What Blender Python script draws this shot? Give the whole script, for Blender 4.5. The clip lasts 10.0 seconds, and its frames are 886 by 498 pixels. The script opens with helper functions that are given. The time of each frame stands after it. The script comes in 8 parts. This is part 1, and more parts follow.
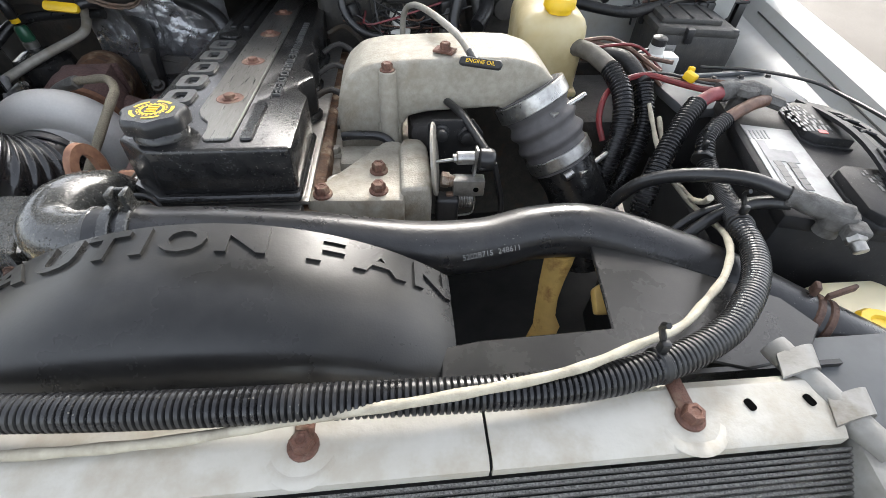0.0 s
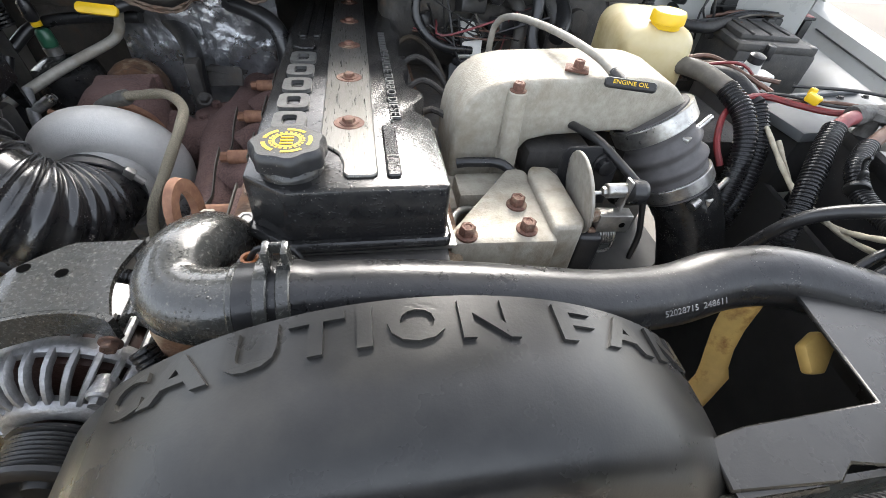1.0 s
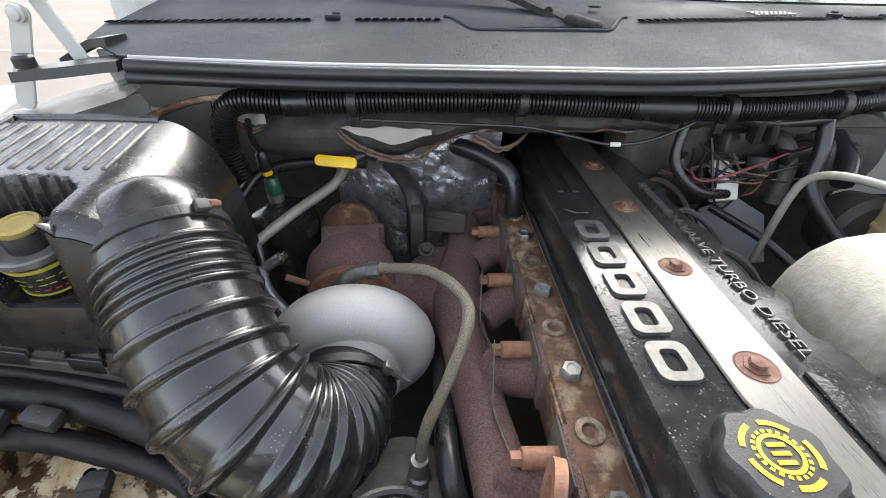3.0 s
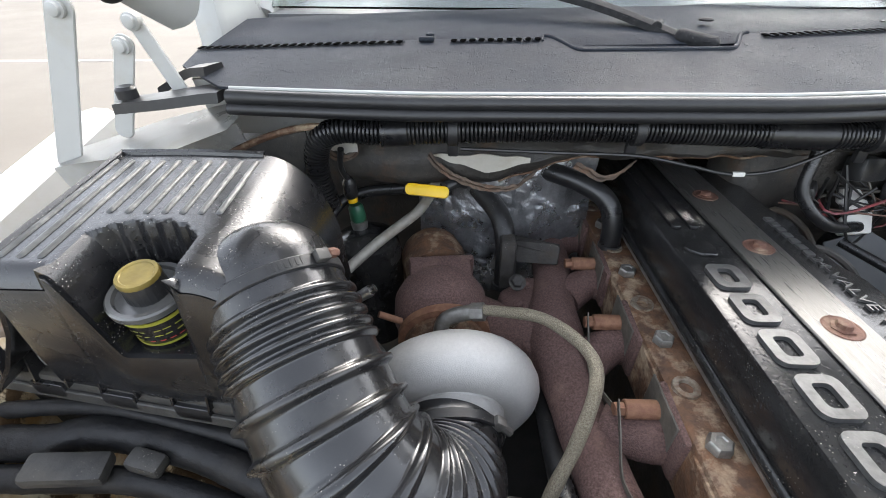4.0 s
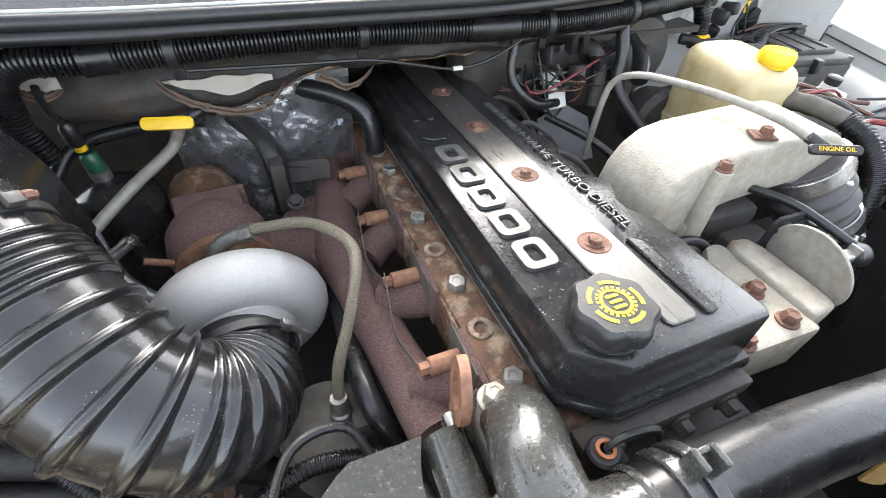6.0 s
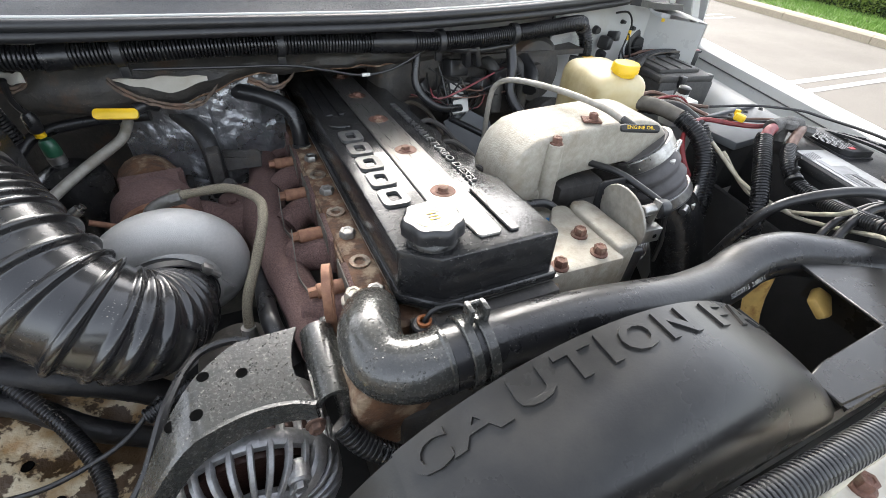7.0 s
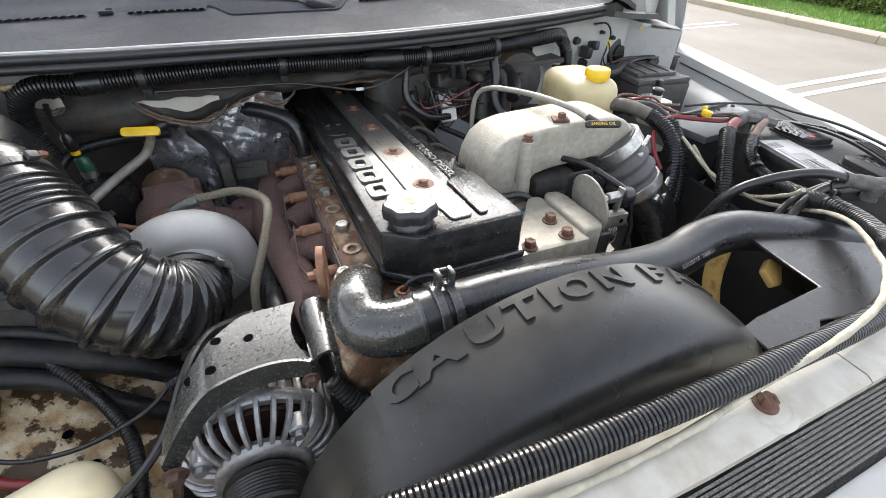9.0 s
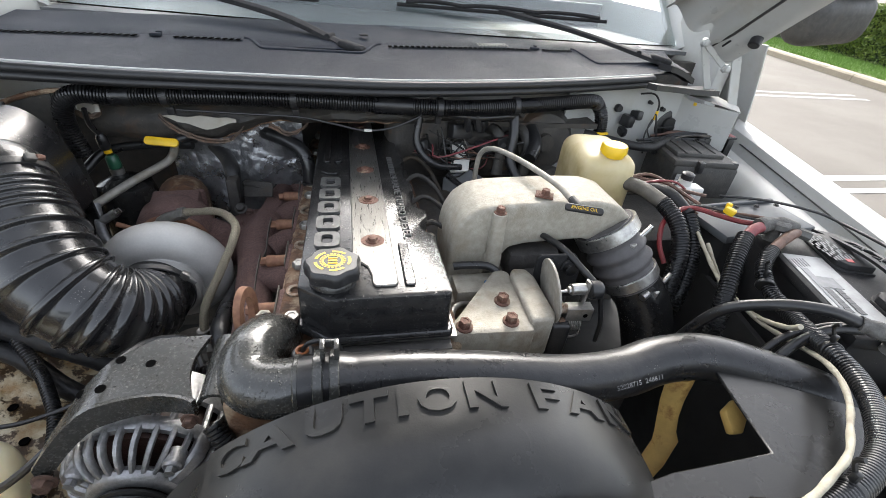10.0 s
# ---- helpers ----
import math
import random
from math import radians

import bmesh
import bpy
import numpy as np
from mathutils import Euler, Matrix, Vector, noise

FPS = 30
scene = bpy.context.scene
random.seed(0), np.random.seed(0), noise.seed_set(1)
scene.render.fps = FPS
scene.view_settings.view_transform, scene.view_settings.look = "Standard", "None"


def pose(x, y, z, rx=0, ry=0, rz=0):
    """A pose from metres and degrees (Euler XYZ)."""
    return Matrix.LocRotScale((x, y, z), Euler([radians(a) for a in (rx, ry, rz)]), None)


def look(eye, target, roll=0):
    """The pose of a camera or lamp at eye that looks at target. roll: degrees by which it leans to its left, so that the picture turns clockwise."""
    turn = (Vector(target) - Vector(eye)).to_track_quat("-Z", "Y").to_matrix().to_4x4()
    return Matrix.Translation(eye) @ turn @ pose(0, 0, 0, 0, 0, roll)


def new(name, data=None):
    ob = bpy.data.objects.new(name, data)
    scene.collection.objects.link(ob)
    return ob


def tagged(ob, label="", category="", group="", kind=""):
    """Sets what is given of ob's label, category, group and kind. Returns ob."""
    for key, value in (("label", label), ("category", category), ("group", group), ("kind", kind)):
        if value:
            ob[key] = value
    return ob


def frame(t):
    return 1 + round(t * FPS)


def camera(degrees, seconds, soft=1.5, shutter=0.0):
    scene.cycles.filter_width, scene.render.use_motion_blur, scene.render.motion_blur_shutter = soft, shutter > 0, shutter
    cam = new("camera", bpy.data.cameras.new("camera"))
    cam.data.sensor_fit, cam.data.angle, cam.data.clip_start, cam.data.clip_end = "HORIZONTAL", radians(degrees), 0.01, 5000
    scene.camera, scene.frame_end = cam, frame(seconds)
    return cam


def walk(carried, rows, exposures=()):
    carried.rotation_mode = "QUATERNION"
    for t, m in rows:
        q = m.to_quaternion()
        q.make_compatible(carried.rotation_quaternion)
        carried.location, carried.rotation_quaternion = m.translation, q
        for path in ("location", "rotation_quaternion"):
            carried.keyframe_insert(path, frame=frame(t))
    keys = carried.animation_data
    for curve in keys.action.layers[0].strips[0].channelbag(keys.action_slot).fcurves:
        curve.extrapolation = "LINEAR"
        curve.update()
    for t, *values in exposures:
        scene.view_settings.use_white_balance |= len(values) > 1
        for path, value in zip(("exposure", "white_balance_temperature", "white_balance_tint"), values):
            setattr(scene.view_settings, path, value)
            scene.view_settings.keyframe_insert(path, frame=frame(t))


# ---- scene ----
cam = camera(90.9, 10.0, soft=0.6)
PATH = [
    (0, (0.187, -0.496, 1.448), (0.383, 0.905, 0.034), 3.4),
    (0.5, (0.094, -0.434, 1.435), (0.352, 0.974, 0.037), 4.6),
    (1, (0.014, -0.4, 1.423), (0.343, 0.998, 0.031), 6.3),
    (1.5, (-0.069, -0.371, 1.431), (0.28, 1.034, 0.05), 6.2),
    (2, (-0.17, -0.322, 1.439), (0.12, 1.155, 0.123), 4.1),
    (2.5, (-0.212, -0.255, 1.452), (-0.043, 1.306, 0.213), 3.1),
    (3, (-0.232, -0.191, 1.449), (-0.155, 1.418, 0.265), 1.7),
    (3.2, (-0.241, -0.174, 1.458), (-0.193, 1.448, 0.289), 1.0),
    (4.3, (-0.322, -0.128, 1.462), (-0.411, 1.468, 0.261), -0.7),
    (4.5, (-0.316, -0.119, 1.46), (-0.335, 1.457, 0.229), -0.0),
    (5, (-0.273, -0.107, 1.455), (0.01, 1.392, 0.162), 1.0),
    (5.5, (-0.245, -0.128, 1.447), (0.269, 1.233, 0.075), 1.5),
    (6, (-0.239, -0.206, 1.459), (0.363, 1.111, 0.079), 4.0),
    (6.2, (-0.237, -0.244, 1.462), (0.408, 1.071, 0.1), 5.5),
    (7.3, (-0.181, -0.42, 1.471), (0.547, 0.975, 0.236), 4.6),
    (7.5, (-0.179, -0.437, 1.473), (0.53, 0.968, 0.239), 3.8),
    (8, (-0.182, -0.466, 1.479), (0.513, 0.951, 0.251), 2.6),
    (8.5, (-0.191, -0.472, 1.479), (0.496, 0.955, 0.257), 2.1),
    (9, (-0.188, -0.468, 1.479), (0.49, 0.98, 0.279), 1.7),
    (9.5, (-0.154, -0.468, 1.505), (0.483, 1.026, 0.338), 5.1),
    (10, (-0.025, -0.471, 1.522), (0.379, 1.129, 0.392), 6.3),
]
walk(cam, [(t, look(eye, target, roll)) for t, eye, target, roll in PATH], exposures=[(0.0, 0.75), (0.5, 1.06), (1.0, 1.08), (1.5, 1.04), (2.5, 1.12), (4.5, 1.19), (5.0, 1.50), (6.0, 1.57), (7.5, 0.88), (9.0, 0.90), (10.0, 0.70)])

# ---- light ----
SUN_AZ, SUN_EL = 17.0, 32.0
world = bpy.data.worlds.new("sky")
scene.world = world
world.use_nodes = True
wn = world.node_tree
sky = wn.nodes.new("ShaderNodeTexSky")
sky.sky_type = "NISHITA"
sky.sun_disc = False
sky.sun_elevation = radians(SUN_EL)
sky.sun_rotation = radians(SUN_AZ)
sky.air_density, sky.dust_density, sky.ozone_density = 1.0, 4.0, 1.0
wn.nodes["Background"].inputs["Strength"].default_value = 0.44
haze = wn.nodes.new("ShaderNodeHueSaturation")  # thin bright cloud takes the blue out of the sky
haze.inputs["Saturation"].default_value = 0.38
wn.links.new(sky.outputs[0], haze.inputs["Color"])
wn.links.new(haze.outputs[0], wn.nodes["Background"].inputs["Color"])
sun_data = bpy.data.lights.new("sun", "SUN")
sun_data.energy, sun_data.angle, sun_data.color = 1.75, radians(8.0), (1.0, 0.96, 0.90)
sun = new("sun", sun_data)
sun.matrix_basis = look((0, 0, 0), (-math.sin(radians(SUN_AZ)) * math.cos(radians(SUN_EL)), -math.cos(radians(SUN_AZ)) * math.cos(radians(SUN_EL)), -math.sin(radians(SUN_EL))))
sun.location = (0, 0, 6)

# ---- materials ----
def mat(name, base, rough=0.5, metal=0.0, alt=None, scale=60.0, amount=0.35, bump=0.15, bump_scale=None, stain=None, stain_scale=9.0,
        stain_at=(0.52, 0.68), coat=0.0, rough_var=0.12, spec=0.5, beads=0.0, stretch=None, trans=0.0, sss=0.0, vary=0.0, dust=0.0):
    """Procedural surface: fine grain between base and alt, larger stains, relief and uneven gloss; beads: drops of water; dust: pale specks."""
    m = bpy.data.materials.new(name)
    m.use_nodes = True
    t = m.node_tree
    N, L = t.nodes, t.links
    b = N["Principled BSDF"]
    tc = N.new("ShaderNodeTexCoord")
    src = tc.outputs["Object"]
    if stretch:
        mp = N.new("ShaderNodeMapping")
        mp.inputs["Scale"].default_value = stretch
        L.new(src, mp.inputs[0])
        src = mp.outputs[0]

    def tex(sc, detail=4.0, rough_=0.6):
        n = N.new("ShaderNodeTexNoise")
        n.inputs["Scale"].default_value, n.inputs["Detail"].default_value, n.inputs["Roughness"].default_value = sc, detail, rough_
        L.new(src, n.inputs["Vector"])
        return n.outputs["Fac"]

    def ramp(fac, lo, hi):
        r = N.new("ShaderNodeMapRange")
        r.inputs["From Min"].default_value, r.inputs["From Max"].default_value = lo, hi
        L.new(fac, r.inputs["Value"])
        return r.outputs["Result"]

    def mix(fac, a, c):
        n = N.new("ShaderNodeMix")
        n.data_type = "RGBA"
        if isinstance(fac, float):
            n.inputs[0].default_value = fac
        else:
            L.new(fac, n.inputs[0])
        for v, s in ((a, n.inputs[6]), (c, n.inputs[7])):
            if isinstance(v, tuple):
                s.default_value = (*v, 1)
            else:
                L.new(v, s)
        return n.outputs[2]

    alt = alt or tuple(v * (1 - amount) for v in base)
    grain = tex(scale)
    col = mix(ramp(grain, 0.35, 0.65), base, alt)
    big = tex(stain_scale, 6.0, 0.65)
    if stain:
        col = mix(ramp(big, *stain_at), col, stain)
    if dust:
        dv = N.new("ShaderNodeTexVoronoi")
        dv.inputs["Scale"].default_value = 330.0
        L.new(src, dv.inputs["Vector"])
        dm = N.new("ShaderNodeMath")
        dm.operation = "MULTIPLY"
        L.new(ramp(dv.outputs["Distance"], 0.20, 0.10), dm.inputs[0])
        L.new(ramp(tex(38.0, 4.0), 0.53, 0.60), dm.inputs[1])
        ds = N.new("ShaderNodeMath")
        ds.operation = "MULTIPLY"
        ds.inputs[1].default_value = dust
        L.new(dm.outputs[0], ds.inputs[0])
        col = mix(ds.outputs[0], col, (0.34, 0.32, 0.28))
    if vary:
        oi = N.new("ShaderNodeObjectInfo")
        hs = N.new("ShaderNodeHueSaturation")
        L.new(ramp(oi.outputs["Random"], -0.5 / vary, 0.5 / vary + 1), hs.inputs["Value"])
        L.new(col, hs.inputs["Color"])
        col = hs.outputs[0]
    L.new(col, b.inputs["Base Color"])
    rr = N.new("ShaderNodeMapRange")
    rr.inputs["From Min"].default_value, rr.inputs["From Max"].default_value = 0.3, 0.7
    rr.inputs["To Min"].default_value, rr.inputs["To Max"].default_value = max(0.03, rough - rough_var), min(1.0, rough + rough_var)
    L.new(big, rr.inputs["Value"])
    L.new(rr.outputs[0], b.inputs["Roughness"])
    b.inputs["Metallic"].default_value = metal
    b.inputs["Coat Weight"].default_value = coat
    b.inputs["Coat Roughness"].default_value = 0.12
    b.inputs["Specular IOR Level"].default_value = spec
    b.inputs["Transmission Weight"].default_value = trans
    if sss:
        b.inputs["Subsurface Weight"].default_value = sss
        b.inputs["Subsurface Radius"].default_value = (0.02, 0.015, 0.008)
    if bump or beads:
        bp = N.new("ShaderNodeBump")
        bp.inputs["Strength"].default_value = bump
        bp.inputs["Distance"].default_value = 0.002
        L.new(tex(bump_scale or scale * 2.5, 3.0), bp.inputs["Height"])
        out = bp.outputs[0]
        if beads:
            v = N.new("ShaderNodeTexVoronoi")
            v.inputs["Scale"].default_value = 300.0
            L.new(src, v.inputs["Vector"])
            drop = ramp(v.outputs["Distance"], 0.34, 0.18)
            gate = ramp(tex(60.0, 3.0), 0.5, 0.58)
            mul = N.new("ShaderNodeMath")
            mul.operation = "MULTIPLY"
            L.new(drop, mul.inputs[0])
            L.new(gate, mul.inputs[1])
            b2 = N.new("ShaderNodeBump")
            b2.inputs["Strength"].default_value, b2.inputs["Distance"].default_value = beads, 0.0009
            L.new(mul.outputs[0], b2.inputs["Height"])
            L.new(out, b2.inputs["Normal"])
            out = b2.outputs[0]
        L.new(out, b.inputs["Normal"])
    return m


M_COVER = mat("cover_black", (0.012, 0.012, 0.0125), 0.19, alt=(0.019, 0.019, 0.019), coat=0.12, bump=0.14, bump_scale=260, beads=0.9, stain=(0.040, 0.038, 0.035), stain_scale=16, stain_at=(0.54, 0.80), spec=0.42, rough_var=0.09, dust=0.5)
M_STRIPE = mat("brushed_aluminium", (0.185, 0.18, 0.168), 0.34, 0.75, scale=40, amount=0.13, stretch=(60, 3, 10), bump=0.04, beads=0.6, stain=(0.13, 0.12, 0.105), stain_at=(0.5, 0.8))
M_CAST = mat("cast_aluminium", (0.365, 0.34, 0.285), 0.62, 0.12, alt=(0.29, 0.265, 0.215), scale=110, bump=0.5, bump_scale=380, stain=(0.25, 0.215, 0.16), stain_scale=18, stain_at=(0.52, 0.74))
M_CAST2 = mat("worn_cast_aluminium", (0.36, 0.335, 0.28), 0.55, 0.25, alt=(0.28, 0.255, 0.21), scale=70, bump=0.4, bump_scale=350, stain=(0.20, 0.16, 0.11), stain_scale=22, stain_at=(0.52, 0.72))
M_TURBO = mat("grey_cast_housing", (0.46, 0.45, 0.43), 0.46, 0.1, scale=300, amount=0.10, bump=0.3, bump_scale=900, stain=(0.38, 0.365, 0.34), stain_scale=10, stain_at=(0.52, 0.82))
M_RUSTMAN = mat("rusty_iron", (0.085, 0.048, 0.043), 0.85, 0.1, alt=(0.165, 0.10, 0.088), scale=420, bump=0.9, bump_scale=620, stain=(0.20, 0.125, 0.10), stain_scale=24, stain_at=(0.56, 0.74), dust=0.35)
M_DARKRUST = mat("dark_rust", (0.10, 0.055, 0.038), 0.75, 0.2, alt=(0.06, 0.035, 0.026), scale=160, bump=0.5)
M_DARKPANEL = mat("dark_grey_panel", (0.10, 0.105, 0.11), 0.55, scale=30, amount=0.15, bump=0.08, spec=0.3)
M_RUST = mat("orange_rust", (0.15, 0.075, 0.038), 0.75, 0.1, alt=(0.075, 0.042, 0.027), scale=75, bump=0.8, bump_scale=240, stain=(0.33, 0.25, 0.17), stain_scale=34, stain_at=(0.50, 0.66))
M_RUSTPIPE = mat("rust_sleeve", (0.20, 0.095, 0.06), 0.72, 0.25, alt=(0.28, 0.15, 0.09), scale=130, bump=0.35)
M_RUSTBOLT = mat("rusty_bolt", (0.165, 0.080, 0.055), 0.65, 0.3, alt=(0.10, 0.05, 0.036), scale=260, bump=0.5, stain=(0.24, 0.17, 0.12), stain_scale=50)
M_STUD = mat("worn_stud_steel", (0.30, 0.27, 0.22), 0.5, 0.5, alt=(0.14, 0.085, 0.055), scale=110, bump=0.5, stain=(0.16, 0.09, 0.05), stain_scale=60)
M_STEEL = mat("dull_steel", (0.36, 0.35, 0.33), 0.4, 0.85, scale=150, amount=0.25, bump=0.1)
M_CHROME = mat("clamp_steel", (0.44, 0.43, 0.41), 0.33, 0.9, scale=120, amount=0.3, bump=0.1, stain=(0.2, 0.18, 0.15), stain_scale=40, stain_at=(0.55, 0.7))
M_BRAID = mat("braided_steel", (0.33, 0.295, 0.225), 0.45, 0.5, alt=(0.12, 0.10, 0.07), scale=900, bump=1.0, bump_scale=1100)
M_PLASTIC = mat("black_plastic", (0.013, 0.013, 0.014), 0.36, alt=(0.022, 0.022, 0.023), bump=0.16, bump_scale=600, stain=(0.036, 0.034, 0.031), stain_at=(0.56, 0.82), dust=0.40)
M_SHROUD = mat("shroud_plastic", (0.014, 0.0138, 0.0135), 0.29, alt=(0.019, 0.0187, 0.018), spec=0.36, bump=0.05, bump_scale=500, stain=(0.034, 0.032, 0.028), stain_scale=9, stain_at=(0.52, 0.8), rough_var=0.08)
M_DUCT = mat("duct_rubber", (0.014, 0.014, 0.015), 0.25, coat=0.35, scale=50, bump=0.06, bump_scale=300, stain=(0.034, 0.033, 0.030), stain_scale=20, stain_at=(0.55, 0.80), rough_var=0.09, dust=0.50)
M_LID = mat("glossy_black_plastic", (0.009, 0.009, 0.010), 0.24, alt=(0.014, 0.014, 0.015), bump=0.14, bump_scale=500, coat=0.2, stain=(0.026, 0.025, 0.025), stain_scale=16, stain_at=(0.56, 0.8), beads=0.35, dust=0.70)
M_RIB = mat("worn_rib_plastic", (0.11, 0.11, 0.105), 0.42, alt=(0.055, 0.055, 0.053), scale=60, bump=0.2, stain=(0.20, 0.195, 0.18), stain_scale=45)
M_DUSTY = mat("dusty_black_plastic", (0.030, 0.029, 0.028), 0.6, alt=(0.05, 0.048, 0.044), scale=70, bump=0.3, bump_scale=300, stain=(0.085, 0.075, 0.060), stain_scale=11, stain_at=(0.52, 0.75), dust=0.50)
M_BATTERY = mat("battery_case", (0.012, 0.012, 0.013), 0.58, alt=(0.018, 0.018, 0.019), bump=0.1, bump_scale=500, stain=(0.03, 0.028, 0.026), stain_scale=14, stain_at=(0.56, 0.8), spec=0.25, dust=0.25)
M_GREYPRINT = mat("pale_print", (0.13, 0.13, 0.13), 0.5, scale=90, amount=0.3, bump=0.0)
M_LIME = mat("yellow_green_print", (0.30, 0.30, 0.035), 0.4, scale=50, amount=0.3, bump=0.0)
M_REDINK = mat("red_print", (0.40, 0.03, 0.03), 0.4, scale=50, amount=0.2, bump=0.0)
M_RINGGREY = mat("clear_grey_ring", (0.085, 0.085, 0.082), 0.22, scale=60, amount=0.2, bump=0.05, coat=0.4)
M_RUBBER = mat("hose_rubber", (0.017, 0.017, 0.018), 0.33, scale=80, bump=0.14, stain=(0.036, 0.034, 0.031), stain_scale=14, stain_at=(0.54, 0.8), dust=0.40)
M_BOOT = mat("boot_rubber", (0.10, 0.095, 0.095), 0.75, alt=(0.075, 0.07, 0.07), scale=60, bump=0.3, stain=(0.15, 0.14, 0.13), stain_scale=10)
M_CONDUIT = mat("conduit_plastic", (0.011, 0.011, 0.012), 0.30, scale=80, bump=0.08, stain=(0.030, 0.028, 0.026), stain_scale=18, stain_at=(0.56, 0.8), dust=0.35)
M_TAPE = mat("tape_black", (0.013, 0.013, 0.014), 0.5, scale=90, bump=0.5, bump_scale=120, stain=(0.03, 0.028, 0.026), stain_scale=20, spec=0.35)
M_BEIGE = mat("beige_tape", (0.42, 0.385, 0.30), 0.7, alt=(0.32, 0.29, 0.22), scale=70, bump=0.4, bump_scale=240, stain=(0.17, 0.15, 0.12), stain_scale=22, stain_at=(0.54, 0.74))
M_WHITE = mat("white_paint", (0.41, 0.415, 0.40), 0.36, alt=(0.385, 0.385, 0.367), coat=0.12, scale=8, amount=0.08, bump=0.04, bump_scale=60, stain=(0.35, 0.325, 0.27), stain_scale=10, stain_at=(0.52, 0.78))
M_RAD = mat("radiator_panel", (0.455, 0.435, 0.385), 0.55, 0.05, alt=(0.385, 0.36, 0.305), scale=26, bump=0.25, bump_scale=160, stain=(0.33, 0.285, 0.215), stain_scale=13, stain_at=(0.50, 0.75))
M_CRIMP = mat("crimped_end_steel", (0.27, 0.265, 0.245), 0.55, 0.1, alt=(0.20, 0.19, 0.17), scale=40, bump=0.3, stain=(0.14, 0.12, 0.09), stain_scale=26)
M_FIN = mat("radiator_fins", (0.24, 0.235, 0.22), 0.5, 0.5, scale=700, amount=0.7, bump=0.8, bump_scale=900)
M_COWL = mat("cowl_plastic", (0.014, 0.017, 0.023), 0.60, alt=(0.022, 0.026, 0.034), scale=180, bump=0.4, bump_scale=800, stain=(0.034, 0.039, 0.047), stain_scale=6, stain_at=(0.5, 0.8), beads=1.0, spec=0.16, dust=0.25)
M_MATTE = mat("matte_black", (0.012, 0.012, 0.013), 0.72, alt=(0.022, 0.022, 0.023), scale=120, bump=0.2, spec=0.2, dust=0.3)
M_SEAL = mat("seal_rubber", (0.015, 0.015, 0.016), 0.42, scale=80, bump=0.1)
M_FIREWALL = mat("dirty_firewall", (0.030, 0.028, 0.026), 0.62, alt=(0.060, 0.054, 0.046), scale=32, bump=1.0, bump_scale=90, stain=(0.075, 0.048, 0.032), stain_scale=16, stain_at=(0.57, 0.68), dust=0.30)
M_TORN = mat("torn_lining", (0.060, 0.042, 0.032), 0.85, alt=(0.12, 0.085, 0.06), scale=60, bump=0.9, bump_scale=160, stain=(0.13, 0.065, 0.04), stain_scale=30)
M_TUBE = mat("dull_zinc_tube", (0.33, 0.31, 0.27), 0.55, 0.25, scale=90, amount=0.25, bump=0.15, stain=(0.24, 0.21, 0.17), stain_scale=30)
M_FOIL = mat("foil_shield", (0.36, 0.365, 0.38), 0.30, 0.75, scale=30, amount=0.3, bump=1.0, bump_scale=130, rough_var=0.1, stain=(0.16, 0.16, 0.165), stain_scale=14)
M_YELLOW = mat("yellow_plastic", (0.78, 0.50, 0.015), 0.38, scale=40, amount=0.12, bump=0.05)
M_FAN = mat("tan_fan_plastic", (0.62, 0.41, 0.13), 0.42, scale=40, amount=0.2, bump=0.1, stain=(0.26, 0.12, 0.03), stain_scale=30, stain_at=(0.54, 0.66))
M_CREAM = mat("cream_plastic", (0.54, 0.47, 0.29), 0.42, alt=(0.45, 0.37, 0.20), scale=14, bump=0.06, stain=(0.33, 0.25, 0.11), stain_scale=10, stain_at=(0.48, 0.72), sss=0.2)
M_BOTTLE = mat("bottle_plastic", (0.80, 0.71, 0.48), 0.38, scale=15, amount=0.12, bump=0.04, sss=0.25, coat=0.2)
M_RED = mat("red_cable", (0.20, 0.022, 0.024), 0.42, scale=60, amount=0.3, bump=0.1, stain=(0.07, 0.02, 0.02), stain_scale=25)
M_PINK = mat("faded_red_cable", (0.21, 0.040, 0.045), 0.5, scale=60, amount=0.3, bump=0.15, stain=(0.10, 0.04, 0.04), stain_scale=30)
M_COPPER = mat("copper_sleeve", (0.15, 0.082, 0.058), 0.55, 0.2, scale=80, bump=0.2, stain=(0.07, 0.05, 0.04), stain_scale=30)
M_LEAD = mat("corroded_lead", (0.13, 0.127, 0.12), 0.75, 0.2, alt=(0.07, 0.065, 0.06), scale=90, bump=1.0, bump_scale=180)
M_DARK = mat("grimy_iron", (0.050, 0.046, 0.042), 0.7, 0.1, alt=(0.030, 0.028, 0.026), scale=60, bump=0.5, bump_scale=200, stain=(0.06, 0.045, 0.03), stain_scale=12, dust=0.40)
# the fine pale specks in this colour imitate glints on water drops
M_BLACKPAINT = mat("pebbled_glint_black_paint", (0.030, 0.031, 0.029), 0.24, alt=(0.042, 0.041, 0.037), coat=0.5, scale=60, bump=0.2, bump_scale=320, beads=1.0, stain=(0.24, 0.22, 0.175), stain_scale=330, stain_at=(0.635, 0.70))
M_ALT = mat("alternator_aluminium", (0.34, 0.34, 0.345), 0.40, 0.7, scale=150, amount=0.3, bump=0.3, stain=(0.20, 0.195, 0.19), stain_scale=25, stain_at=(0.52, 0.75))
M_COIL = mat("copper_winding", (0.035, 0.014, 0.010), 0.5, scale=120, bump=0.3)
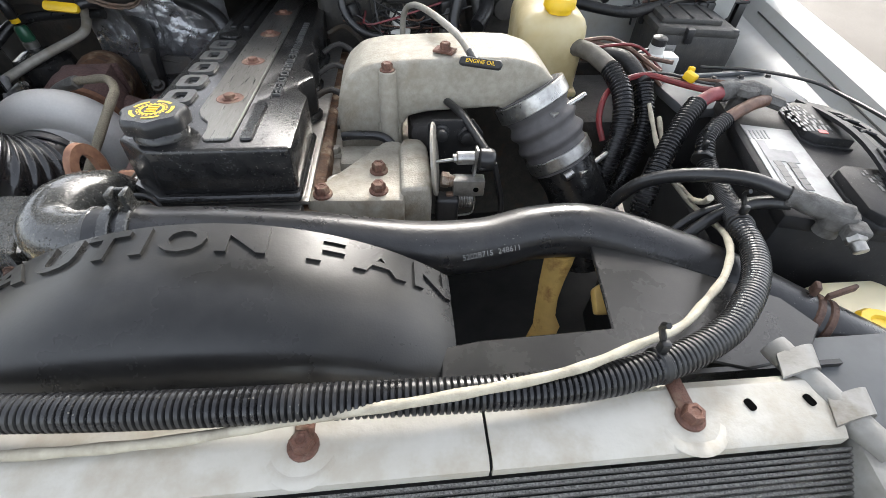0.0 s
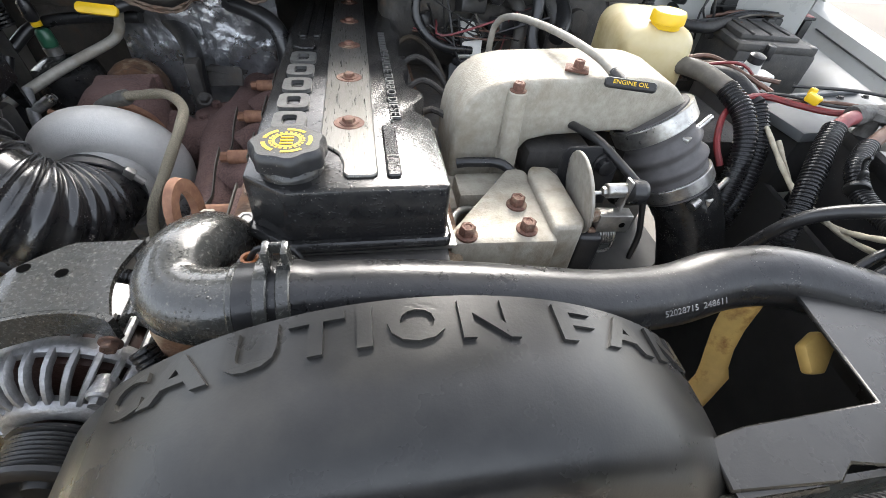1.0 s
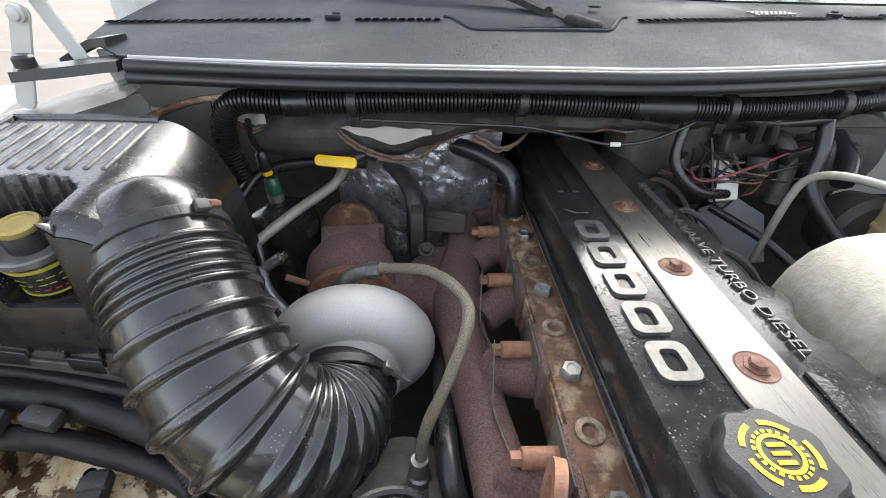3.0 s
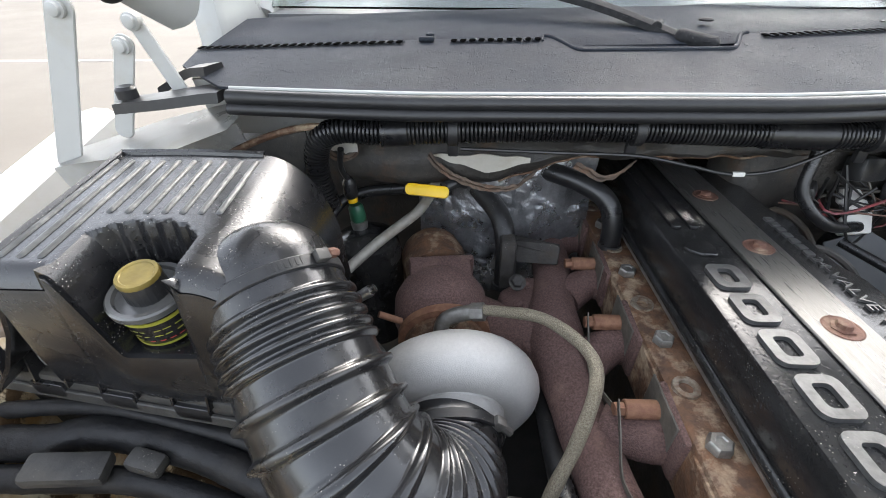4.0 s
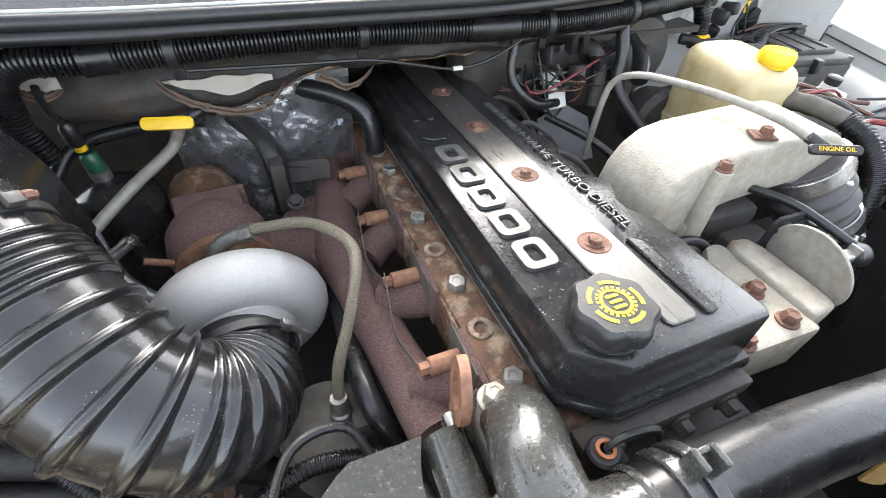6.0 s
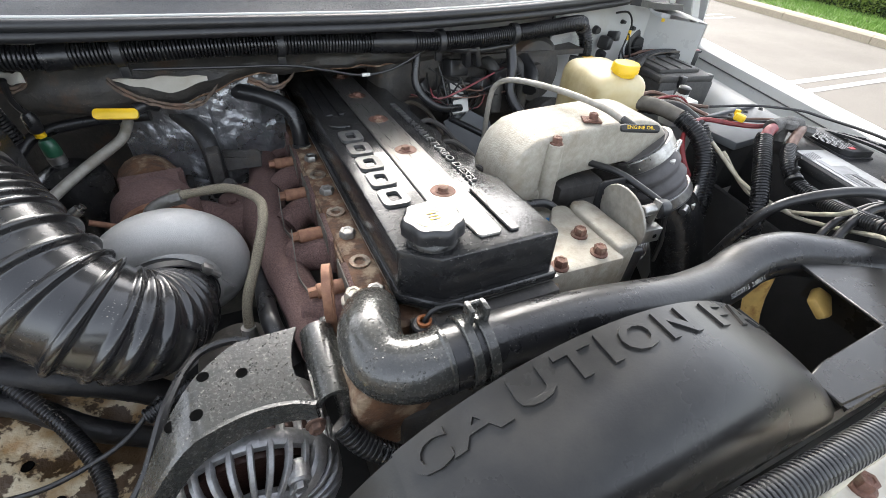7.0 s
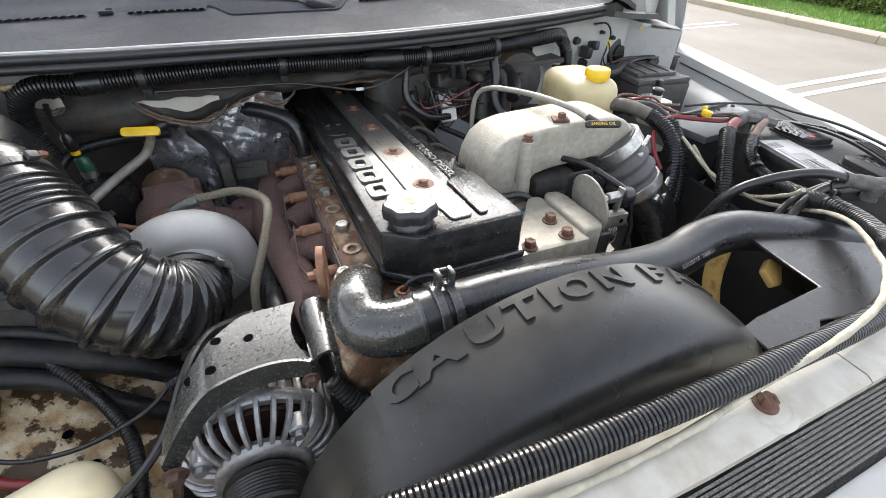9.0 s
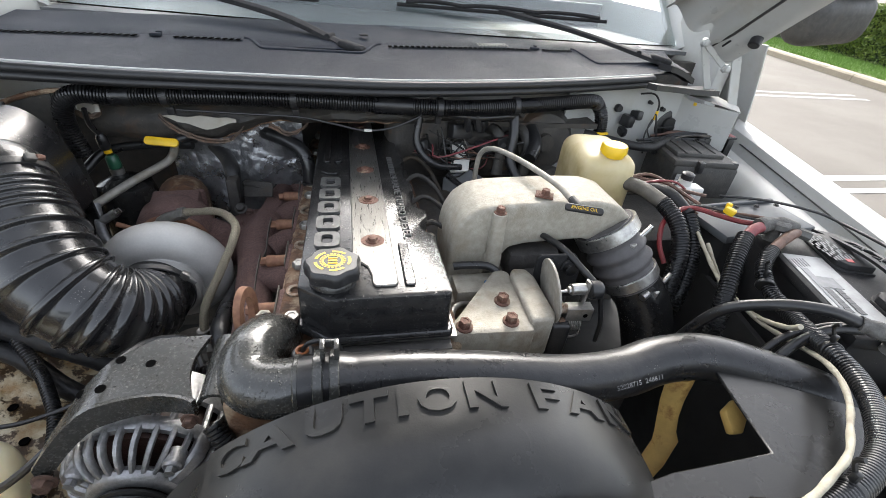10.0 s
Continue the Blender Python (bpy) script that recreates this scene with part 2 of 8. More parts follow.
M_FENDERRUST = mat("peeling_white_paint", (0.58, 0.51, 0.36), 0.38, alt=(0.33, 0.20, 0.08), scale=30, bump=0.8, bump_scale=160, stain=(0.065, 0.037, 0.016), stain_scale=22, stain_at=(0.495, 0.53))
M_GREEN = mat("green_plastic", (0.02, 0.09, 0.05), 0.35, scale=50, amount=0.2)
M_BLUE = mat("blue_plastic", (0.03, 0.18, 0.45), 0.4, scale=50, amount=0.2)
M_ORANGE = mat("orange_seal", (0.32, 0.11, 0.035), 0.45, scale=50, amount=0.25)
M_LABEL = mat("printed_label", (0.33, 0.33, 0.32), 0.40, scale=60, amount=0.12, bump=0.03, stain=(0.22, 0.21, 0.20), stain_scale=26, stain_at=(0.52, 0.75))
M_HOLE = mat("dark_hole", (0.004, 0.004, 0.004), 1.0, bump=0.0, spec=0.0)
M_INK = mat("black_ink", (0.012, 0.012, 0.012), 0.4, bump=0.0)
M_GREYINK = mat("grey_ink", (0.22, 0.22, 0.22), 0.5, bump=0.0)
M_WHITEPL = mat("white_plastic", (0.62, 0.61, 0.57), 0.45, scale=40, amount=0.15, bump=0.05)
M_TAN = mat("tan_plastic", (0.115, 0.103, 0.086), 0.65, scale=60, amount=0.4, bump=0.3)
M_BRASS = mat("dull_gold_plastic", (0.22, 0.165, 0.04), 0.5, 0.3, scale=60, amount=0.3, bump=0.2)
M_SILVERPRINT = mat("silver_lettering", (0.105, 0.105, 0.103), 0.40, 0.4, scale=120, amount=0.4, bump=0.15, dust=0.4)
M_LOT = mat("worn_asphalt", (0.130, 0.117, 0.100), 0.9, alt=(0.092, 0.083, 0.071), scale=120, bump=0.4, bump_scale=200, stain=(0.100, 0.090, 0.077), stain_scale=0.5, stain_at=(0.4, 0.65))
M_LINE = mat("road_paint", (0.36, 0.355, 0.34), 0.8, scale=30, amount=0.2, bump=0.1)
M_KERB = mat("kerb_concrete", (0.30, 0.26, 0.195), 0.9, scale=40, amount=0.2, bump=0.3, stain=(0.22, 0.19, 0.14), stain_scale=2)
M_GRASS = mat("grass_blades", (0.11, 0.22, 0.03), 0.7, alt=(0.16, 0.27, 0.05), scale=4, bump=0.0)
M_LEAF = mat("hedge_leaves", (0.055, 0.105, 0.014), 0.5, alt=(0.17, 0.22, 0.035), scale=9, bump=0.0)
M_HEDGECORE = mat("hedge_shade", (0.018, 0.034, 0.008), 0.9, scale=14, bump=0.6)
M_SOIL = mat("lawn_soil", (0.09, 0.13, 0.03), 0.95, scale=20, bump=0.4)
# tyre black, also on the dark fill panels added round the bay
M_TYREFILL = mat("tyre_and_fill_black", (0.02, 0.02, 0.02), 0.9, scale=20)


def glass_mat():
    m = bpy.data.materials.new("windscreen_glass")
    m.use_nodes = True
    b = m.node_tree.nodes["Principled BSDF"]
    b.inputs["Base Color"].default_value = (0.82, 0.90, 0.90, 1)
    b.inputs["Roughness"].default_value = 0.02
    b.inputs["Transmission Weight"].default_value = 1.0
    b.inputs["IOR"].default_value = 1.45
    return m


M_GLASS = glass_mat()

# ---- building helpers ----
UP = Vector((0, 0, 1))


def V(*a):
    return Vector(a)


class Geo:
    """One mesh under construction, in world metres."""

    def __init__(self):
        self.bm = bmesh.new()

    def poly(self, verts, faces):
        vs = [self.bm.verts.new(v) for v in verts]
        for f in faces:
            try:
                self.bm.faces.new([vs[i] for i in f])
            except ValueError:
                pass
        return self

    def box(self, c, size, m=None, bevel=0.0, seg=2):
        t = bmesh.new()
        bmesh.ops.create_cube(t, size=1.0)
        bmesh.ops.scale(t, vec=size, verts=t.verts)
        if bevel:
            bmesh.ops.bevel(t, geom=t.edges[:], offset=min(bevel, min(size) * 0.48), segments=seg, profile=0.5, affect="EDGES")
        mm = Matrix.Translation(c) @ (m or Matrix())
        self._take(t, mm)
        return self

    def _take(self, t, mm):
        vs = {v: self.bm.verts.new(mm @ v.co) for v in t.verts}
        for f in t.faces:
            self.bm.faces.new([vs[v] for v in f.verts])
        t.free()

    def lathe(self, o, axis, prof, n=24, wob=None, cap=True):
        """Turned form: prof is a list of (along, radius) from o along axis."""
        axis = Vector(axis).normalized()
        q = axis.to_track_quat("Z", "Y")
        o = Vector(o)
        rings = []
        for s, r in prof:
            ring = []
            for i in range(n):
                a = 2 * math.pi * i / n
                rr = r * (wob(a, s) if wob else 1.0)
                ring.append(self.bm.verts.new(o + q @ Vector((rr * math.cos(a), rr * math.sin(a), s))))
            rings.append(ring)
        for a, b in zip(rings, rings[1:]):
            for i in range(n):
                j = (i + 1) % n
                self.bm.faces.new((a[i], a[j], b[j], b[i]))
        if cap:
            self.bm.faces.new(list(reversed(rings[0])))
            self.bm.faces.new(rings[-1])
        return self

    def cyl(self, p, q, r, r2=None, n=20, bevel=0.0):
        p, q = Vector(p), Vector(q)
        d = (q - p).length
        r2 = r if r2 is None else r2
        e = min(bevel, d * 0.4)
        prof = [(0, r - e), (e, r), (d - e, r2), (d, r2 - e)] if e else [(0, r), (d, r2)]
        return self.lathe(p, q - p, prof, n)

    def hexbolt(self, p, axis, r, h, washer=True):
        axis = Vector(axis).normalized()
        p = Vector(p)
        if washer:
            self.lathe(p, axis, [(0, r * 1.35), (h * 0.18, r * 1.35), (h * 0.25, r * 1.2)], 18)
        self.lathe(p, axis, [(h * 0.2, r), (h * 0.85, r), (h, r * 0.82), (h, r * 0.5), (h * 0.93, r * 0.42)], 6)
        return self

    def tube(self, pts, r, n=14, step=0.008, rf=None, cap=True):
        """A pipe along a smooth line through pts; rf(s, length) scales the radius."""
        P = spline(pts, step)
        self.loft(P, [r * (rf(s, P[-1][1]) if rf else 1.0) for _, s in P], n, cap)
        return self

    def loft(self, P, radii, n, cap=True, squash=None):
        prev = None
        up = None
        rings = []
        for i, (p, s) in enumerate(P):
            a = P[max(i - 1, 0)][0]
            b = P[min(i + 1, len(P) - 1)][0]
            d = (b - a).normalized()
            if up is None:
                up = UP if abs(d.z) < 0.9 else Vector((1, 0, 0))
            up = (up - d * up.dot(d)).normalized()
            side = d.cross(up)
            ring = [self.bm.verts.new(p + radii[i] * (math.cos(k * 2 * math.pi / n) * side + math.sin(k * 2 * math.pi / n) * up)) for k in range(n)]
            if prev:
                for k in range(n):
                    j = (k + 1) % n
                    self.bm.faces.new((prev[k], prev[j], ring[j], ring[k]))
            rings.append(ring)
            prev = ring
        if cap:
            self.bm.faces.new(rings[0])
            self.bm.faces.new(list(reversed(rings[-1])))
        return self

    def prism(self, poly, m, depth, bevel=0.0, seg=2):
        """Outline poly (u, v) in the plane of m, thickened by depth along m's z."""
        t = bmesh.new()
        lo = [t.verts.new((u, v, 0)) for u, v in poly]
        hi = [t.verts.new((u, v, depth)) for u, v in poly]
        k = len(poly)
        t.faces.new(list(reversed(lo)))
        t.faces.new(hi)
        for i in range(k):
            j = (i + 1) % k
            t.faces.new((lo[i], lo[j], hi[j], hi[i]))
        bmesh.ops.recalc_face_normals(t, faces=t.faces[:])
        if bevel:
            bmesh.ops.bevel(t, geom=t.edges[:], offset=bevel, segments=seg, profile=0.5, affect="EDGES", clamp_overlap=True)
        self._take(t, m)
        return self

    def sheet(self, fn, us, vs, thick=0.0):
        """A curved sheet fn(u, v); thick adds a back face offset along the normal."""
        grid = [[self.bm.verts.new(fn(u, v)) for v in vs] for u in us]
        fs = []
        for i in range(len(us) - 1):
            for j in range(len(vs) - 1):
                fs.append(self.bm.faces.new((grid[i][j], grid[i + 1][j], grid[i + 1][j + 1], grid[i][j + 1])))
        if thick:
            bmesh.ops.recalc_face_normals(self.bm, faces=fs)
            bmesh.ops.solidify(self.bm, geom=fs, thickness=thick)
        return self


def spline(pts, step=0.008):
    """Points at about every step along a smooth curve through pts, each with its length from the start."""
    P = [Vector(p) for p in pts]
    P = [P[0] * 2 - P[1]] + P + [P[-1] * 2 - P[-2]]
    dense = []
    for i in range(1, len(P) - 2):
        p0, p1, p2, p3 = P[i - 1:i + 3]
        for k in range(24):
            t = k / 24
            dense.append(0.5 * (2 * p1 + (p2 - p0) * t + (2 * p0 - 5 * p1 + 4 * p2 - p3) * t * t + (3 * p1 - p0 - 3 * p2 + p3) * t ** 3))
    dense.append(P[-2])
    acc = [0.0]
    for a, b in zip(dense, dense[1:]):
        acc.append(acc[-1] + (b - a).length)
    total = acc[-1]
    k = max(2, int(round(total / step)))
    out, j = [], 0
    for i in range(k + 1):
        s = total * i / k
        while j < len(acc) - 2 and acc[j + 1] < s:
            j += 1
        f = (s - acc[j]) / max(1e-9, acc[j + 1] - acc[j])
        out.append((dense[j].lerp(dense[j + 1], min(1.0, max(0.0, f))), s))
    return out


def thing(name, base, label, category, group="", kind=""):
    ob = new(name)
    ob.empty_display_size = 0.02
    ob.location = base
    return tagged(ob, label, category, group, kind)


def part(name, geo, material, parent=None, label="", sharp=38, smooth=True):
    """Links a Geo (or bmesh) as ONE mesh object, under a thing or under a part; with no parent it is a thing by itself."""
    bm = geo.bm if isinstance(geo, Geo) else geo
    bmesh.ops.recalc_face_normals(bm, faces=bm.faces[:])
    shift = Vector((0, 0, 0))
    if parent is None and bm.verts:
        xs = [v.co for v in bm.verts]
        shift = Vector(((min(c.x for c in xs) + max(c.x for c in xs)) / 2, (min(c.y for c in xs) + max(c.y for c in xs)) / 2, min(c.z for c in xs)))
        bmesh.ops.translate(bm, vec=-shift, verts=bm.verts)
    me = bpy.data.meshes.new(name)
    bm.to_mesh(me)
    bm.free()
    if smooth:
        me.polygons.foreach_set("use_smooth", [True] * len(me.polygons))
        me.set_sharp_from_angle(angle=radians(sharp))
    else:
        me.polygons.foreach_set("use_smooth", [False] * len(me.polygons))
    me.materials.append(material)
    ob = new(name, me)
    ob.location = shift
    if parent is not None:
        ob.parent = parent
        if parent.type == "EMPTY":
            ob.matrix_parent_inverse = Matrix.Translation(-Vector(parent.location))
        elif parent.parent is None:
            ob.matrix_parent_inverse = Matrix.Translation(-Vector(parent.location))
    if label:
        tagged(ob, label)
    return ob


def solo(name, geo, material, label, category, group="", kind="", sharp=38):
    return tagged(part(name, geo, material, None, "", sharp), label, category, group, kind)


def letters(text, size, depth, bold=0.0):
    """Raised lettering as a Geo in the xy plane, centred, from the built-in font."""
    cu = bpy.data.curves.new("lettering", "FONT")
    cu.body, cu.size, cu.extrude, cu.align_x, cu.align_y = text, size, depth / 2, "CENTER", "CENTER"
    cu.resolution_u = 3
    cu.offset = bold
    ob = bpy.data.objects.new("lettering", cu)
    scene.collection.objects.link(ob)
    dg = bpy.context.evaluated_depsgraph_get()
    me = bpy.data.meshes.new_from_object(ob.evaluated_get(dg))
    g = Geo()
    g.bm.from_mesh(me)
    bpy.data.objects.remove(ob)
    bpy.data.curves.remove(cu)
    bpy.data.meshes.remove(me)
    return g


def ridged(pitch, amp):
    def f(s, total):
        x = (s / pitch) % 1.0
        return 1.0 if 0.2 < x < 0.75 else 1.0 - amp
    return f


def conduit(g, pts, r, pitch=0.0046, amp=0.13, n=16):
    """Split corrugated tubing."""
    return g.tube(pts, r, n, step=pitch / 4, rf=ridged(pitch, amp))


def basis(o, ex, ey):
    ex = Vector(ex).normalized()
    ez = ex.cross(Vector(ey)).normalized()
    ey = ez.cross(ex)
    m = Matrix((ex, ey, ez)).transposed().to_4x4()
    m.translation = o
    return m


def rrect(w, h, r, n=4):
    out = []
    for cx, cy, a0 in ((w / 2 - r, h / 2 - r, 0), (-w / 2 + r, h / 2 - r, 90), (-w / 2 + r, -h / 2 + r, 180), (w / 2 - r, -h / 2 + r, 270)):
        for k in range(n + 1):
            a = radians(a0 + 90 * k / n)
            out.append((cx + r * math.cos(a), cy + r * math.sin(a)))
    return out


def zc(y):
    """Height of the valve cover's top: the engine falls slightly to the rear."""
    return 1.203 - 0.0524 * y


def cover_frame(x, y, dz=0.0, turn=-90):
    return pose(x, y, zc(y) + dz, -3.0, 0, 0) @ pose(0, 0, 0, 0, 0, turn)

# ---- the setting: ground, road, planting ----
KX, KY = 0.17, 0.985  # the kerb's direction
KO = V(9.95, 5.0)
KN = V(KY, -KX)


def kerb_at(s, d, z):
    p = KO + V(KX, KY) * s + KN * d
    return (p.x, p.y, z)


g = Geo()
g.poly([(-300, -300, 0), (300, -300, 0), (300, 300, 0), (-300, 300, 0)], [(0, 1, 2, 3)])
ground = tagged(part("ground", g, M_LOT), "pale worn asphalt of an open parking lot", "ground", kind="structure")
for k, (a, b, c, d) in enumerate([((4.3, 2.62), (9.5, 2.70), (9.5, 2.80), (4.3, 2.74)), ((4.3, 2.36), (9.5, 2.44), (9.5, 2.54), (4.3, 2.46)),
                                  ((4.3, 5.72), (9.0, 5.80), (9.0, 5.90), (4.3, 5.82)), ((4.3, 5.98), (9.0, 6.06), (9.0, 6.16), (4.3, 6.08)),
                                  ((-4.6, 3.1), (-9.8, 3.0), (-9.8, 3.1), (-4.6, 3.2)), ((-4.6, 3.36), (-9.8, 3.26), (-9.8, 3.36), (-4.6, 3.46)),
                                  ((-4.6, 6.2), (-9.8, 6.1), (-9.8, 6.2), (-4.6, 6.3))]):
    g = Geo()
    g.poly([(*q, 0.004) for q in (a, b, c, d)], [(0, 1, 2, 3)])
    solo("parking_line", g, M_LINE, "white painted parking line on worn asphalt", "road marking", "parking lines", "structure")
g = Geo()
prof = [(0.0, -0.02), (0.0, 0.11), (0.03, 0.14), (0.32, 0.14), (0.32, -0.02)]
ss = [-30 + 1.8 * i for i in range(34)]
for a, b in zip(ss, ss[1:]):
    vs = [kerb_at(s, d, z) for s in (a, b - 0.012) for d, z in prof]
    n = len(prof)
    g.poly(vs, [(i, (i + 1) % n, n + (i + 1) % n, n + i) for i in range(n)] + [tuple(range(n)), tuple(range(n, 2 * n))])
solo("kerb", g, M_KERB, "pale concrete kerb beside the lawn strip", "kerb", kind="structure")
g = Geo()
g.sheet(lambda s, d: V(*kerb_at(s, d, 0.13 + 0.02 * math.sin(s * 1.3) * math.sin(d * 2.1))), [-30 + i for i in range(61)], [0.32, 0.6, 1.0, 1.6, 2.4, 60.0])
solo("lawn", g, M_SOIL, "mown green lawn strip behind the kerb", "lawn", kind="structure")
g = Geo()
rnd = random.Random(4)
verts, faces = [], []
for i in range(26000):
    s = rnd.uniform(-9, 9)
    d = 0.33 + rnd.random() * 1.75
    h = rnd.uniform(0.04, 0.085)
    a = rnd.uniform(0, 6.28)
    w = 0.009
    dx, dy = w * math.cos(a), w * math.sin(a)
    x, y, z = kerb_at(s, d, 0.13)
    lx, ly = rnd.uniform(-0.03, 0.03), rnd.uniform(-0.03, 0.03)
    k = len(verts)
    verts += [(x - dx, y - dy, z), (x + dx, y + dy, z), (x + lx, y + ly, z + h)]
    faces.append((k, k + 1, k + 2))
g.poly(verts, faces)
solo("grass", g, M_GRASS, "short green grass blades on the lawn", "grass", kind="stuff")
g = Geo()
verts, faces = [], []

def hedge_face(s, z):
    return 2.05 + 0.16 * noise.noise((s * 1.6, z * 2.0, 1)) + 0.07 * noise.noise((s * 5.5, z * 5.5, 4))


def hedge_top(s):
    return 1.30 + 0.14 * noise.noise((s * 1.7, 0, 3)) + 0.06 * noise.noise((s * 6, 2, 3))


for i in range(60000):
    s = rnd.uniform(-7, 7)
    top = hedge_top(s)
    if rnd.random() < 0.25:
        d, z = 2.05 + 1.1 * rnd.random(), top - 0.10 * rnd.random() ** 2 + 0.06 * rnd.random()
    else:
        z = 0.14 + (top - 0.14) * rnd.random() ** 0.85
        d = hedge_face(s, z) - 0.10 * rnd.random() + 0.04
    x, y, zz = kerb_at(s, d, z)
    l = rnd.uniform(0.030, 0.065)
    u = Vector((rnd.gauss(0, 1) - 0.5, rnd.gauss(0, 1), rnd.gauss(0, 0.7) + 0.25)).normalized()
    w = u.cross(Vector((rnd.gauss(0, 1), rnd.gauss(0, 1), rnd.gauss(0, 1)))).normalized() * l * 0.36
    k = len(verts)
    p = Vector((x, y, zz))
    verts += [p, p + u * l * 0.5 + w, p + u * l, p + u * l * 0.5 - w]
    faces.append((k, k + 1, k + 2, k + 3))
g.poly(verts, faces)
hedge = thing("hedge", kerb_at(0, 2.5, 0.1), "clipped green hedge behind the lawn strip", "hedge", kind="stuff")
part("crown", g, M_LEAF, hedge)
# near-black backing behind the leaves; its colour stands in for the hedge's inner shade
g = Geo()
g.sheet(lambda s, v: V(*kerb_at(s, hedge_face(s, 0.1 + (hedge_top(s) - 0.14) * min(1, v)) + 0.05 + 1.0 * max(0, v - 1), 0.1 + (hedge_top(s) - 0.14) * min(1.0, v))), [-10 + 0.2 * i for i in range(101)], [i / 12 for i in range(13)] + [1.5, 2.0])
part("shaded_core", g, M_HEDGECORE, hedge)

# ---- the truck's body round the engine bay ----
CX = 0.13  # the truck's middle


def seal_y(x):
    """Front edge of the cowl: nearly straight in the middle, swept back at its ends."""
    return 0.296 + 0.30 * max(0.0, x) ** 1.5 + 0.12 * max(0.0, -0.35 - x) ** 1.2


XS = [-0.56 + 0.035 * i for i in range(36)]
truck = thing("pickup_truck", (CX, 0.4, 0.0), "white pickup truck with its engine hood open", "truck")
# rubber weather strip on the cowl's lip
g = Geo()
g.tube([(x, seal_y(x) + 0.009, 1.3195) for x in XS], 0.0078, 10, 0.02)
g.tube([(x, seal_y(x) + 0.004, 1.3085) for x in XS], 0.0062, 10, 0.02)
part("weather_strip", g, M_SEAL, truck, "black rubber hood seal")
g = Geo()
g.tube([(x, seal_y(x) + 0.017, 1.3268) for x in XS], 0.0022, 8, 0.02)
part("lip", g, M_WHITE, truck, "white painted steel lip")
# cowl panel: steps up to the vents, with wells for the wipers


def cowl_z(x, v):
    return 1.3275 + 0.029 * v - 0.03 * (x - CX) ** 2 * v


def cowl_pt(x, v):
    y0 = seal_y(x) + 0.018 + 0.9 * max(0.0, -0.572 - x)
    y1 = vent_y(x)
    return V(x, y0 + (y1 - y0) * v, cowl_z(x, v))


def vent_y(x):
    return 0.462 + 0.25 * max(0.0, x - 0.02) ** 1.1 + 0.03 * max(0.0, -0.2 - x)


WELLS = ((-0.205, 0.036, 0.30), (0.50, 0.82, 0.55))


def well(x):
    """How far the cowl's rear edge is cut back at a wiper well."""
    for a, b, deep in WELLS:
        if a < x < b:
            e = min((x - a) / 0.036, (b - x) / 0.036, 1.0)
            return deep * e * e * (3 - 2 * e)
    return 0.0


g = Geo()
xs = [-0.66 + 0.0125 * i for i in range(116)]
g.sheet(lambda x, v: cowl_pt(x, v * (1 - well(x))), xs, [0, 0.2, 0.4, 0.6, 0.8, 0.9, 1.0], 0.003)
part("cowl_panel", g, M_COWL, truck, "grey-black textured plastic cowl with rain drops")
# rear cowl strip, to the windscreen
g = Geo()
g.sheet(lambda x, v: V(x, vent_y(x) + 0.004 + 0.16 * v, cowl_z(x, 1) - 0.004 - (0.008 if v < 0.05 else 0) + 0.014 * v), xs, [0, 0.1, 0.4, 0.7, 1.0], 0.003)
part("cowl_rear", g, M_COWL, truck, "grey plastic strip below the windscreen")
for a, b, deep in WELLS:
    g = Geo()
    g.sheet(lambda x, v: V(x, vent_y(x) - 0.11 + 0.13 * v, 1.322 + 0.016 * v + (0.010 if v > 0.9 else 0)), [a + (b - a) * i / 8 for i in range(9)], [0, 0.4, 0.7, 1], 0.002)
    part("wiper_well", g, M_COWL, truck)
    g = Geo()
    xs_w = [a - 0.004 + (b - a + 0.008) * i / 48 for i in range(49)]
    g.tube([cowl_pt(x, 1 - well(x)) + V(0, 0.001, 0.0005) for x in xs_w if x < 0.775], 0.0028, 8, 0.006)
    part("well_edge", g, M_COWL, truck, "rolled edge of the wiper well")
# row of vent slots along the cowl's rear edge
x = -0.655
while x < 0.78:
    if not any(a - 0.012 < x < b + 0.012 for a, b, deep in WELLS) and abs(x + 0.356) > 0.026 and abs(x - 0.39) > 0.02:
        p = cowl_pt(x, 0.93)
        g = Geo()
        g.prism(rrect(0.0070, 0.0150, 0.0032, 3), pose(p.x, p.y, p.z + 0.0010, 0, 0, -8), 0.0008)
        slot = part("vent_slot", g, M_HOLE, truck)
        g = Geo()
        g.box((p.x + 0.0057, p.y, p.z + 0.0012), (0.0024, 0.017, 0.0016), bevel=0.0008, seg=1)
        part("vent_bar", g, M_COWL, truck)
    x += 0.0115
for cx in (-0.356, 0.39):
    p = cowl_pt(cx, 0.95)
    g = Geo()
    g.box(p + V(0, 0.0, 0.003), (0.020, 0.010, 0.006), bevel=0.002)
    g.lathe(p + V(0.004, 0.006, 0.004), UP, [(0, 0.005), (0.004, 0.005), (0.005, 0.003)], 14)
    part("cowl_clip", g, M_COWL, truck, "moulded plastic clip")
g = Geo()
for k in range(9):
    for j in range(3):
        p = cowl_pt(0.255 + 0.0085 * k, 0.985) + V(0, 0.006 + 0.012 * j, 0.002)
        g.box(p, (0.0045, 0.009, 0.0022), pose(0, 0, 0, 0, 0, -20), 0.0008, 1)
part("grille_patch", g, M_RIB, truck, "moulded grille patch on the cowl")
g = Geo()
g.lathe((0.010, vent_y(0.0) + 0.055, 1.3625), UP, [(0, 0.009), (0.002, 0.009), (0.0035, 0.006), (0.0035, 0.001)], 18)
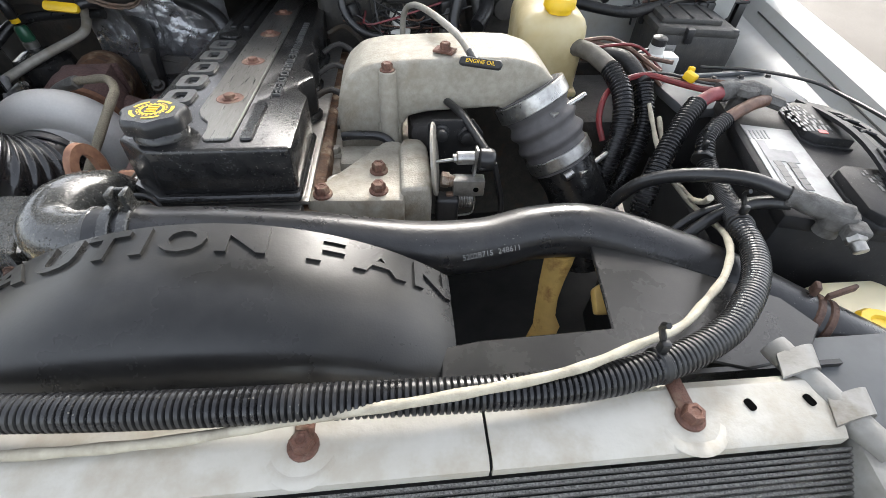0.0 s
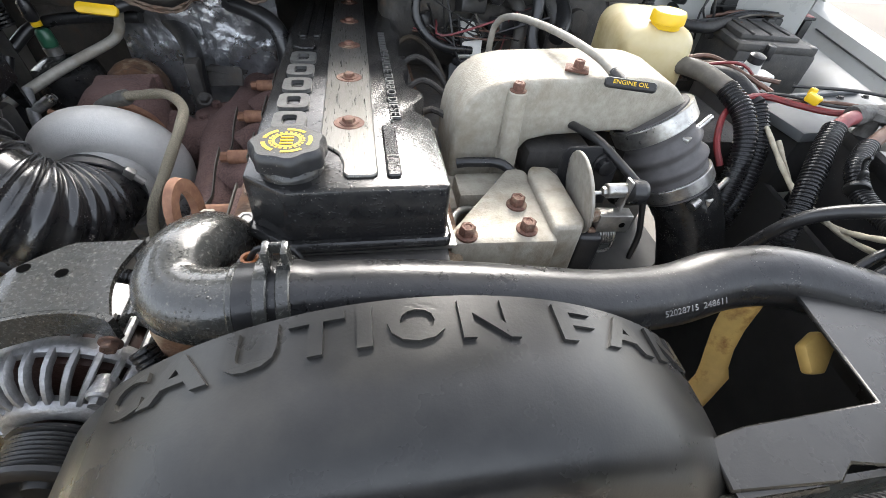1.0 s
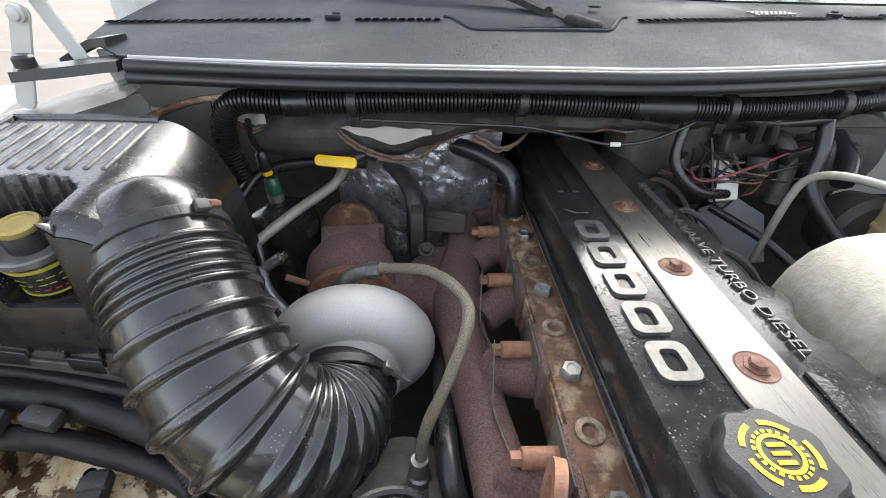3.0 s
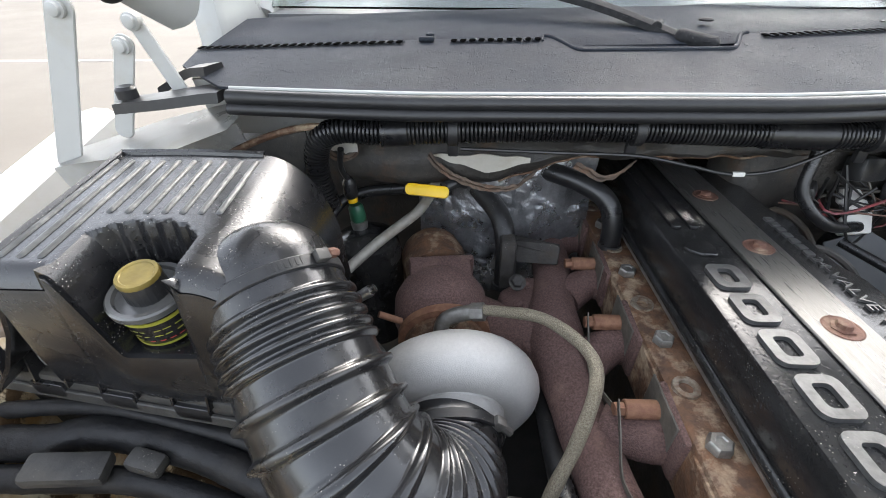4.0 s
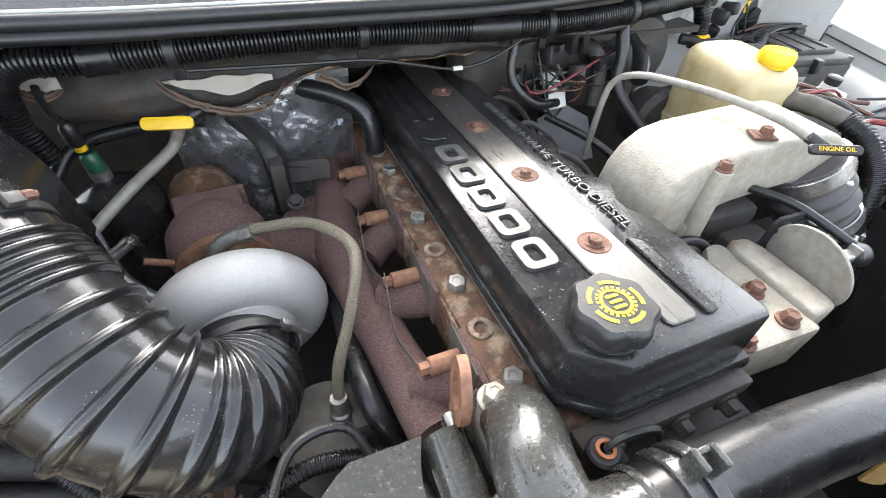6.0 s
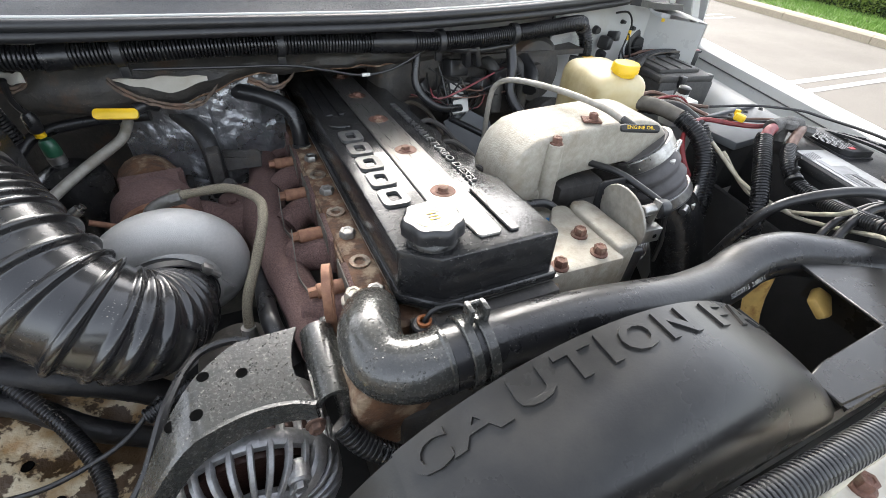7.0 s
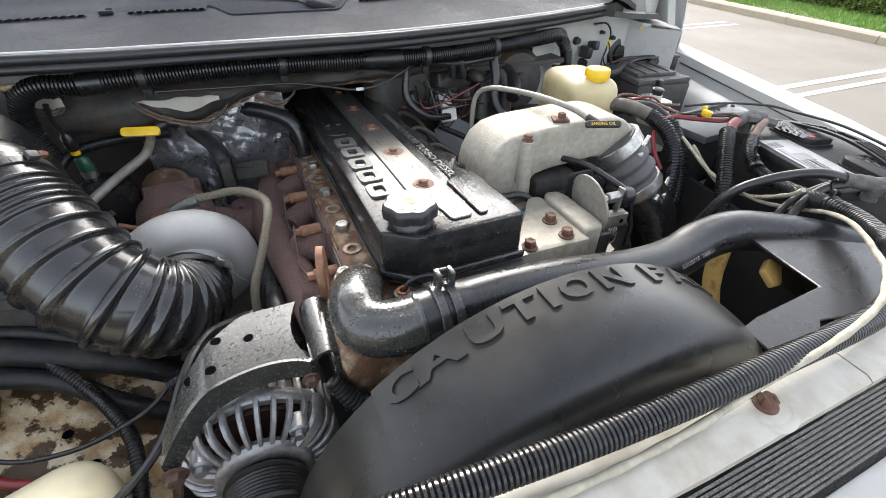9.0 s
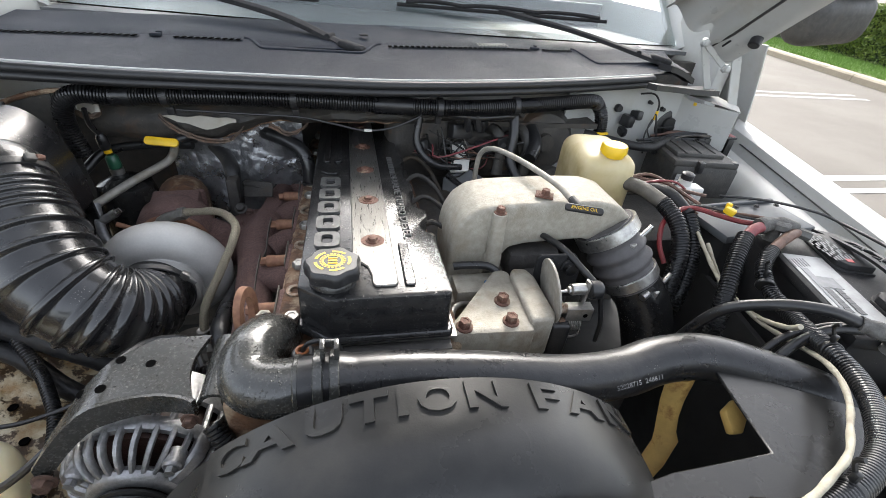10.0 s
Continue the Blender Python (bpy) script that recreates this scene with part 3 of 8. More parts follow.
part("push_pin", g, M_MATTE, truck, "black plastic push pin")
# the front bulkhead under the cowl: white upper panel, dirty lip, firewall
g = Geo()
g.sheet(lambda x, v: V(x, seal_y(x) + 0.082 + 0.022 * v, 1.318 - 0.075 * v), [-0.64 + 0.04 * i for i in range(29)], [0, 0.3, 0.6, 1.0], 0.004)
part("bulkhead_panel", g, M_WHITE, truck, "white painted bulkhead panel")


def lip_low(x):
    """The lip's torn lower edge."""
    k = min(1.0, max(0.0, (x + 0.275) / 0.12))
    return 1.187 + 0.040 * k * k * (3 - 2 * k) + 0.005 * noise.noise((x * 9, 2, 5)) + 0.005 * noise.noise((x * 31, 4, 5))


g = Geo()
g.sheet(lambda x, v: V(x, seal_y(x) + 0.104 - 0.030 * math.sin(v * 2.7) + 0.004 * noise.noise((x * 6, v * 3, 0)) + 0.004 * noise.noise((x * 19, v * 4, 3)) + 0.003 * noise.noise((x * 45, v * 9, 3)), 1.262 + 0.008 * noise.noise((x * 14, 7, 1)) + (lip_low(x) - 1.262) * v),
        [-0.47 + 0.008 * i for i in range(122)], [i / 10 for i in range(11)], 0.004)
part("bulkhead_lip", g, M_FIREWALL, truck, "grimy dented lip along the bulkhead")
g = Geo()
P = [(x, seal_y(x) + 0.090 + 0.004 * noise.noise((x * 6, 3, 0)), lip_low(x)) for x in [-0.26 + 0.012 * i for i in range(30)]]
g.tube(P, 0.0015, 6, 0.008)
part("rusty_edge", g, M_RUST, truck, "rusty torn edge")
# dark liner with a rusty arched edge beside the air cleaner
g = Geo()


def arch(x):
    return 1.282 - 1.15 * max(0.0, -0.475 - x) ** 1.6


g.sheet(lambda x, v: V(x, 0.342 + 0.03 * v, arch(x) + (1.0 - arch(x)) * v), [-0.66 + 0.01 * i for i in range(18)], [0, 0.1, 0.4, 1.0], 0.003)
part("liner", g, M_DUSTY, truck, "dark grimy liner behind the air cleaner")
g = Geo()
g.tube([(x, 0.339, arch(x)) for x in [-0.66 + 0.01 * i for i in range(21)]], 0.0042, 8, 0.01)
part("arched_edge", g, M_RUST, truck, "rusty arched edge")
g = Geo()
g.box((CX, 0.70, 0.86), (1.7, 0.02, 0.92))
g.box((-0.06, 0.545, 1.225), (1.16, 0.28, 0.01))
part("firewall", g, M_FIREWALL, truck, "grimy dark firewall")
# white bulkhead towards the driver's corner, folding forward to the fender
BK = [(0.45, 0.44), (0.52, 0.462), (0.62, 0.482), (0.70, 0.494), (0.765, 0.500), (0.782, 0.494), (0.792, 0.478), (0.812, 0.448), (0.835, 0.415), (0.856, 0.386)]
g = Geo()
g.sheet(lambda k, v: V(*BK[int(k)], 1.325 - 0.052 * min(1, int(k) / 6) + (1.10 - 1.325) * v + (0.135 * max(0, int(k) - 5) / 4) * v), list(range(10)), [0, 0.25, 0.5, 0.75, 1.0], 0.004)
part("bulkhead_side", g, M_WHITE, truck, "white painted side of the bulkhead")
g = Geo()
g.poly([(0.775, 0.478, 1.286), (0.858, 0.385, 1.2745), (0.90, 0.44, 1.272), (0.86, 0.52, 1.288), (0.80, 0.53, 1.29)], [(0, 1, 2, 3, 4)])
g.poly([(0.858, 0.385, 1.2745), (0.862, 0.388, 1.225), (0.91, 0.44, 1.215), (0.90, 0.44, 1.272)], [(0, 1, 2, 3)])
bmesh.ops.solidify(g.bm, geom=g.bm.faces[:], thickness=0.003)
part("corner_plate", g, M_WHITE, truck)
g = Geo()
g.poly([(-0.56, 0.30, 1.292), (-0.60, 0.262, 1.285), (-0.816, 0.345, 1.226), (-0.83, 0.40, 1.226), (-0.70, 0.42, 1.262), (-0.56, 0.40, 1.298)], [(0, 1, 2, 3, 4, 5)])
bmesh.ops.solidify(g.bm, geom=g.bm.faces[:], thickness=0.003)
part("corner_plate", g, M_WHITE, truck)
g = Geo()
g.sheet(lambda u, v: V(-0.57, 0.345, 1.285).lerp(V(-0.818, 0.343, 1.226), u) + V(0, 0.02 * v, -0.055 * v - 0.03 * u * v), [0, 0.25, 0.5, 0.75, 1], [0, 0.5, 1], 0.003)
part("corner_flange", g, M_WHITE, truck)
g = Geo()
g.box((0.800, 0.462, 1.268), (0.012, 0.004, 0.008), pose(0, 0, 0, 0, 0, -50), 0.001)
part("clip_tab", g, M_YELLOW, truck, "yellow plastic tab")
# fenders
for side, xi, name in ((1, 0.885, "right"), (-1, -0.80, "left")):
    g = Geo()
    lean = -0.30 if side > 0 else 0.0

    def edge(y, xi=xi, side=side):
        # the wing's top edge draws in towards the front
        return xi + side * (0.175 * y if y > 0 else 0.30 * y)

    ys = [-0.95 + 0.05 * i for i in range(32)]
    g.sheet(lambda y, v: V(edge(y) + side * (0, 0.012, 0.025, 0.05, 0.08, 0.105, 0.118, 0.122, 0.122)[int(v)], y, (1.12, 1.165, 1.174, 1.176, 1.168, 1.145, 1.10, 0.95, 0.75)[int(v)] + 0.065 * y), ys, list(range(9)), 0.003)
    part("fender", g, M_WHITE, truck, "white painted front fender")
    g = Geo()
    g.sheet(lambda y, v: V(edge(y) - side * (0.0, 0.035, 0.06, 0.07, 0.075)[int(v)], y, (1.122, 1.105, 1.06, 0.93, 0.55)[int(v)] + 0.065 * y), ys, list(range(5)), 0.003)
    part("inner_fender", g, M_WHITE if side > 0 else M_FENDERRUST, truck, "white painted inner fender" if side > 0 else "peeling rusty inner fender")
# rubber corner caps over the seal's ends


def cap_strip(pts, w0, w1, h):
    """Flat tapering rubber strip along pts."""
    g = Geo()
    Q = spline(pts, 0.012)
    T = Q[-1][1]
    up = UP
    ring = []
    for k, (p, s_) in enumerate(Q):
        d = (Q[min(k + 1, len(Q) - 1)][0] - Q[max(k - 1, 0)][0]).normalized()
        n = Vector((-d.y, d.x, 0)).normalized()
        w = (w0 + (w1 - w0) * s_ / T) / 2
        ring.append([p - n * w, p - n * w * 0.9 + up * h, p + n * w * 0.9 + up * h, p + n * w])
    g.sheet(lambda k, j: ring[int(k)][int(j)], list(range(len(Q))), [0, 1, 2, 3])
    g.poly(ring[0], [(0, 1, 2, 3)])
    g.poly(ring[-1], [(0, 1, 2, 3)])
    return g


g = cap_strip([(0.60, 0.375, 1.318), (0.68, 0.425, 1.305), (0.77, 0.462, 1.294), (0.846, 0.488, 1.288)], 0.022, 0.052, 0.012)
part("corner_cap", g, M_SEAL, truck, "black rubber corner cap")
g = cap_strip([(0.69, 0.475, 1.338), (0.74, 0.497, 1.326), (0.80, 0.515, 1.304)], 0.034, 0.026, 0.013)
part("corner_block", g, M_SEAL, truck, "black rubber block")
g = cap_strip([(-0.572, 0.348, 1.312), (-0.60, 0.349, 1.309), (-0.65, 0.345, 1.303), (-0.70, 0.350, 1.296)], 0.046, 0.034, 0.011)
part("corner_cap", g, M_SEAL, truck, "black rubber corner cap")
g = Geo()
g.lathe((-0.690, 0.350, 1.310), UP, [(0, 0.011), (0.010, 0.011), (0.013, 0.008), (0.013, 0.001)], 16)
part("rubber_stop", g, M_SEAL, truck, "black rubber stop")
g = cap_strip([(-0.60, 0.385, 1.328), (-0.64, 0.40, 1.320), (-0.68, 0.398, 1.300)], 0.030, 0.022, 0.010)
part("corner_block", g, M_SEAL, truck, "black rubber block")
# unseen floor added under the bay, so that no light leaks in from below
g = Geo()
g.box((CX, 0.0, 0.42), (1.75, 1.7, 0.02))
part("splash_shield", g, M_TYREFILL, truck)
for wx in (-0.72, 0.98):
    for wy in (0.05, 3.6):
        g = Geo()
        g.lathe((wx - 0.13, wy, 0.40), (1, 0, 0), [(0, 0.24), (0.02, 0.36), (0.06, 0.40), (0.20, 0.40), (0.24, 0.36), (0.26, 0.24)], 40)
        part("wheel", g, M_TYREFILL, truck, "black tyre")
g = Geo()
g.box((CX, 3.2, 0.85), (1.75, 2.6, 0.5), bevel=0.05)
part("load_bed", g, M_WHITE, truck)
# windscreen, dashboard and pillars


def screen_pt(x, v):
    c = (x - CX) / 0.8
    return V(x, 0.618 + 0.62 * v + 0.16 * c * c * (1 - 0.4 * v), 1.364 + 0.52 * v - 0.015 * c * c)


g = Geo()
g.sheet(screen_pt, [CX - 0.80 + 0.08 * i for i in range(21)], [0, 0.25, 0.5, 0.75, 1.0], 0.005)
ws = part("windscreen", g, M_GLASS, truck, "clear windscreen glass")
ws.visible_shadow = False
g = Geo()
g.sheet(lambda x, v: V(x, 0.70 + 0.56 * v, 1.346 - 0.02 * v), [CX - 0.78 + 0.12 * i for i in range(14)], [0, 0.5, 1.0], 0.01)
g.box((CX, 1.28, 1.2), (1.6, 0.02, 0.4))
part("dashboard", g, M_DARKPANEL, truck, "grey dashboard top seen through the glass")
g = Geo()
for side in (-1, 1):
    g.tube([screen_pt(CX + side * 0.81, 0) + V(side * 0.02, 0.0, -0.02), screen_pt(CX + side * 0.80, 0.5) + V(side * 0.02, 0.01, 0), screen_pt(CX + side * 0.79, 1.0)], 0.035, 10, 0.06)
g.box((CX, 1.85, 1.93), (1.5, 1.35, 0.04), bevel=0.015)
g.box((CX, 2.5, 1.55), (1.55, 0.03, 0.8))
for side in (-1, 1):
    g.box((CX + side * 0.84, 1.55, 1.0), (0.05, 1.9, 0.85), bevel=0.02)
part("cab", g, M_WHITE, truck, "white painted cab")
# open hood, standing up above the bay out of view; angle lets light in
HA = 76.0


def hood_pt(u, v, off):
    # u across, v from the hinge to the nose
    v = v + (1 - v) * 0.17 * (1 - abs(u) ** 5)  # rear edge raised between the hinges to let rear sky light in
    w = 0.80 - 0.10 * v
    crown = 0.05 * (1 - u * u)
    a = radians(HA)
    return V(CX + u * w, 0.50 - math.cos(a) * 1.30 * v, 1.66 + math.sin(a) * 1.30 * v) + V(0, math.sin(a), math.cos(a)) * (crown + off)


g = Geo()
us = [-1 + 0.1 * i for i in range(21)]
g.sheet(lambda u, v: hood_pt(u, v, 0.03), us, [i / 10 for i in range(11)], 0.003)
for u0, u1, v0, v1 in ((-1, -0.9, 0, 1), (0.9, 1, 0, 1), (-1, 1, 0, 0.09), (-1, 1, 0.92, 1), (-0.07, 0.07, 0, 1), (-1, 1, 0.46, 0.54)):
    g.sheet(lambda u, v: hood_pt(u0 + (u1 - u0) * u, v0 + (v1 - v0) * v, -0.012), [i / 6 for i in range(7)], [i / 6 for i in range(7)], 0.02)
part("hood", g, M_WHITE, truck, "white hood standing open, underside bare")
# hood hinges


def soft_(x):
    x = min(1.0, max(0.0, x))
    return x * x * (3 - 2 * x)


def strap(a, b, w, t=0.005):
    """Flat steel link between two points, facing forward."""
    a, b = V(*a), V(*b)
    d = b - a
    return Geo().prism(rrect(d.length + w, w, w * 0.45), basis((a + b) / 2 + V(0, t / 2, 0), d, V(0, 1, 0).cross(d)), t, 0.001, 1)


HINGES = (
    (((0.897, 0.448, 1.258), (0.822, 0.452, 1.446), 0.024), ((0.824, 0.474, 1.305), (0.766, 0.470, 1.402), 0.017), ((0.772, 0.468, 1.398), (0.838, 0.460, 1.352), 0.012)),
    (((-0.808, 0.352, 1.225), (-0.728, 0.352, 1.40), 0.030), ((-0.728, 0.366, 1.265), (-0.685, 0.366, 1.362), 0.022), ((-0.668, 0.372, 1.385), (-0.640, 0.372, 1.305), 0.018)),
)
for links in HINGES:
    for k, (a, b, w) in enumerate(links):
        part("hinge_arm", strap(a, b, w, 0.004), M_WHITE, truck, "white painted steel hinge arm")
        g = Geo()
        e = a if links is HINGES[1] and k == 2 else b
        g.lathe(V(*e) + V(0, -0.008, 0), (0, 1, 0), [(0, 0.004), (0.001, 0.0065), (0.004, 0.0075), (0.005, 0.0095), (0.014, 0.0095)], 18)
        part("hinge_pin", g, M_WHITE, truck)
# rear corners of the hood over the hinges, with their beads and rubber stops
for side, R0, R1, sw in ((1, V(0.839, 0.462, 1.365), V(0.655, 0.490, 1.475), V(0.0, -0.77, 0.64)), (-1, V(-0.628, 0.375, 1.378), V(-0.52, 0.41, 1.50), V(-0.12, -0.84, 0.52))):
    sw = sw.normalized()

    def rail(u, v):
        # u from the lower edge inwards, v from the rear corner forwards
        p = R0.lerp(R1, u) + sw * 0.46 * v
        rear = 0.018 * math.sin(u * 9) if v < 0.04 else 0
        bead = 0.012 * math.sin(u * 17) * soft_((u - 0.28) * 6) if u > 0.28 else -0.010 * math.sin(u / 0.28 * 3.14)
        return p + V(0, rear, bead)

    g = Geo()
    g.sheet(rail, [i / 30 for i in range(31)], [i / 20 for i in range(21)], 0.003)
    g.sheet(lambda u, v: rail(0, v) + V(side * 0.006 * u, 0.0, 0.020 * u), [0, 0.25, 0.5, 0.75, 1], [i / 20 for i in range(21)], 0.003)
    part("hood_corner", g, M_WHITE, truck, "white hood corner with pressed beads")
    g = Geo()
    g.tube([rail(0.28, v / 10) + V(0, -0.002, -0.002) for v in range(11)], 0.0035, 6, 0.02)
    part("bonded_seam", g, M_DUSTY, truck, "dark seam")
    g = Geo()
    p = rail(0.12, 0.20) + V(0, -0.004, -0.004)
    g.lathe(p, V(-side * 0.5, -0.4, -0.75), [(-0.008, 0.012), (0.012, 0.0115), (0.014, 0.009), (0.014, 0.001)], 22)
    part("rubber_stop", g, M_SEAL, truck, "black rubber stop")
    g = Geo()
    p = rail(0.24, 0.08)
    g.prism(rrect(0.024, 0.007, 0.003), basis(p - V(0, 0.0, 0.003), sw, (R1 - R0)), 0.0016)
    part("drain_hole", g, M_INK, truck)
# wipers: pivot cover, tapered channel arm, bridged blade
for pv, mid, tip in (((-0.004, 0.470, 1.340), (-0.15, 0.555, 1.383), (-0.36, 0.64, 1.412)), ((0.735, 0.545, 1.340), (0.53, 0.60, 1.385), (0.33, 0.655, 1.414))):
    g = Geo()
    P = spline([pv, mid, tip], 0.008)
    T_ = P[-1][1]
    d_ = (P[-1][0] - P[0][0]).normalized()
    sd = UP.cross(d_).normalized()
    g.sheet(lambda k, j: P[int(k)][0] + sd * ((0, 0.35, 0.9, 1.0)[abs(int(j)) - 1] * (1 if j > 0 else -1) * (0.0165 - 0.0105 * P[int(k)][1] / T_)) + V(0, 0, (0.006, 0.0055, 0.002, -0.006)[abs(int(j)) - 1]), list(range(len(P))), [-4, -3, -2, -1, 1, 2, 3, 4], 0.002)
    arm = part("wiper_arm", g, M_MATTE, truck, "black wiper arm")
    g = Geo()
    q = P[int(len(P) * 0.17)][0]
    g.cyl(q - sd * 0.013 + V(0, 0, 0.002), q + sd * 0.013 + V(0, 0, 0.002), 0.0065, bevel=0.001)
    g.box(V(*pv) + d_ * 0.012 + V(0, 0, 0.004), (0.055, 0.030, 0.018), basis((0, 0, 0), d_, sd), 0.008, 3)
    g.cyl(V(*pv) + V(0, 0, -0.02), V(*pv) + V(0, 0, 0.012), 0.015, bevel=0.004)
    part("pivot_cover", g, M_MATTE, arm)
    g = Geo()
    t = V(*tip)
    for a, b in ((-0.22, -0.08), (-0.10, 0.10), (0.08, 0.26)):
        g.tube([t + V(a, -0.03 * a, 0.001), t + V(a * 0.7 + b * 0.3, -0.03 * a, 0.005), t + V(a * 0.3 + b * 0.7, -0.03 * b, 0.005), t + V(b, -0.03 * b, 0.001)], 0.0048, 6, 0.02)
    g.tube([t + V(-0.24, 0.008, -0.005), t + V(0.28, -0.008, -0.005)], 0.0045, 6, 0.05)
    part("wiper_blade", g, M_MATTE, arm)
# door mirror and door side
g = Geo()
g.box((1.555, 0.90, 1.445), (0.31, 0.13, 0.155), pose(0, 0, 0, 4, -4, 10), 0.055, 5)
g.box((1.60, 0.90, 1.55), (0.22, 0.12, 0.07), pose(0, 0, 0, 4, -4, 10), 0.03, 3)
g.box((1.20, 0.98, 1.41), (0.34, 0.06, 0.05), bevel=0.02)
part("door_mirror", g, M_DUSTY, truck, "black plastic door mirror")
g = Geo()
g.sheet(lambda y, v: V(0.985 + 0.06 * math.sin(min(1, v * 1.6) * 1.57) + 0.05 * (y - 0.5), y, 1.40 - 0.6 * v), [0.52, 0.58, 0.64, 0.8, 1.1, 1.5, 2.0], [0, 0.08, 0.2, 0.35, 0.5, 0.75, 1.0], 0.004)
part("door_side", g, M_WHITE, truck, "white painted door side")
g = Geo()
g.prism(rrect(0.036, 0.07, 0.012), basis((1.052, 0.60, 1.30), (0, 1, 0), (0.1, 0, 1)), 0.004, 0.001)
part("fender_vent", g, M_DARK, truck, "dark fender vent")
# radiator support across the front
g = Geo()
prof = [(-0.364, 1.155), (-0.368, 1.180), (-0.375, 1.186), (-0.408, 1.185), (-0.413, 1.182), (-0.4135, 1.174)]
g.sheet(lambda x, k: V(x, prof[int(k)][0] + (0.055 * max(0, (0.02 - x)) if k < 5 else 0.055 * max(0, (0.02 - x))), prof[int(k)][1]), [-0.30 + 0.05 * i for i in range(11)] + [0.2335], list(range(6)), 0.002)
g.sheet(lambda x, k: V(x, prof[int(k)][0], prof[int(k)][1]), [0.2355, 0.3, 0.36, 0.42, 0.462], list(range(6)), 0.002)
part("radiator_support", g, M_RAD, truck, "weathered light grey radiator top panel")
for bx, by in ((0.127, -0.392), (0.364, -0.394)):
    g = Geo()
    g.lathe((bx, by, 1.184), UP, [(0, 0.0235), (0.0012, 0.0215), (0.0013, 0.0185), (0.0005, 0.0145)], 36)
    part("dimple", g, M_RAD, truck)
for bx, by in ((0.127, -0.392), (0.364, -0.394)):
    g = Geo()
    g.box((bx, by + 0.014, 1.187), (0.0115, 0.030, 0.003), bevel=0.001)
    g.hexbolt((bx, by, 1.1855), UP, 0.0068, 0.010)
    part("bolt", g, M_RUSTBOLT, truck, "rusty hex bolt")
RE = [(0.457, -0.344), (0.468, -0.385), (0.482, -0.425)]
g = Geo()
P = spline([(x, y, 1.181) for x, y in RE], 0.004)
g.loft(P, [0.0095 + 0.0008 * noise.noise((s_ * 90, 0, 0)) for _, s_ in P], 14)
g.box((0.480, -0.432, 1.13), (0.03, 0.05, 0.10), pose(0, 0, 0, 0, 0, -12), 0.006)
part("end_tube", g, M_CRIMP, truck, "grey crimped end of the radiator panel")
for x, y in ((0.460, -0.362), (0.473, -0.396)):
    g = Geo()
    P = spline([(x - 0.018, y - 0.002, 1.1875), (x - 0.006, y, 1.191), (x + 0.004, y + 0.001, 1.193), (x + 0.013, y + 0.002, 1.188), (x + 0.016, y + 0.002, 1.176)], 0.003)
    g.sheet(lambda k, v: P[int(k)][0] + V(0.0035 * v * 2, -0.009 + 0.018 * v, 0), list(range(len(P))), [0, 0.2, 0.8, 1.0], 0.003)
    part("crimp_tab", g, M_CRIMP, truck, "bent crimp tab")
for x, y in ((0.408, -0.389), (0.450, -0.389)):
    g = Geo()
    g.prism(rrect(0.0055, 0.0080, 0.0022), pose(x, y, 1.1860, 0, 0, 15), 0.0008)
    part("slot", g, M_HOLE, truck)
cond = thing("condenser", (0.1, -0.445, 1.0), "dark finned condenser core in front of the radiator", "condenser")
for i in range(11):
    g = Geo()
    g.box((0.10, -0.4165 - 0.0030 * i, 1.172 - 0.0022 * i), (0.74, 0.0018, 0.004))
    part("fin", g, M_FIN, cond)
g = Geo()
g.box((0.10, -0.445, 1.07), (0.74, 0.05, 0.12))
part("core", g, M_FIN, cond)
g = Geo()
g.box((0.02, -0.62, 1.05), (1.55, 0.06, 0.12), bevel=0.02)
g.sheet(lambda x, v: V(x, -0.452 - 0.20 * v, 1.142 + 0.02 * math.sin(v * 3.14)), [-0.8 + 0.1 * i for i in range(17)], [0, 0.3, 0.6, 1.0], 0.004)
part("front_panel", g, M_WHITE, truck, "white panel behind the grille")
g = Geo()
g.box((0.565, -0.42, 1.105), (0.15, 0.2, 0.10), bevel=0.012)
part("side_panel", g, M_DARKPANEL, truck, "grey panel beside the radiator")

# yellow cap of the bottle beside the radiator
yb = thing("coolant_bottle", (0.625, -0.30, 1.05), "translucent bottle with yellow cap beside the radiator", "bottle")
g = Geo()
g.box((0.64, -0.29, 1.09), (0.10, 0.10, 0.08), bevel=0.02)
part("bottle_body", g, M_BOTTLE, yb)
g = Geo()
g.lathe((0.612, -0.312, 1.128), UP, [(0, 0.022), (0.012, 0.022), (0.016, 0.019), (0.016, 0.012), (0.013, 0.010), (0.013, 0.001)], 28, lambda a, s_: 1 + 0.02 * math.cos(16 * a))
part("cap", g, M_YELLOW, yb, "yellow cap")

# near-black panels added to darken the view past the radiator
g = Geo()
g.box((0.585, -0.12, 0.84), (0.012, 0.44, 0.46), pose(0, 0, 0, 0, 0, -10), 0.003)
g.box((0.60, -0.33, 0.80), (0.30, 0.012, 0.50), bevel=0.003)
part("inner_liner", g, M_TYREFILL, truck, "dark panel added to blacken the gap beside the radiator")

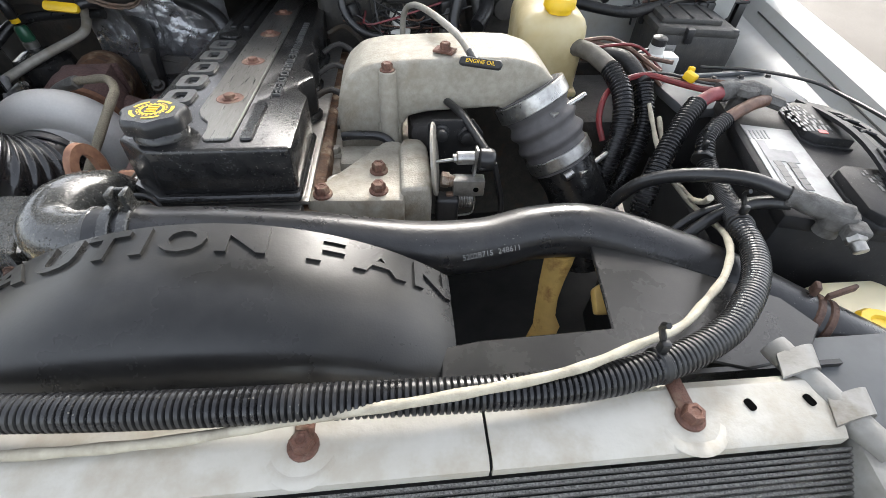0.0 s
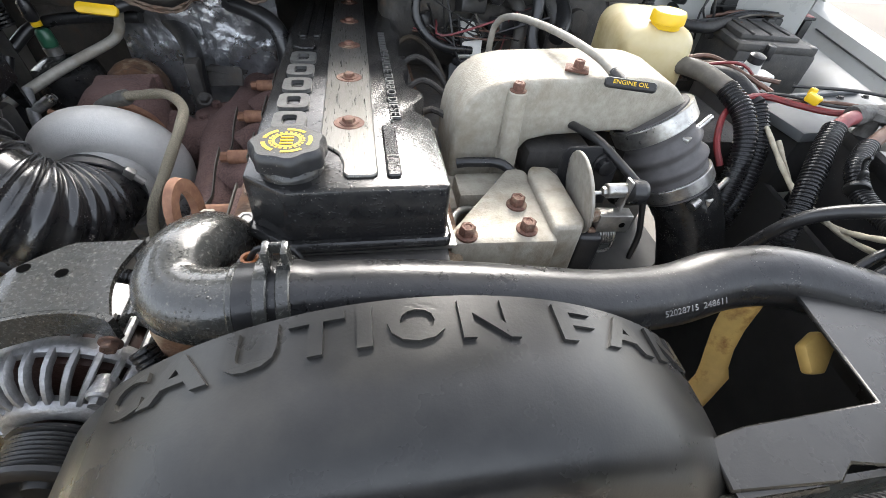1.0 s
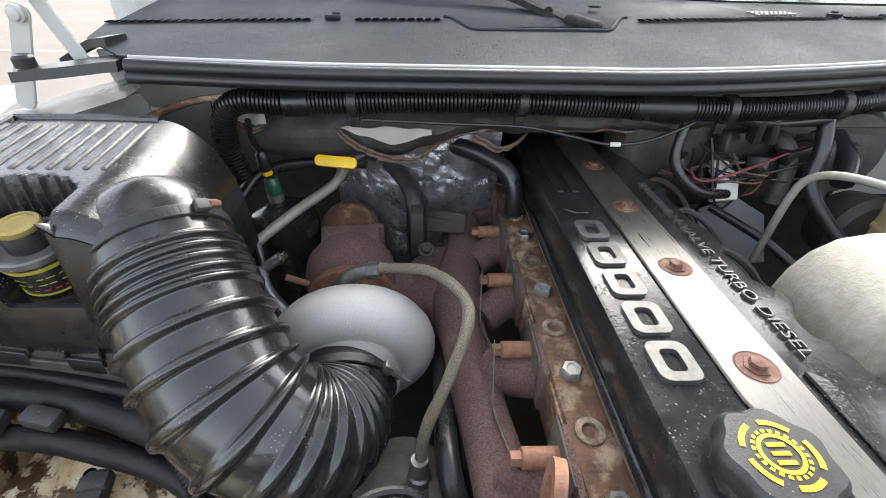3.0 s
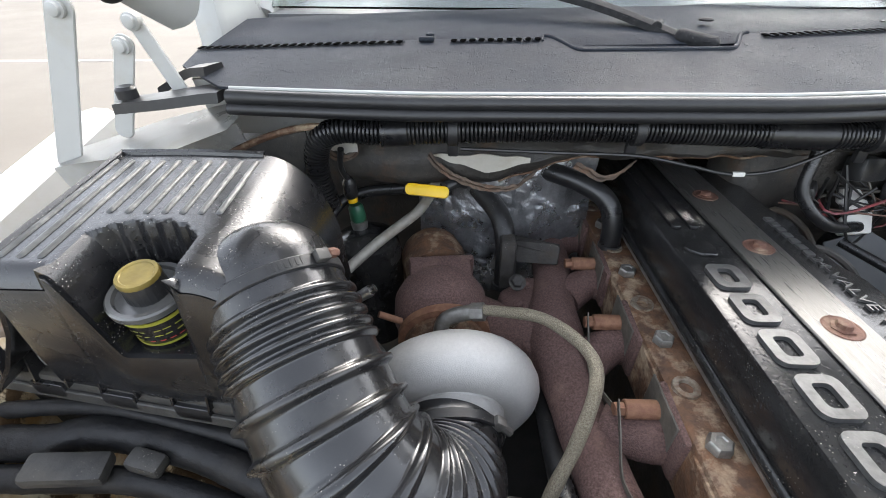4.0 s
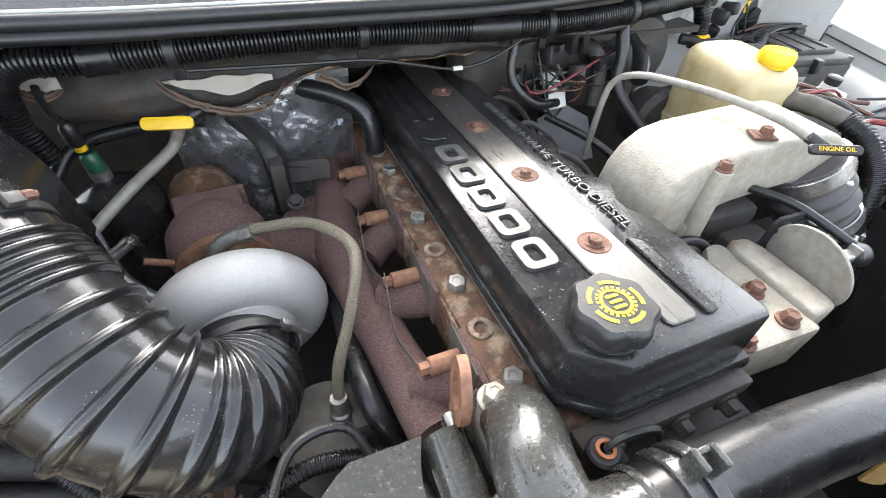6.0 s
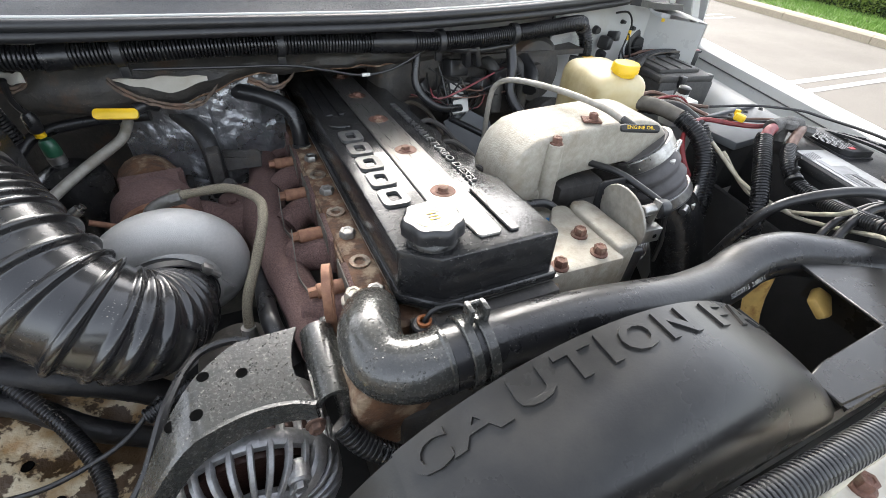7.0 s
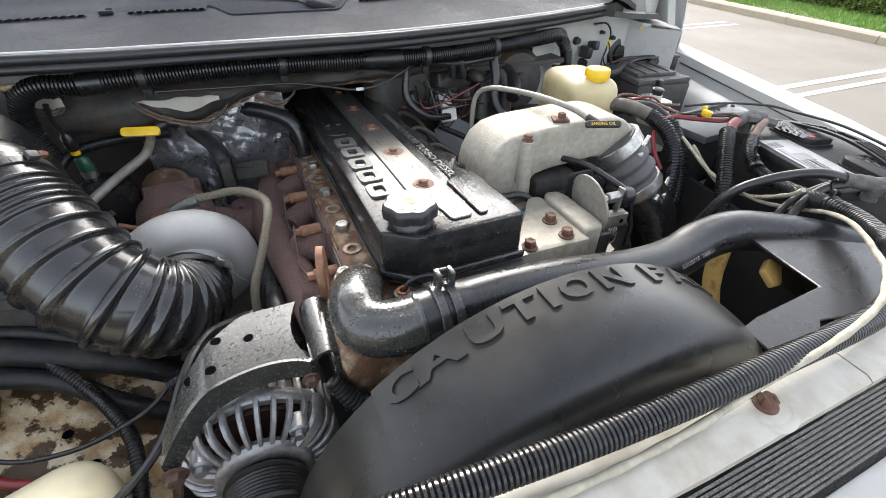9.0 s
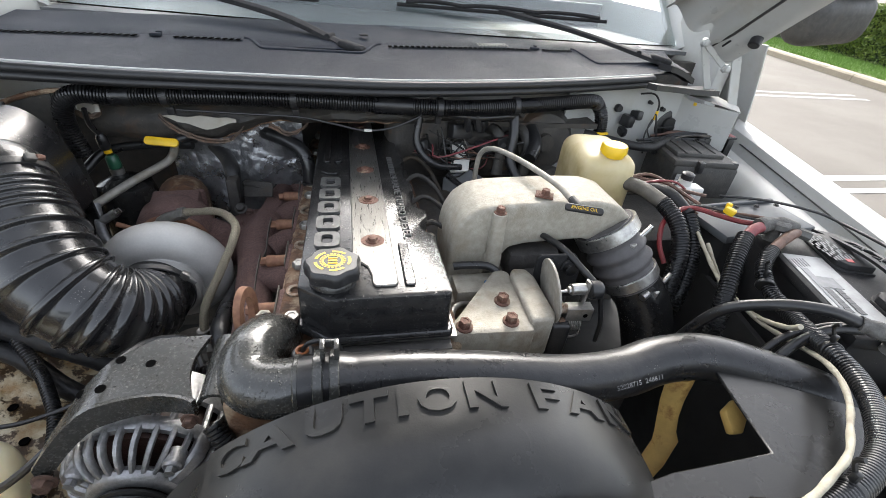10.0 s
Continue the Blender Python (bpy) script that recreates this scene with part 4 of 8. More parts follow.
# bare white paint showing through the torn lining
for x, z, w, h, tip in ((-0.455, 1.247, 0.036, 0.016, 0.2), (-0.285, 1.226, 0.120, 0.022, 0.8)):
    g = Geo()
    g.sheet(lambda u, v: V(x + w * (u - 0.5), 0.3645 + 0.003 * math.sin(u * 5), z + h * (0.5 - v * (1 - tip * abs(2 * u - 1.1) ** 1.2)) + 0.003 * noise.noise((u * 6, v * 3, x * 40))), [i / 24 for i in range(25)], [0, 0.33, 0.66, 1], 0.002)
    part("paint_patch", g, M_RAD, truck, "dirty white paint showing through the torn lining")
for pts in ([(-0.350, 0.362, 1.238), (-0.335, 0.358, 1.222), (-0.305, 0.356, 1.205), (-0.270, 0.355, 1.196), (-0.240, 0.356, 1.199), (-0.215, 0.360, 1.219)], [(-0.476, 0.362, 1.240), (-0.462, 0.359, 1.234), (-0.448, 0.359, 1.235), (-0.436, 0.362, 1.243)], [(-0.17, 0.362, 1.226), (-0.155, 0.356, 1.222), (-0.14, 0.353, 1.214), (-0.12, 0.353, 1.217), (-0.10, 0.358, 1.232)]):
    g = Geo()
    P = spline(pts, 0.003)
    g.sheet(lambda k, v: P[int(k)][0] + V(0.002 * v, -0.002 * math.sin(v * 3), 0.0045 * v + 0.003 * noise.noise((k * 0.35, v * 2, 3))), list(range(len(P))), [-1, -0.3, 0.3, 1], 0.002)
    part("torn_lining", g, M_TORN, truck, "curled rusty edge of torn lining")

# ---- the engine ----
engine = thing("engine", (0, 0.2, 0.45), "inline six diesel engine with black valve cover and rusty head", "engine")
g = Geo()
g.box((0.0, 0.26, 0.78), (0.20, 0.74, 0.62), bevel=0.01)
g.box((0.10, 0.20, 0.98), (0.14, 0.50, 0.2), bevel=0.01)
g.box((0.0, -0.15, 0.95), (0.24, 0.08, 0.28), bevel=0.02)
part("engine_block", g, M_DARK, engine, "grimy black engine block")
g = Geo()
g.box((-0.008, 0.265, 1.080), (0.222, 0.77, 0.07), pose(0, 0, 0, -3), 0.006)
for i in range(6):
    y = -0.04 + 0.117 * i
    g.box((-0.107, y + 0.028, zc(y) - 0.094), (0.030, 0.058, 0.030), pose(0, 0, 0, -3), 0.008)
for i in range(6):
    y = -0.025 + 0.117 * i
    g.box((-0.108, y + 0.014, zc(y) - 0.096), (0.034, 0.032, 0.034), pose(0, 0, 0, -3), 0.004)
    g.prism(rrect(0.030, 0.070, 0.012), pose(-0.106, y + 0.05, zc(y) - 0.088, -3), 0.006, 0.002)
part("cylinder_head", g, M_RUST, engine, "orange-rusted cylinder head")
# valve cover
OUT = [(-0.086, -0.090), (-0.052, -0.118), (0.080, -0.117), (0.084, -0.11), (0.084, 0.012), (0.070, 0.034), (0.070, 0.050), (0.084, 0.072), (0.084, 0.086),
       (0.067, 0.106), (0.067, 0.150), (0.075, 0.164), (0.075, 0.190), (0.067, 0.210), (0.067, 0.275), (0.074, 0.288), (0.074, 0.31), (0.067, 0.33), (0.067, 0.63), (-0.086, 0.63)]
cm = pose(0, 0, 1.203 - 0.050, -3.0)
g = Geo()
g.prism(OUT, cm, 0.050, 0.004, 2)
cover = part("valve_cover", g, M_COVER, engine, "glossy black valve cover")
g = Geo()
fl = [(x * 1.04, y - (0.008 if y < 0 else 0)) for x, y in OUT]
g.prism(fl, pose(0, 0, 1.203 - 0.060, -3.0), 0.011, 0.003, 1)
part("flange", g, M_COVER, cover)
g = Geo()
g.prism([(-0.088, -0.092), (-0.054, -0.121), (0.092, -0.121), (0.092, 0.63), (-0.088, 0.63)], pose(0, 0, 1.203 - 0.064, -3.0), 0.004)
part("gasket", g, M_STEEL, cover)
g = Geo()
stripe = [(-0.026, 0.62), (-0.026, -0.028), (-0.020, -0.045), (-0.009, -0.058), (-0.005, -0.075), (-0.005, -0.092), (-0.001, -0.097), (0.020, -0.097), (0.024, -0.092), (0.024, 0.62)]
g.prism(stripe, pose(0, 0, 1.203, -3.0), 0.0032, 0.0012, 1)
part("stripe", g, M_STRIPE, cover, "brushed silver stripe")
g = Geo()
g.prism([(0.0315, -0.094), (0.0335, -0.097), (0.042, -0.097), (0.044, -0.094), (0.044, -0.012), (0.036, -0.004), (0.0315, -0.004)], pose(0, 0, 1.203, -3.0), 0.0032, 0.0012, 1)
part("rib", g, M_COVER, cover)
for x in (-0.046, -0.066):
    g = Geo()
    g.prism(rrect(0.011, 0.22, 0.0045), pose(x, 0.39, zc(0.39), -3.0), 0.003, 0.001, 1)
    part("rib", g, M_COVER, cover)
# five raised silver blocks of the maker's lettering, and its shield
for i in range(5):
    y = 0.006 + 0.0455 * i
    g = Geo()
    m = cover_frame(-0.057, y, 0)
    o, n = rrect(0.037, 0.031, 0.008), rrect(0.021, 0.014, 0.004)
    k = len(o)
    for a, b in ((o, n),):
        top = [(u, v, 0.0042) for u, v in a] + [(u, v, 0.0042) for u, v in b]
        low = [(u, v, 0) for u, v in a] + [(u, v, 0) for u, v in b]
        vs = [m @ Vector(p) for p in top + low]
        fs = []
        for j in range(k):
            q = (j + 1) % k
            fs += [(j, q, k + q, k + j), (j, 2 * k + j, 2 * k + q, q), (k + j, k + q, 3 * k + q, 3 * k + j)]
        g.poly(vs, fs)
    part("emblem_block", g, M_SILVERPRINT, cover, "raised silver emblem shape")
g = Geo()
g.prism([(-0.014, 0.012), (0.0, 0.016), (0.014, 0.012), (0.013, -0.004), (0.006, -0.014), (0, -0.017), (-0.006, -0.014), (-0.013, -0.004)], cover_frame(-0.060, 0.238), 0.0035, 0.001, 1)
part("emblem_shield", g, M_COVER, cover, "small shield-shaped emblem")
g = letters("24-VALVE TURBO DIESEL", 0.0150, 0.003)
for v in g.bm.verts:
    v.co.x *= 1.0
bmesh.ops.transform(g.bm, matrix=cover_frame(0.0465, 0.117, 0.001) @ Matrix.Diagonal((1.32, 1.0, 1.0, 1.0)), verts=g.bm.verts)
part("lettering", g, M_SILVERPRINT, cover, "raised silver letters", smooth=False)
for i in range(7):
    g = Geo()
    g.prism(rrect(0.0085, 0.0090, 0.001), cover_frame(0.0465, 0.232 + 0.0118 * i), 0.0026, 0.0006, 1)
    part("name_bar", g, M_SILVERPRINT, cover)
for i in range(5):
    y = 0.12 * i
    g = Geo()
    g.lathe((0, y, zc(y) + 0.0028), (0, 0.0524, 1), [(0.0006, 0.0150), (0.0012, 0.0142), (0.0006, 0.0132), (0.0005, 0.006)], 28)
    cup = part("bolt_seat", g, M_RUSTBOLT, cover, "rust-stained bolt recess")
    g = Geo()
    g.lathe((0, y, zc(y) + 0.003), (0, 0.0524, 1), [(0, 0.0095), (0.0012, 0.0095), (0.002, 0.0065), (0.0055, 0.0060), (0.006, 0.0052)], 6)
    part("bolt", g, M_RUSTBOLT, cover, "rusty cover bolt")
# front of the head below the cover
g = Geo()
g.box((0.0, -0.126, 1.135), (0.17, 0.02, 0.02), bevel=0.003)
for x in (-0.055, 0.01, 0.06):
    g.hexbolt((x, -0.136, 1.128), (0, -1, 0), 0.008, 0.012)
part("head_front", g, M_DARK, engine, "dirty black front edge of the head")
# oil filler cap
cap = thing("oil_filler_cap", (-0.047, -0.078, 1.207), "black scalloped oil filler cap with yellow print", "oil cap")
co = V(-0.047, -0.078, zc(-0.078))
ax = V(0, 0.0524, 1).normalized()
g = Geo()
g.lathe(co, ax, [(0, 0.026), (0.005, 0.025), (0.009, 0.022), (0.011, 0.022)], 36)
part("neck", g, M_COVER, cap)
g = Geo()


def scallop(a, s):
    return 1.0 + 0.055 * math.cos(7 * a + 0.6)


g.lathe(co, ax, [(0.008, 0.026), (0.010, 0.0295), (0.018, 0.0302), (0.0232, 0.0292), (0.0255, 0.0268), (0.0255, 0.001)], 84, scallop)
part("cap_body", g, M_PLASTIC, cap)
g = Geo()
q = ax.to_track_quat("Z", "Y")
for a0, a1, r0, r1, zz in [(k * 17.0, k * 17.0 + 10, 0.0142, 0.0165, 0.0260) for k in range(21)] + [(0, 360, 0.0108, 0.0135, 0.0260)] + [(8 + 72 * k, 58 + 72 * k, 0.0195, 0.0232, 0.0260) for k in range(5)]:
    n = max(2, int((a1 - a0) / 6))
    vs = []
    for k in range(n + 1):
        a = radians(a0 + (a1 - a0) * k / n)
        for r in (r0, r1):
            vs.append(co + q @ Vector((0.86 * r * math.cos(a), 0.86 * r * math.sin(a), zz)))
    g.poly(vs, [(2 * k, 2 * k + 1, 2 * k + 3, 2 * k + 2) for k in range(n)])
for k in range(3):
    g.box(co + q @ Vector((0, 0.005 - 0.005 * k, 0.0260)), (0.010, 0.0024, 0.0006), q.to_matrix().to_4x4())
part("print", g, M_YELLOW, cap, "yellow printed rings and marks")

# head bolts on the exhaust side, one object each
for i in range(7):
    y = -0.06 + 0.117 * i
    g = Geo()
    g.lathe((-0.101, y, zc(y) - 0.082), UP, [(0, 0.015), (0.004, 0.015), (0.005, 0.013)], 20)
    g.hexbolt((-0.101, y, zc(y) - 0.079), UP, 0.0105, 0.014)
    part("head_bolt", g, M_STEEL, engine, "dull steel hex bolt")
    y += 0.058
    g = Geo()
    g.lathe((-0.102, y, zc(y) - 0.083), UP, [(0, 0.016), (0.005, 0.016), (0.007, 0.013), (0.012, 0.012), (0.012, 0.007), (0.008, 0.006)], 20)
    part("stud_seat", g, M_STUD, engine, "worn steel stud seat")
    g = Geo()
    g.lathe((-0.119, y + 0.006, zc(y) - 0.104), V(-1, 0, 0.35), [(0, 0.014), (0.003, 0.014), (0.004, 0.011), (0.002, 0.009), (0.002, 0.001)], 20)
    part("core_plug", g, M_STUD, engine, "worn steel core plug")

# exhaust manifold
man = thing("exhaust_manifold", (-0.2, 0.2, 0.95), "purple-brown rusty cast exhaust manifold", "manifold")
g = Geo()
logp = [(-0.160, -0.055, 1.062), (-0.166, 0.0, 1.058), (-0.176, 0.07, 1.055), (-0.184, 0.14, 1.054), (-0.190, 0.20, 1.053), (-0.188, 0.27, 1.053), (-0.174, 0.36, 1.054), (-0.168, 0.46, 1.052), (-0.164, 0.56, 1.046)]
P = spline(logp, 0.01)
g.loft(P, [0.0265 + 0.008 * math.exp(-((p.y - 0.24) / 0.07) ** 2) + 0.002 * noise.noise(p * 20) for p, s in P], 24)
part("log", g, M_RUSTMAN, man)
for i in range(6):
    y = -0.025 + 0.117 * i
    g = Geo()
    g.tube([(-0.112, y, zc(y) - 0.120), (-0.135, y + 0.002, zc(y) - 0.122), (-0.165, y + (0.02 if y < 0.2 else -0.02), zc(y) - 0.130)], 0.0225, 16, 0.008)
    part("runner", g, M_RUSTMAN, man)
g = Geo()
# collector towards the turbine
g.tube([(-0.185, 0.235, 1.046), (-0.215, 0.245, 1.040), (-0.262, 0.255, 1.030)], 0.034, 18, 0.01)
g.prism([(-0.258, 0.315), (-0.240, 0.225), (-0.215, 0.195), (-0.180, 0.215), (-0.150, 0.300), (-0.165, 0.345), (-0.215, 0.350)], pose(0, 0, 1.012), 0.050, 0.012, 3)
g.hexbolt((-0.232, 0.285, 1.060), (-0.2, 0, 1), 0.008, 0.008)
g.hexbolt((-0.222, 0.322, 1.060), (0, 0, 1), 0.008, 0.010)
part("collector", g, M_RUSTMAN, man)
for i in range(6):
    y = -0.025 + 0.117 * i
    g = Geo()
    g.box((-0.119, y, zc(y) - 0.105), (0.010, 0.066, 0.058), bevel=0.004)
    fl_ = part("port_flange", g, M_RUSTMAN, man)
    for k, s in enumerate((1,)):
        g = Geo()
        yy = y + 0.014
        g.cyl((-0.116, yy, zc(y) - 0.096), (-0.156, yy, zc(y) - 0.096), 0.0090, bevel=0.0012)
        g.cyl((-0.156, yy, zc(y) - 0.096), (-0.165, yy, zc(y) - 0.096), 0.0066, n=6)
        part("sleeve", g, M_RUSTPIPE, fl_, "rusty bolt sleeve")
    g = Geo()
    g.box((-0.1245, y + 0.010, zc(y) - 0.100), (0.0022, 0.058, 0.050), bevel=0.0008, seg=1)
    part("shim", g, M_TAN, fl_, "bright edge of a steel shim")
# thin bent locking strips between the sleeves
for i in (0, 1):
    y = -0.025 + 0.117 * i
    g = Geo()
    P = spline([(-0.163, y + 0.131, zc(y) - 0.090), (-0.166, y + 0.105, zc(y) - 0.102), (-0.168, y + 0.082, zc(y) - 0.118), (-0.168, y + 0.066, zc(y) - 0.119), (-0.165, y + 0.030, zc(y) - 0.104), (-0.163, y + 0.010, zc(y) - 0.094)], 0.004)
    g.sheet(lambda k, v: P[int(k)][0] + V(-0.0008, 0, 0.0032 * v), list(range(len(P))), [-1, 1], 0.0012)
    part("lock_strip", g, M_TAN, man, "bent steel locking strip")

# turbocharger
turbo = thing("turbocharger", (-0.32, 0.2, 0.95), "turbocharger with grey compressor and rusty turbine housing", "turbocharger")
TO = V(-0.317, 0.130, 1.052)
TA = V(-0.10, 1.0, 0.10).normalized()
g = Geo()
ring = 40
tq = TA.to_track_quat("Z", "Y")
# volute: a swelling ring round the shaft
rows = []
for k in range(ring + 1):
    a = 2 * math.pi * k / ring
    w = 0.0290 + 0.0020 * math.cos(a)
    c = TO + tq @ Vector((0.065 * math.cos(a + 2.2) - 0.003, 0.065 * math.sin(a + 2.2), 0.020))
    rad = tq @ Vector((math.cos(a + 2.2), math.sin(a + 2.2), 0))
    rows.append([c + rad * w * math.cos(b) + TA * w * math.sin(b) for b in [2 * math.pi * j / 18 for j in range(18)]])
vs = [p for r in rows for p in r]
g.poly(vs, [(k * 18 + j, (k + 1) * 18 + j, (k + 1) * 18 + (j + 1) % 18, k * 18 + (j + 1) % 18) for k in range(ring) for j in range(18)])
g.lathe(TO, TA, [(-0.035, 0.050), (-0.030, 0.054), (-0.010, 0.054), (0.0, 0.062), (0.045, 0.062), (0.056, 0.056)], 40)
g.tube([TO + tq @ Vector((-0.06, -0.02, 0.02)), TO + V(-0.05, 0.02, -0.08), TO + V(-0.04, 0.0, -0.16)], 0.034, 16, 0.01)
comp = part("compressor_housing", g, M_TURBO, turbo, "smooth grey cast compressor housing")
g = Geo()
for a in (35,):
    g = Geo()
    p = TO + tq @ Vector((0.063 * math.cos(radians(a)), 0.063 * math.sin(radians(a)), -0.012))
    g.lathe(p, -TA, [(-0.002, 0.006), (0.003, 0.0055), (0.004, 0.004)], 14)
    part("boss", g, M_TURBO, comp)
g = Geo()
g.lathe(TO, TA, [(0.056, 0.040), (0.075, 0.038), (0.085, 0.048), (0.098, 0.049), (0.102, 0.042)], 32)
part("centre_housing", g, M_RUST, turbo, "orange-rusted centre housing with band clamp")
g = Geo()
T2 = TO + TA * 0.10
g.lathe(T2, TA, [(0, 0.042), (0.006, 0.052), (0.02, 0.058), (0.05, 0.058), (0.07, 0.050), (0.08, 0.040)], 36, lambda a, s: 1.0 + 0.07 * math.sin(a * 1.0 + 0.5) + 0.02 * math.sin(3 * a))
g.tube([T2 + TA * 0.04 + V(0.02, 0, -0.012), T2 + TA * 0.04 + V(0.06, 0.0, -0.025), (-0.235, 0.24, 1.025)], 0.034, 16, 0.01)
g.box(T2 + TA * 0.062 + V(0.0, 0, 0.026), (0.078, 0.052, 0.044), pose(0, 0, 0, 6, 0, 6), 0.006)
g.box(T2 + TA * 0.090 + V(0.002, 0, 0.018), (0.086, 0.012, 0.052), pose(0, 0, 0, 6, 0, 6), 0.004)
part("turbine_housing", g, M_RUSTMAN, turbo, "purple-brown rusty turbine housing")
g = Geo()
g.lathe(T2 + TA * 0.125 + V(0.004, 0, -0.006), V(0, 0.7, 0.45), [(-0.03, 0.036), (0, 0.038), (0.014, 0.035), (0.024, 0.027), (0.030, 0.014), (0.032, 0.002)], 28)
g.tube([T2 + TA * 0.10, T2 + TA * 0.16 + V(-0.01, 0, -0.02), T2 + TA * 0.19 + V(-0.02, 0, -0.16)], 0.045, 18, 0.012)
part("downpipe", g, M_RUST, turbo, "orange-rusted exhaust elbow")
g = Geo()
g.lathe(T2 - TA * 0.004, TA, [(-0.006, 0.050), (-0.004, 0.056), (0.006, 0.056), (0.008, 0.050)], 36)
g.cyl(T2 + tq @ Vector((0.05, 0.03, 0)), T2 + tq @ Vector((0.075, 0.045, 0)), 0.004)
part("band_clamp", g, M_RUSTPIPE, turbo, "rusty band clamp")

# braided oil line
oil = thing("oil_feed_line", (-0.238, 0.03, 0.98), "braided steel oil line over the turbo", "hose")
g = Geo()
line = [(-0.318, 0.195, 1.118), (-0.30, 0.195, 1.136), (-0.262, 0.185, 1.146), (-0.225, 0.165, 1.156), (-0.196, 0.125, 1.160), (-0.193, 0.095, 1.152), (-0.210, 0.062, 1.118), (-0.232, 0.035, 1.075), (-0.238, 0.022, 1.030)]
g.tube(line, 0.0060, 16, 0.0016, rf=lambda s, t: 1.0 + 0.035 * math.sin(s * 3800))
part("braid", g, M_BRAID, oil)
g = Geo()
g.tube([(-0.330, 0.190, 1.095), (-0.327, 0.194, 1.118), (-0.315, 0.196, 1.128), (-0.292, 0.193, 1.138)], 0.0085, 12, 0.005)
g.lathe((-0.296, 0.1935, 1.1365), (0.04, -0.01, 0.012), [(0, 0.010), (0.014, 0.010)], 6)
part("elbow_fitting", g, M_STEEL, oil)
g = Geo()
g.lathe((-0.238, 0.022, 1.035), (0, -0.1, -1), [(-0.01, 0.0085), (0.01, 0.0095), (0.012, 0.012), (0.028, 0.012), (0.03, 0.009), (0.05, 0.009)], 12)
part("lower_fitting", g, M_STEEL, oil)

# lift hook and rusty corner by the thermostat
g = Geo()
hm2 = basis((-0.150, -0.062, 1.128), (0.25, 1, 0), (0, 0, 1))
# ring of the eye and the stem below it
n = 32
vs = []
for zz in (-0.004, 0.004):
    for rx, ry in ((0.023, 0.036), (0.012, 0.024)):
        for k in range(n):
            a = 2 * math.pi * k / n
            vs.append(hm2 @ Vector((rx * math.cos(a), 0.022 + ry * math.sin(a), zz)))
fs = []
for k in range(n):
    j = (k + 1) % n
    fs += [(k, j, n + j, n + k), (2 * n + k, 3 * n + k, 3 * n + j, 2 * n + j), (k, 2 * n + k, 2 * n + j, j), (n + k, n + j, 3 * n + j, 3 * n + k)]
g.poly(vs, fs)
g.box(hm2 @ Vector((0.0, -0.03, 0)), (0.03, 0.06, 0.0078), hm2.to_3x3().to_4x4(), 0.002)
solo("lift_hook", g, M_RUSTPIPE, "rusty steel lifting eye bolted to the head", "bracket")
g = Geo()
g.box((-0.118, -0.092, 1.115), (0.045, 0.05, 0.06), bevel=0.008)
g.hexbolt((-0.128, -0.075, 1.145), UP, 0.0095, 0.014)
g.hexbolt((-0.105, -0.100, 1.145), UP, 0.0085, 0.012)
part("thermostat_base", g, M_CAST2, engine, "oily cast thermostat base")
g = Geo()
g.cyl((-0.075, -0.145, 1.125), (-0.080, -0.142, 1.165), 0.012, bevel=0.002)
snd = thing("temperature_sender", (-0.078, -0.143, 1.12), "black coolant sender with orange ring and wire", "sensor")
part("sender_body", g, M_PLASTIC, snd)
g = Geo()
g.lathe((-0.080, -0.142, 1.165), UP, [(0, 0.0070), (0.003, 0.0070), (0.003, 0.0045), (0.0, 0.004)], 18)
part("seal_ring", g, M_ORANGE, snd)
g = Geo()
g.tube([(-0.080, -0.142, 1.166), (-0.07, -0.142, 1.178), (-0.045, -0.146, 1.178), (-0.035, -0.152, 1.15)], 0.0025, 8, 0.006)
part("wire", g, M_INK, snd)

# thermostat elbow, clamp and the long upper pipe
elbow = thing("thermostat_elbow", (-0.12, -0.12, 1.1), "pebbled black painted coolant elbow, wet and worn, with painted drop glints", "pipe")
g = Geo()
g.tube([(-0.108, -0.072, 1.095), (-0.112, -0.085, 1.125), (-0.120, -0.108, 1.152), (-0.130, -0.138, 1.162), (-0.128, -0.168, 1.160), (-0.105, -0.182, 1.160), (-0.062, -0.184, 1.163), (-0.045, -0.184, 1.164)], 0.0285, 22, 0.006)
part("elbow_tube", g, M_BLACKPAINT, elbow)
g = Geo()
g.lathe((-0.108, -0.072, 1.090), V(-0.004, -0.013, 0.03), [(0, 0.036), (0.010, 0.036), (0.012, 0.033)], 28)
part("flange", g, M_BLACKPAINT, elbow)
g = Geo()
g.lathe((-0.084, -0.183, 1.1615), (1, 0, 0.02), [(0, 0.0285), (0.002, 0.0305), (0.005, 0.0305), (0.007, 0.0285)], 28, cap=False)
part("bead", g, M_BLACKPAINT, elbow, "rolled bead")
pipe = thing("coolant_pipe", (0.2, -0.2, 1.12), "long black rubber radiator hose with pale print", "hose")
PP = [(-0.078, -0.184, 1.162), (-0.04, -0.184, 1.1635), (0.03, -0.185, 1.1625), (0.11, -0.190, 1.1570), (0.20, -0.195, 1.1465), (0.27, -0.191, 1.1440), (0.32, -0.184, 1.1510), (0.37, -0.189, 1.1565), (0.42, -0.208, 1.1530), (0.48, -0.240, 1.1450), (0.54, -0.284, 1.1330), (0.60, -0.326, 1.121)]
g = Geo()
g.tube(PP, 0.0272, 24, 0.008, rf=lambda s, t: 1.09 if s < 0.045 else 1.0)
part("tube_wall", g, M_RUBBER, pipe)
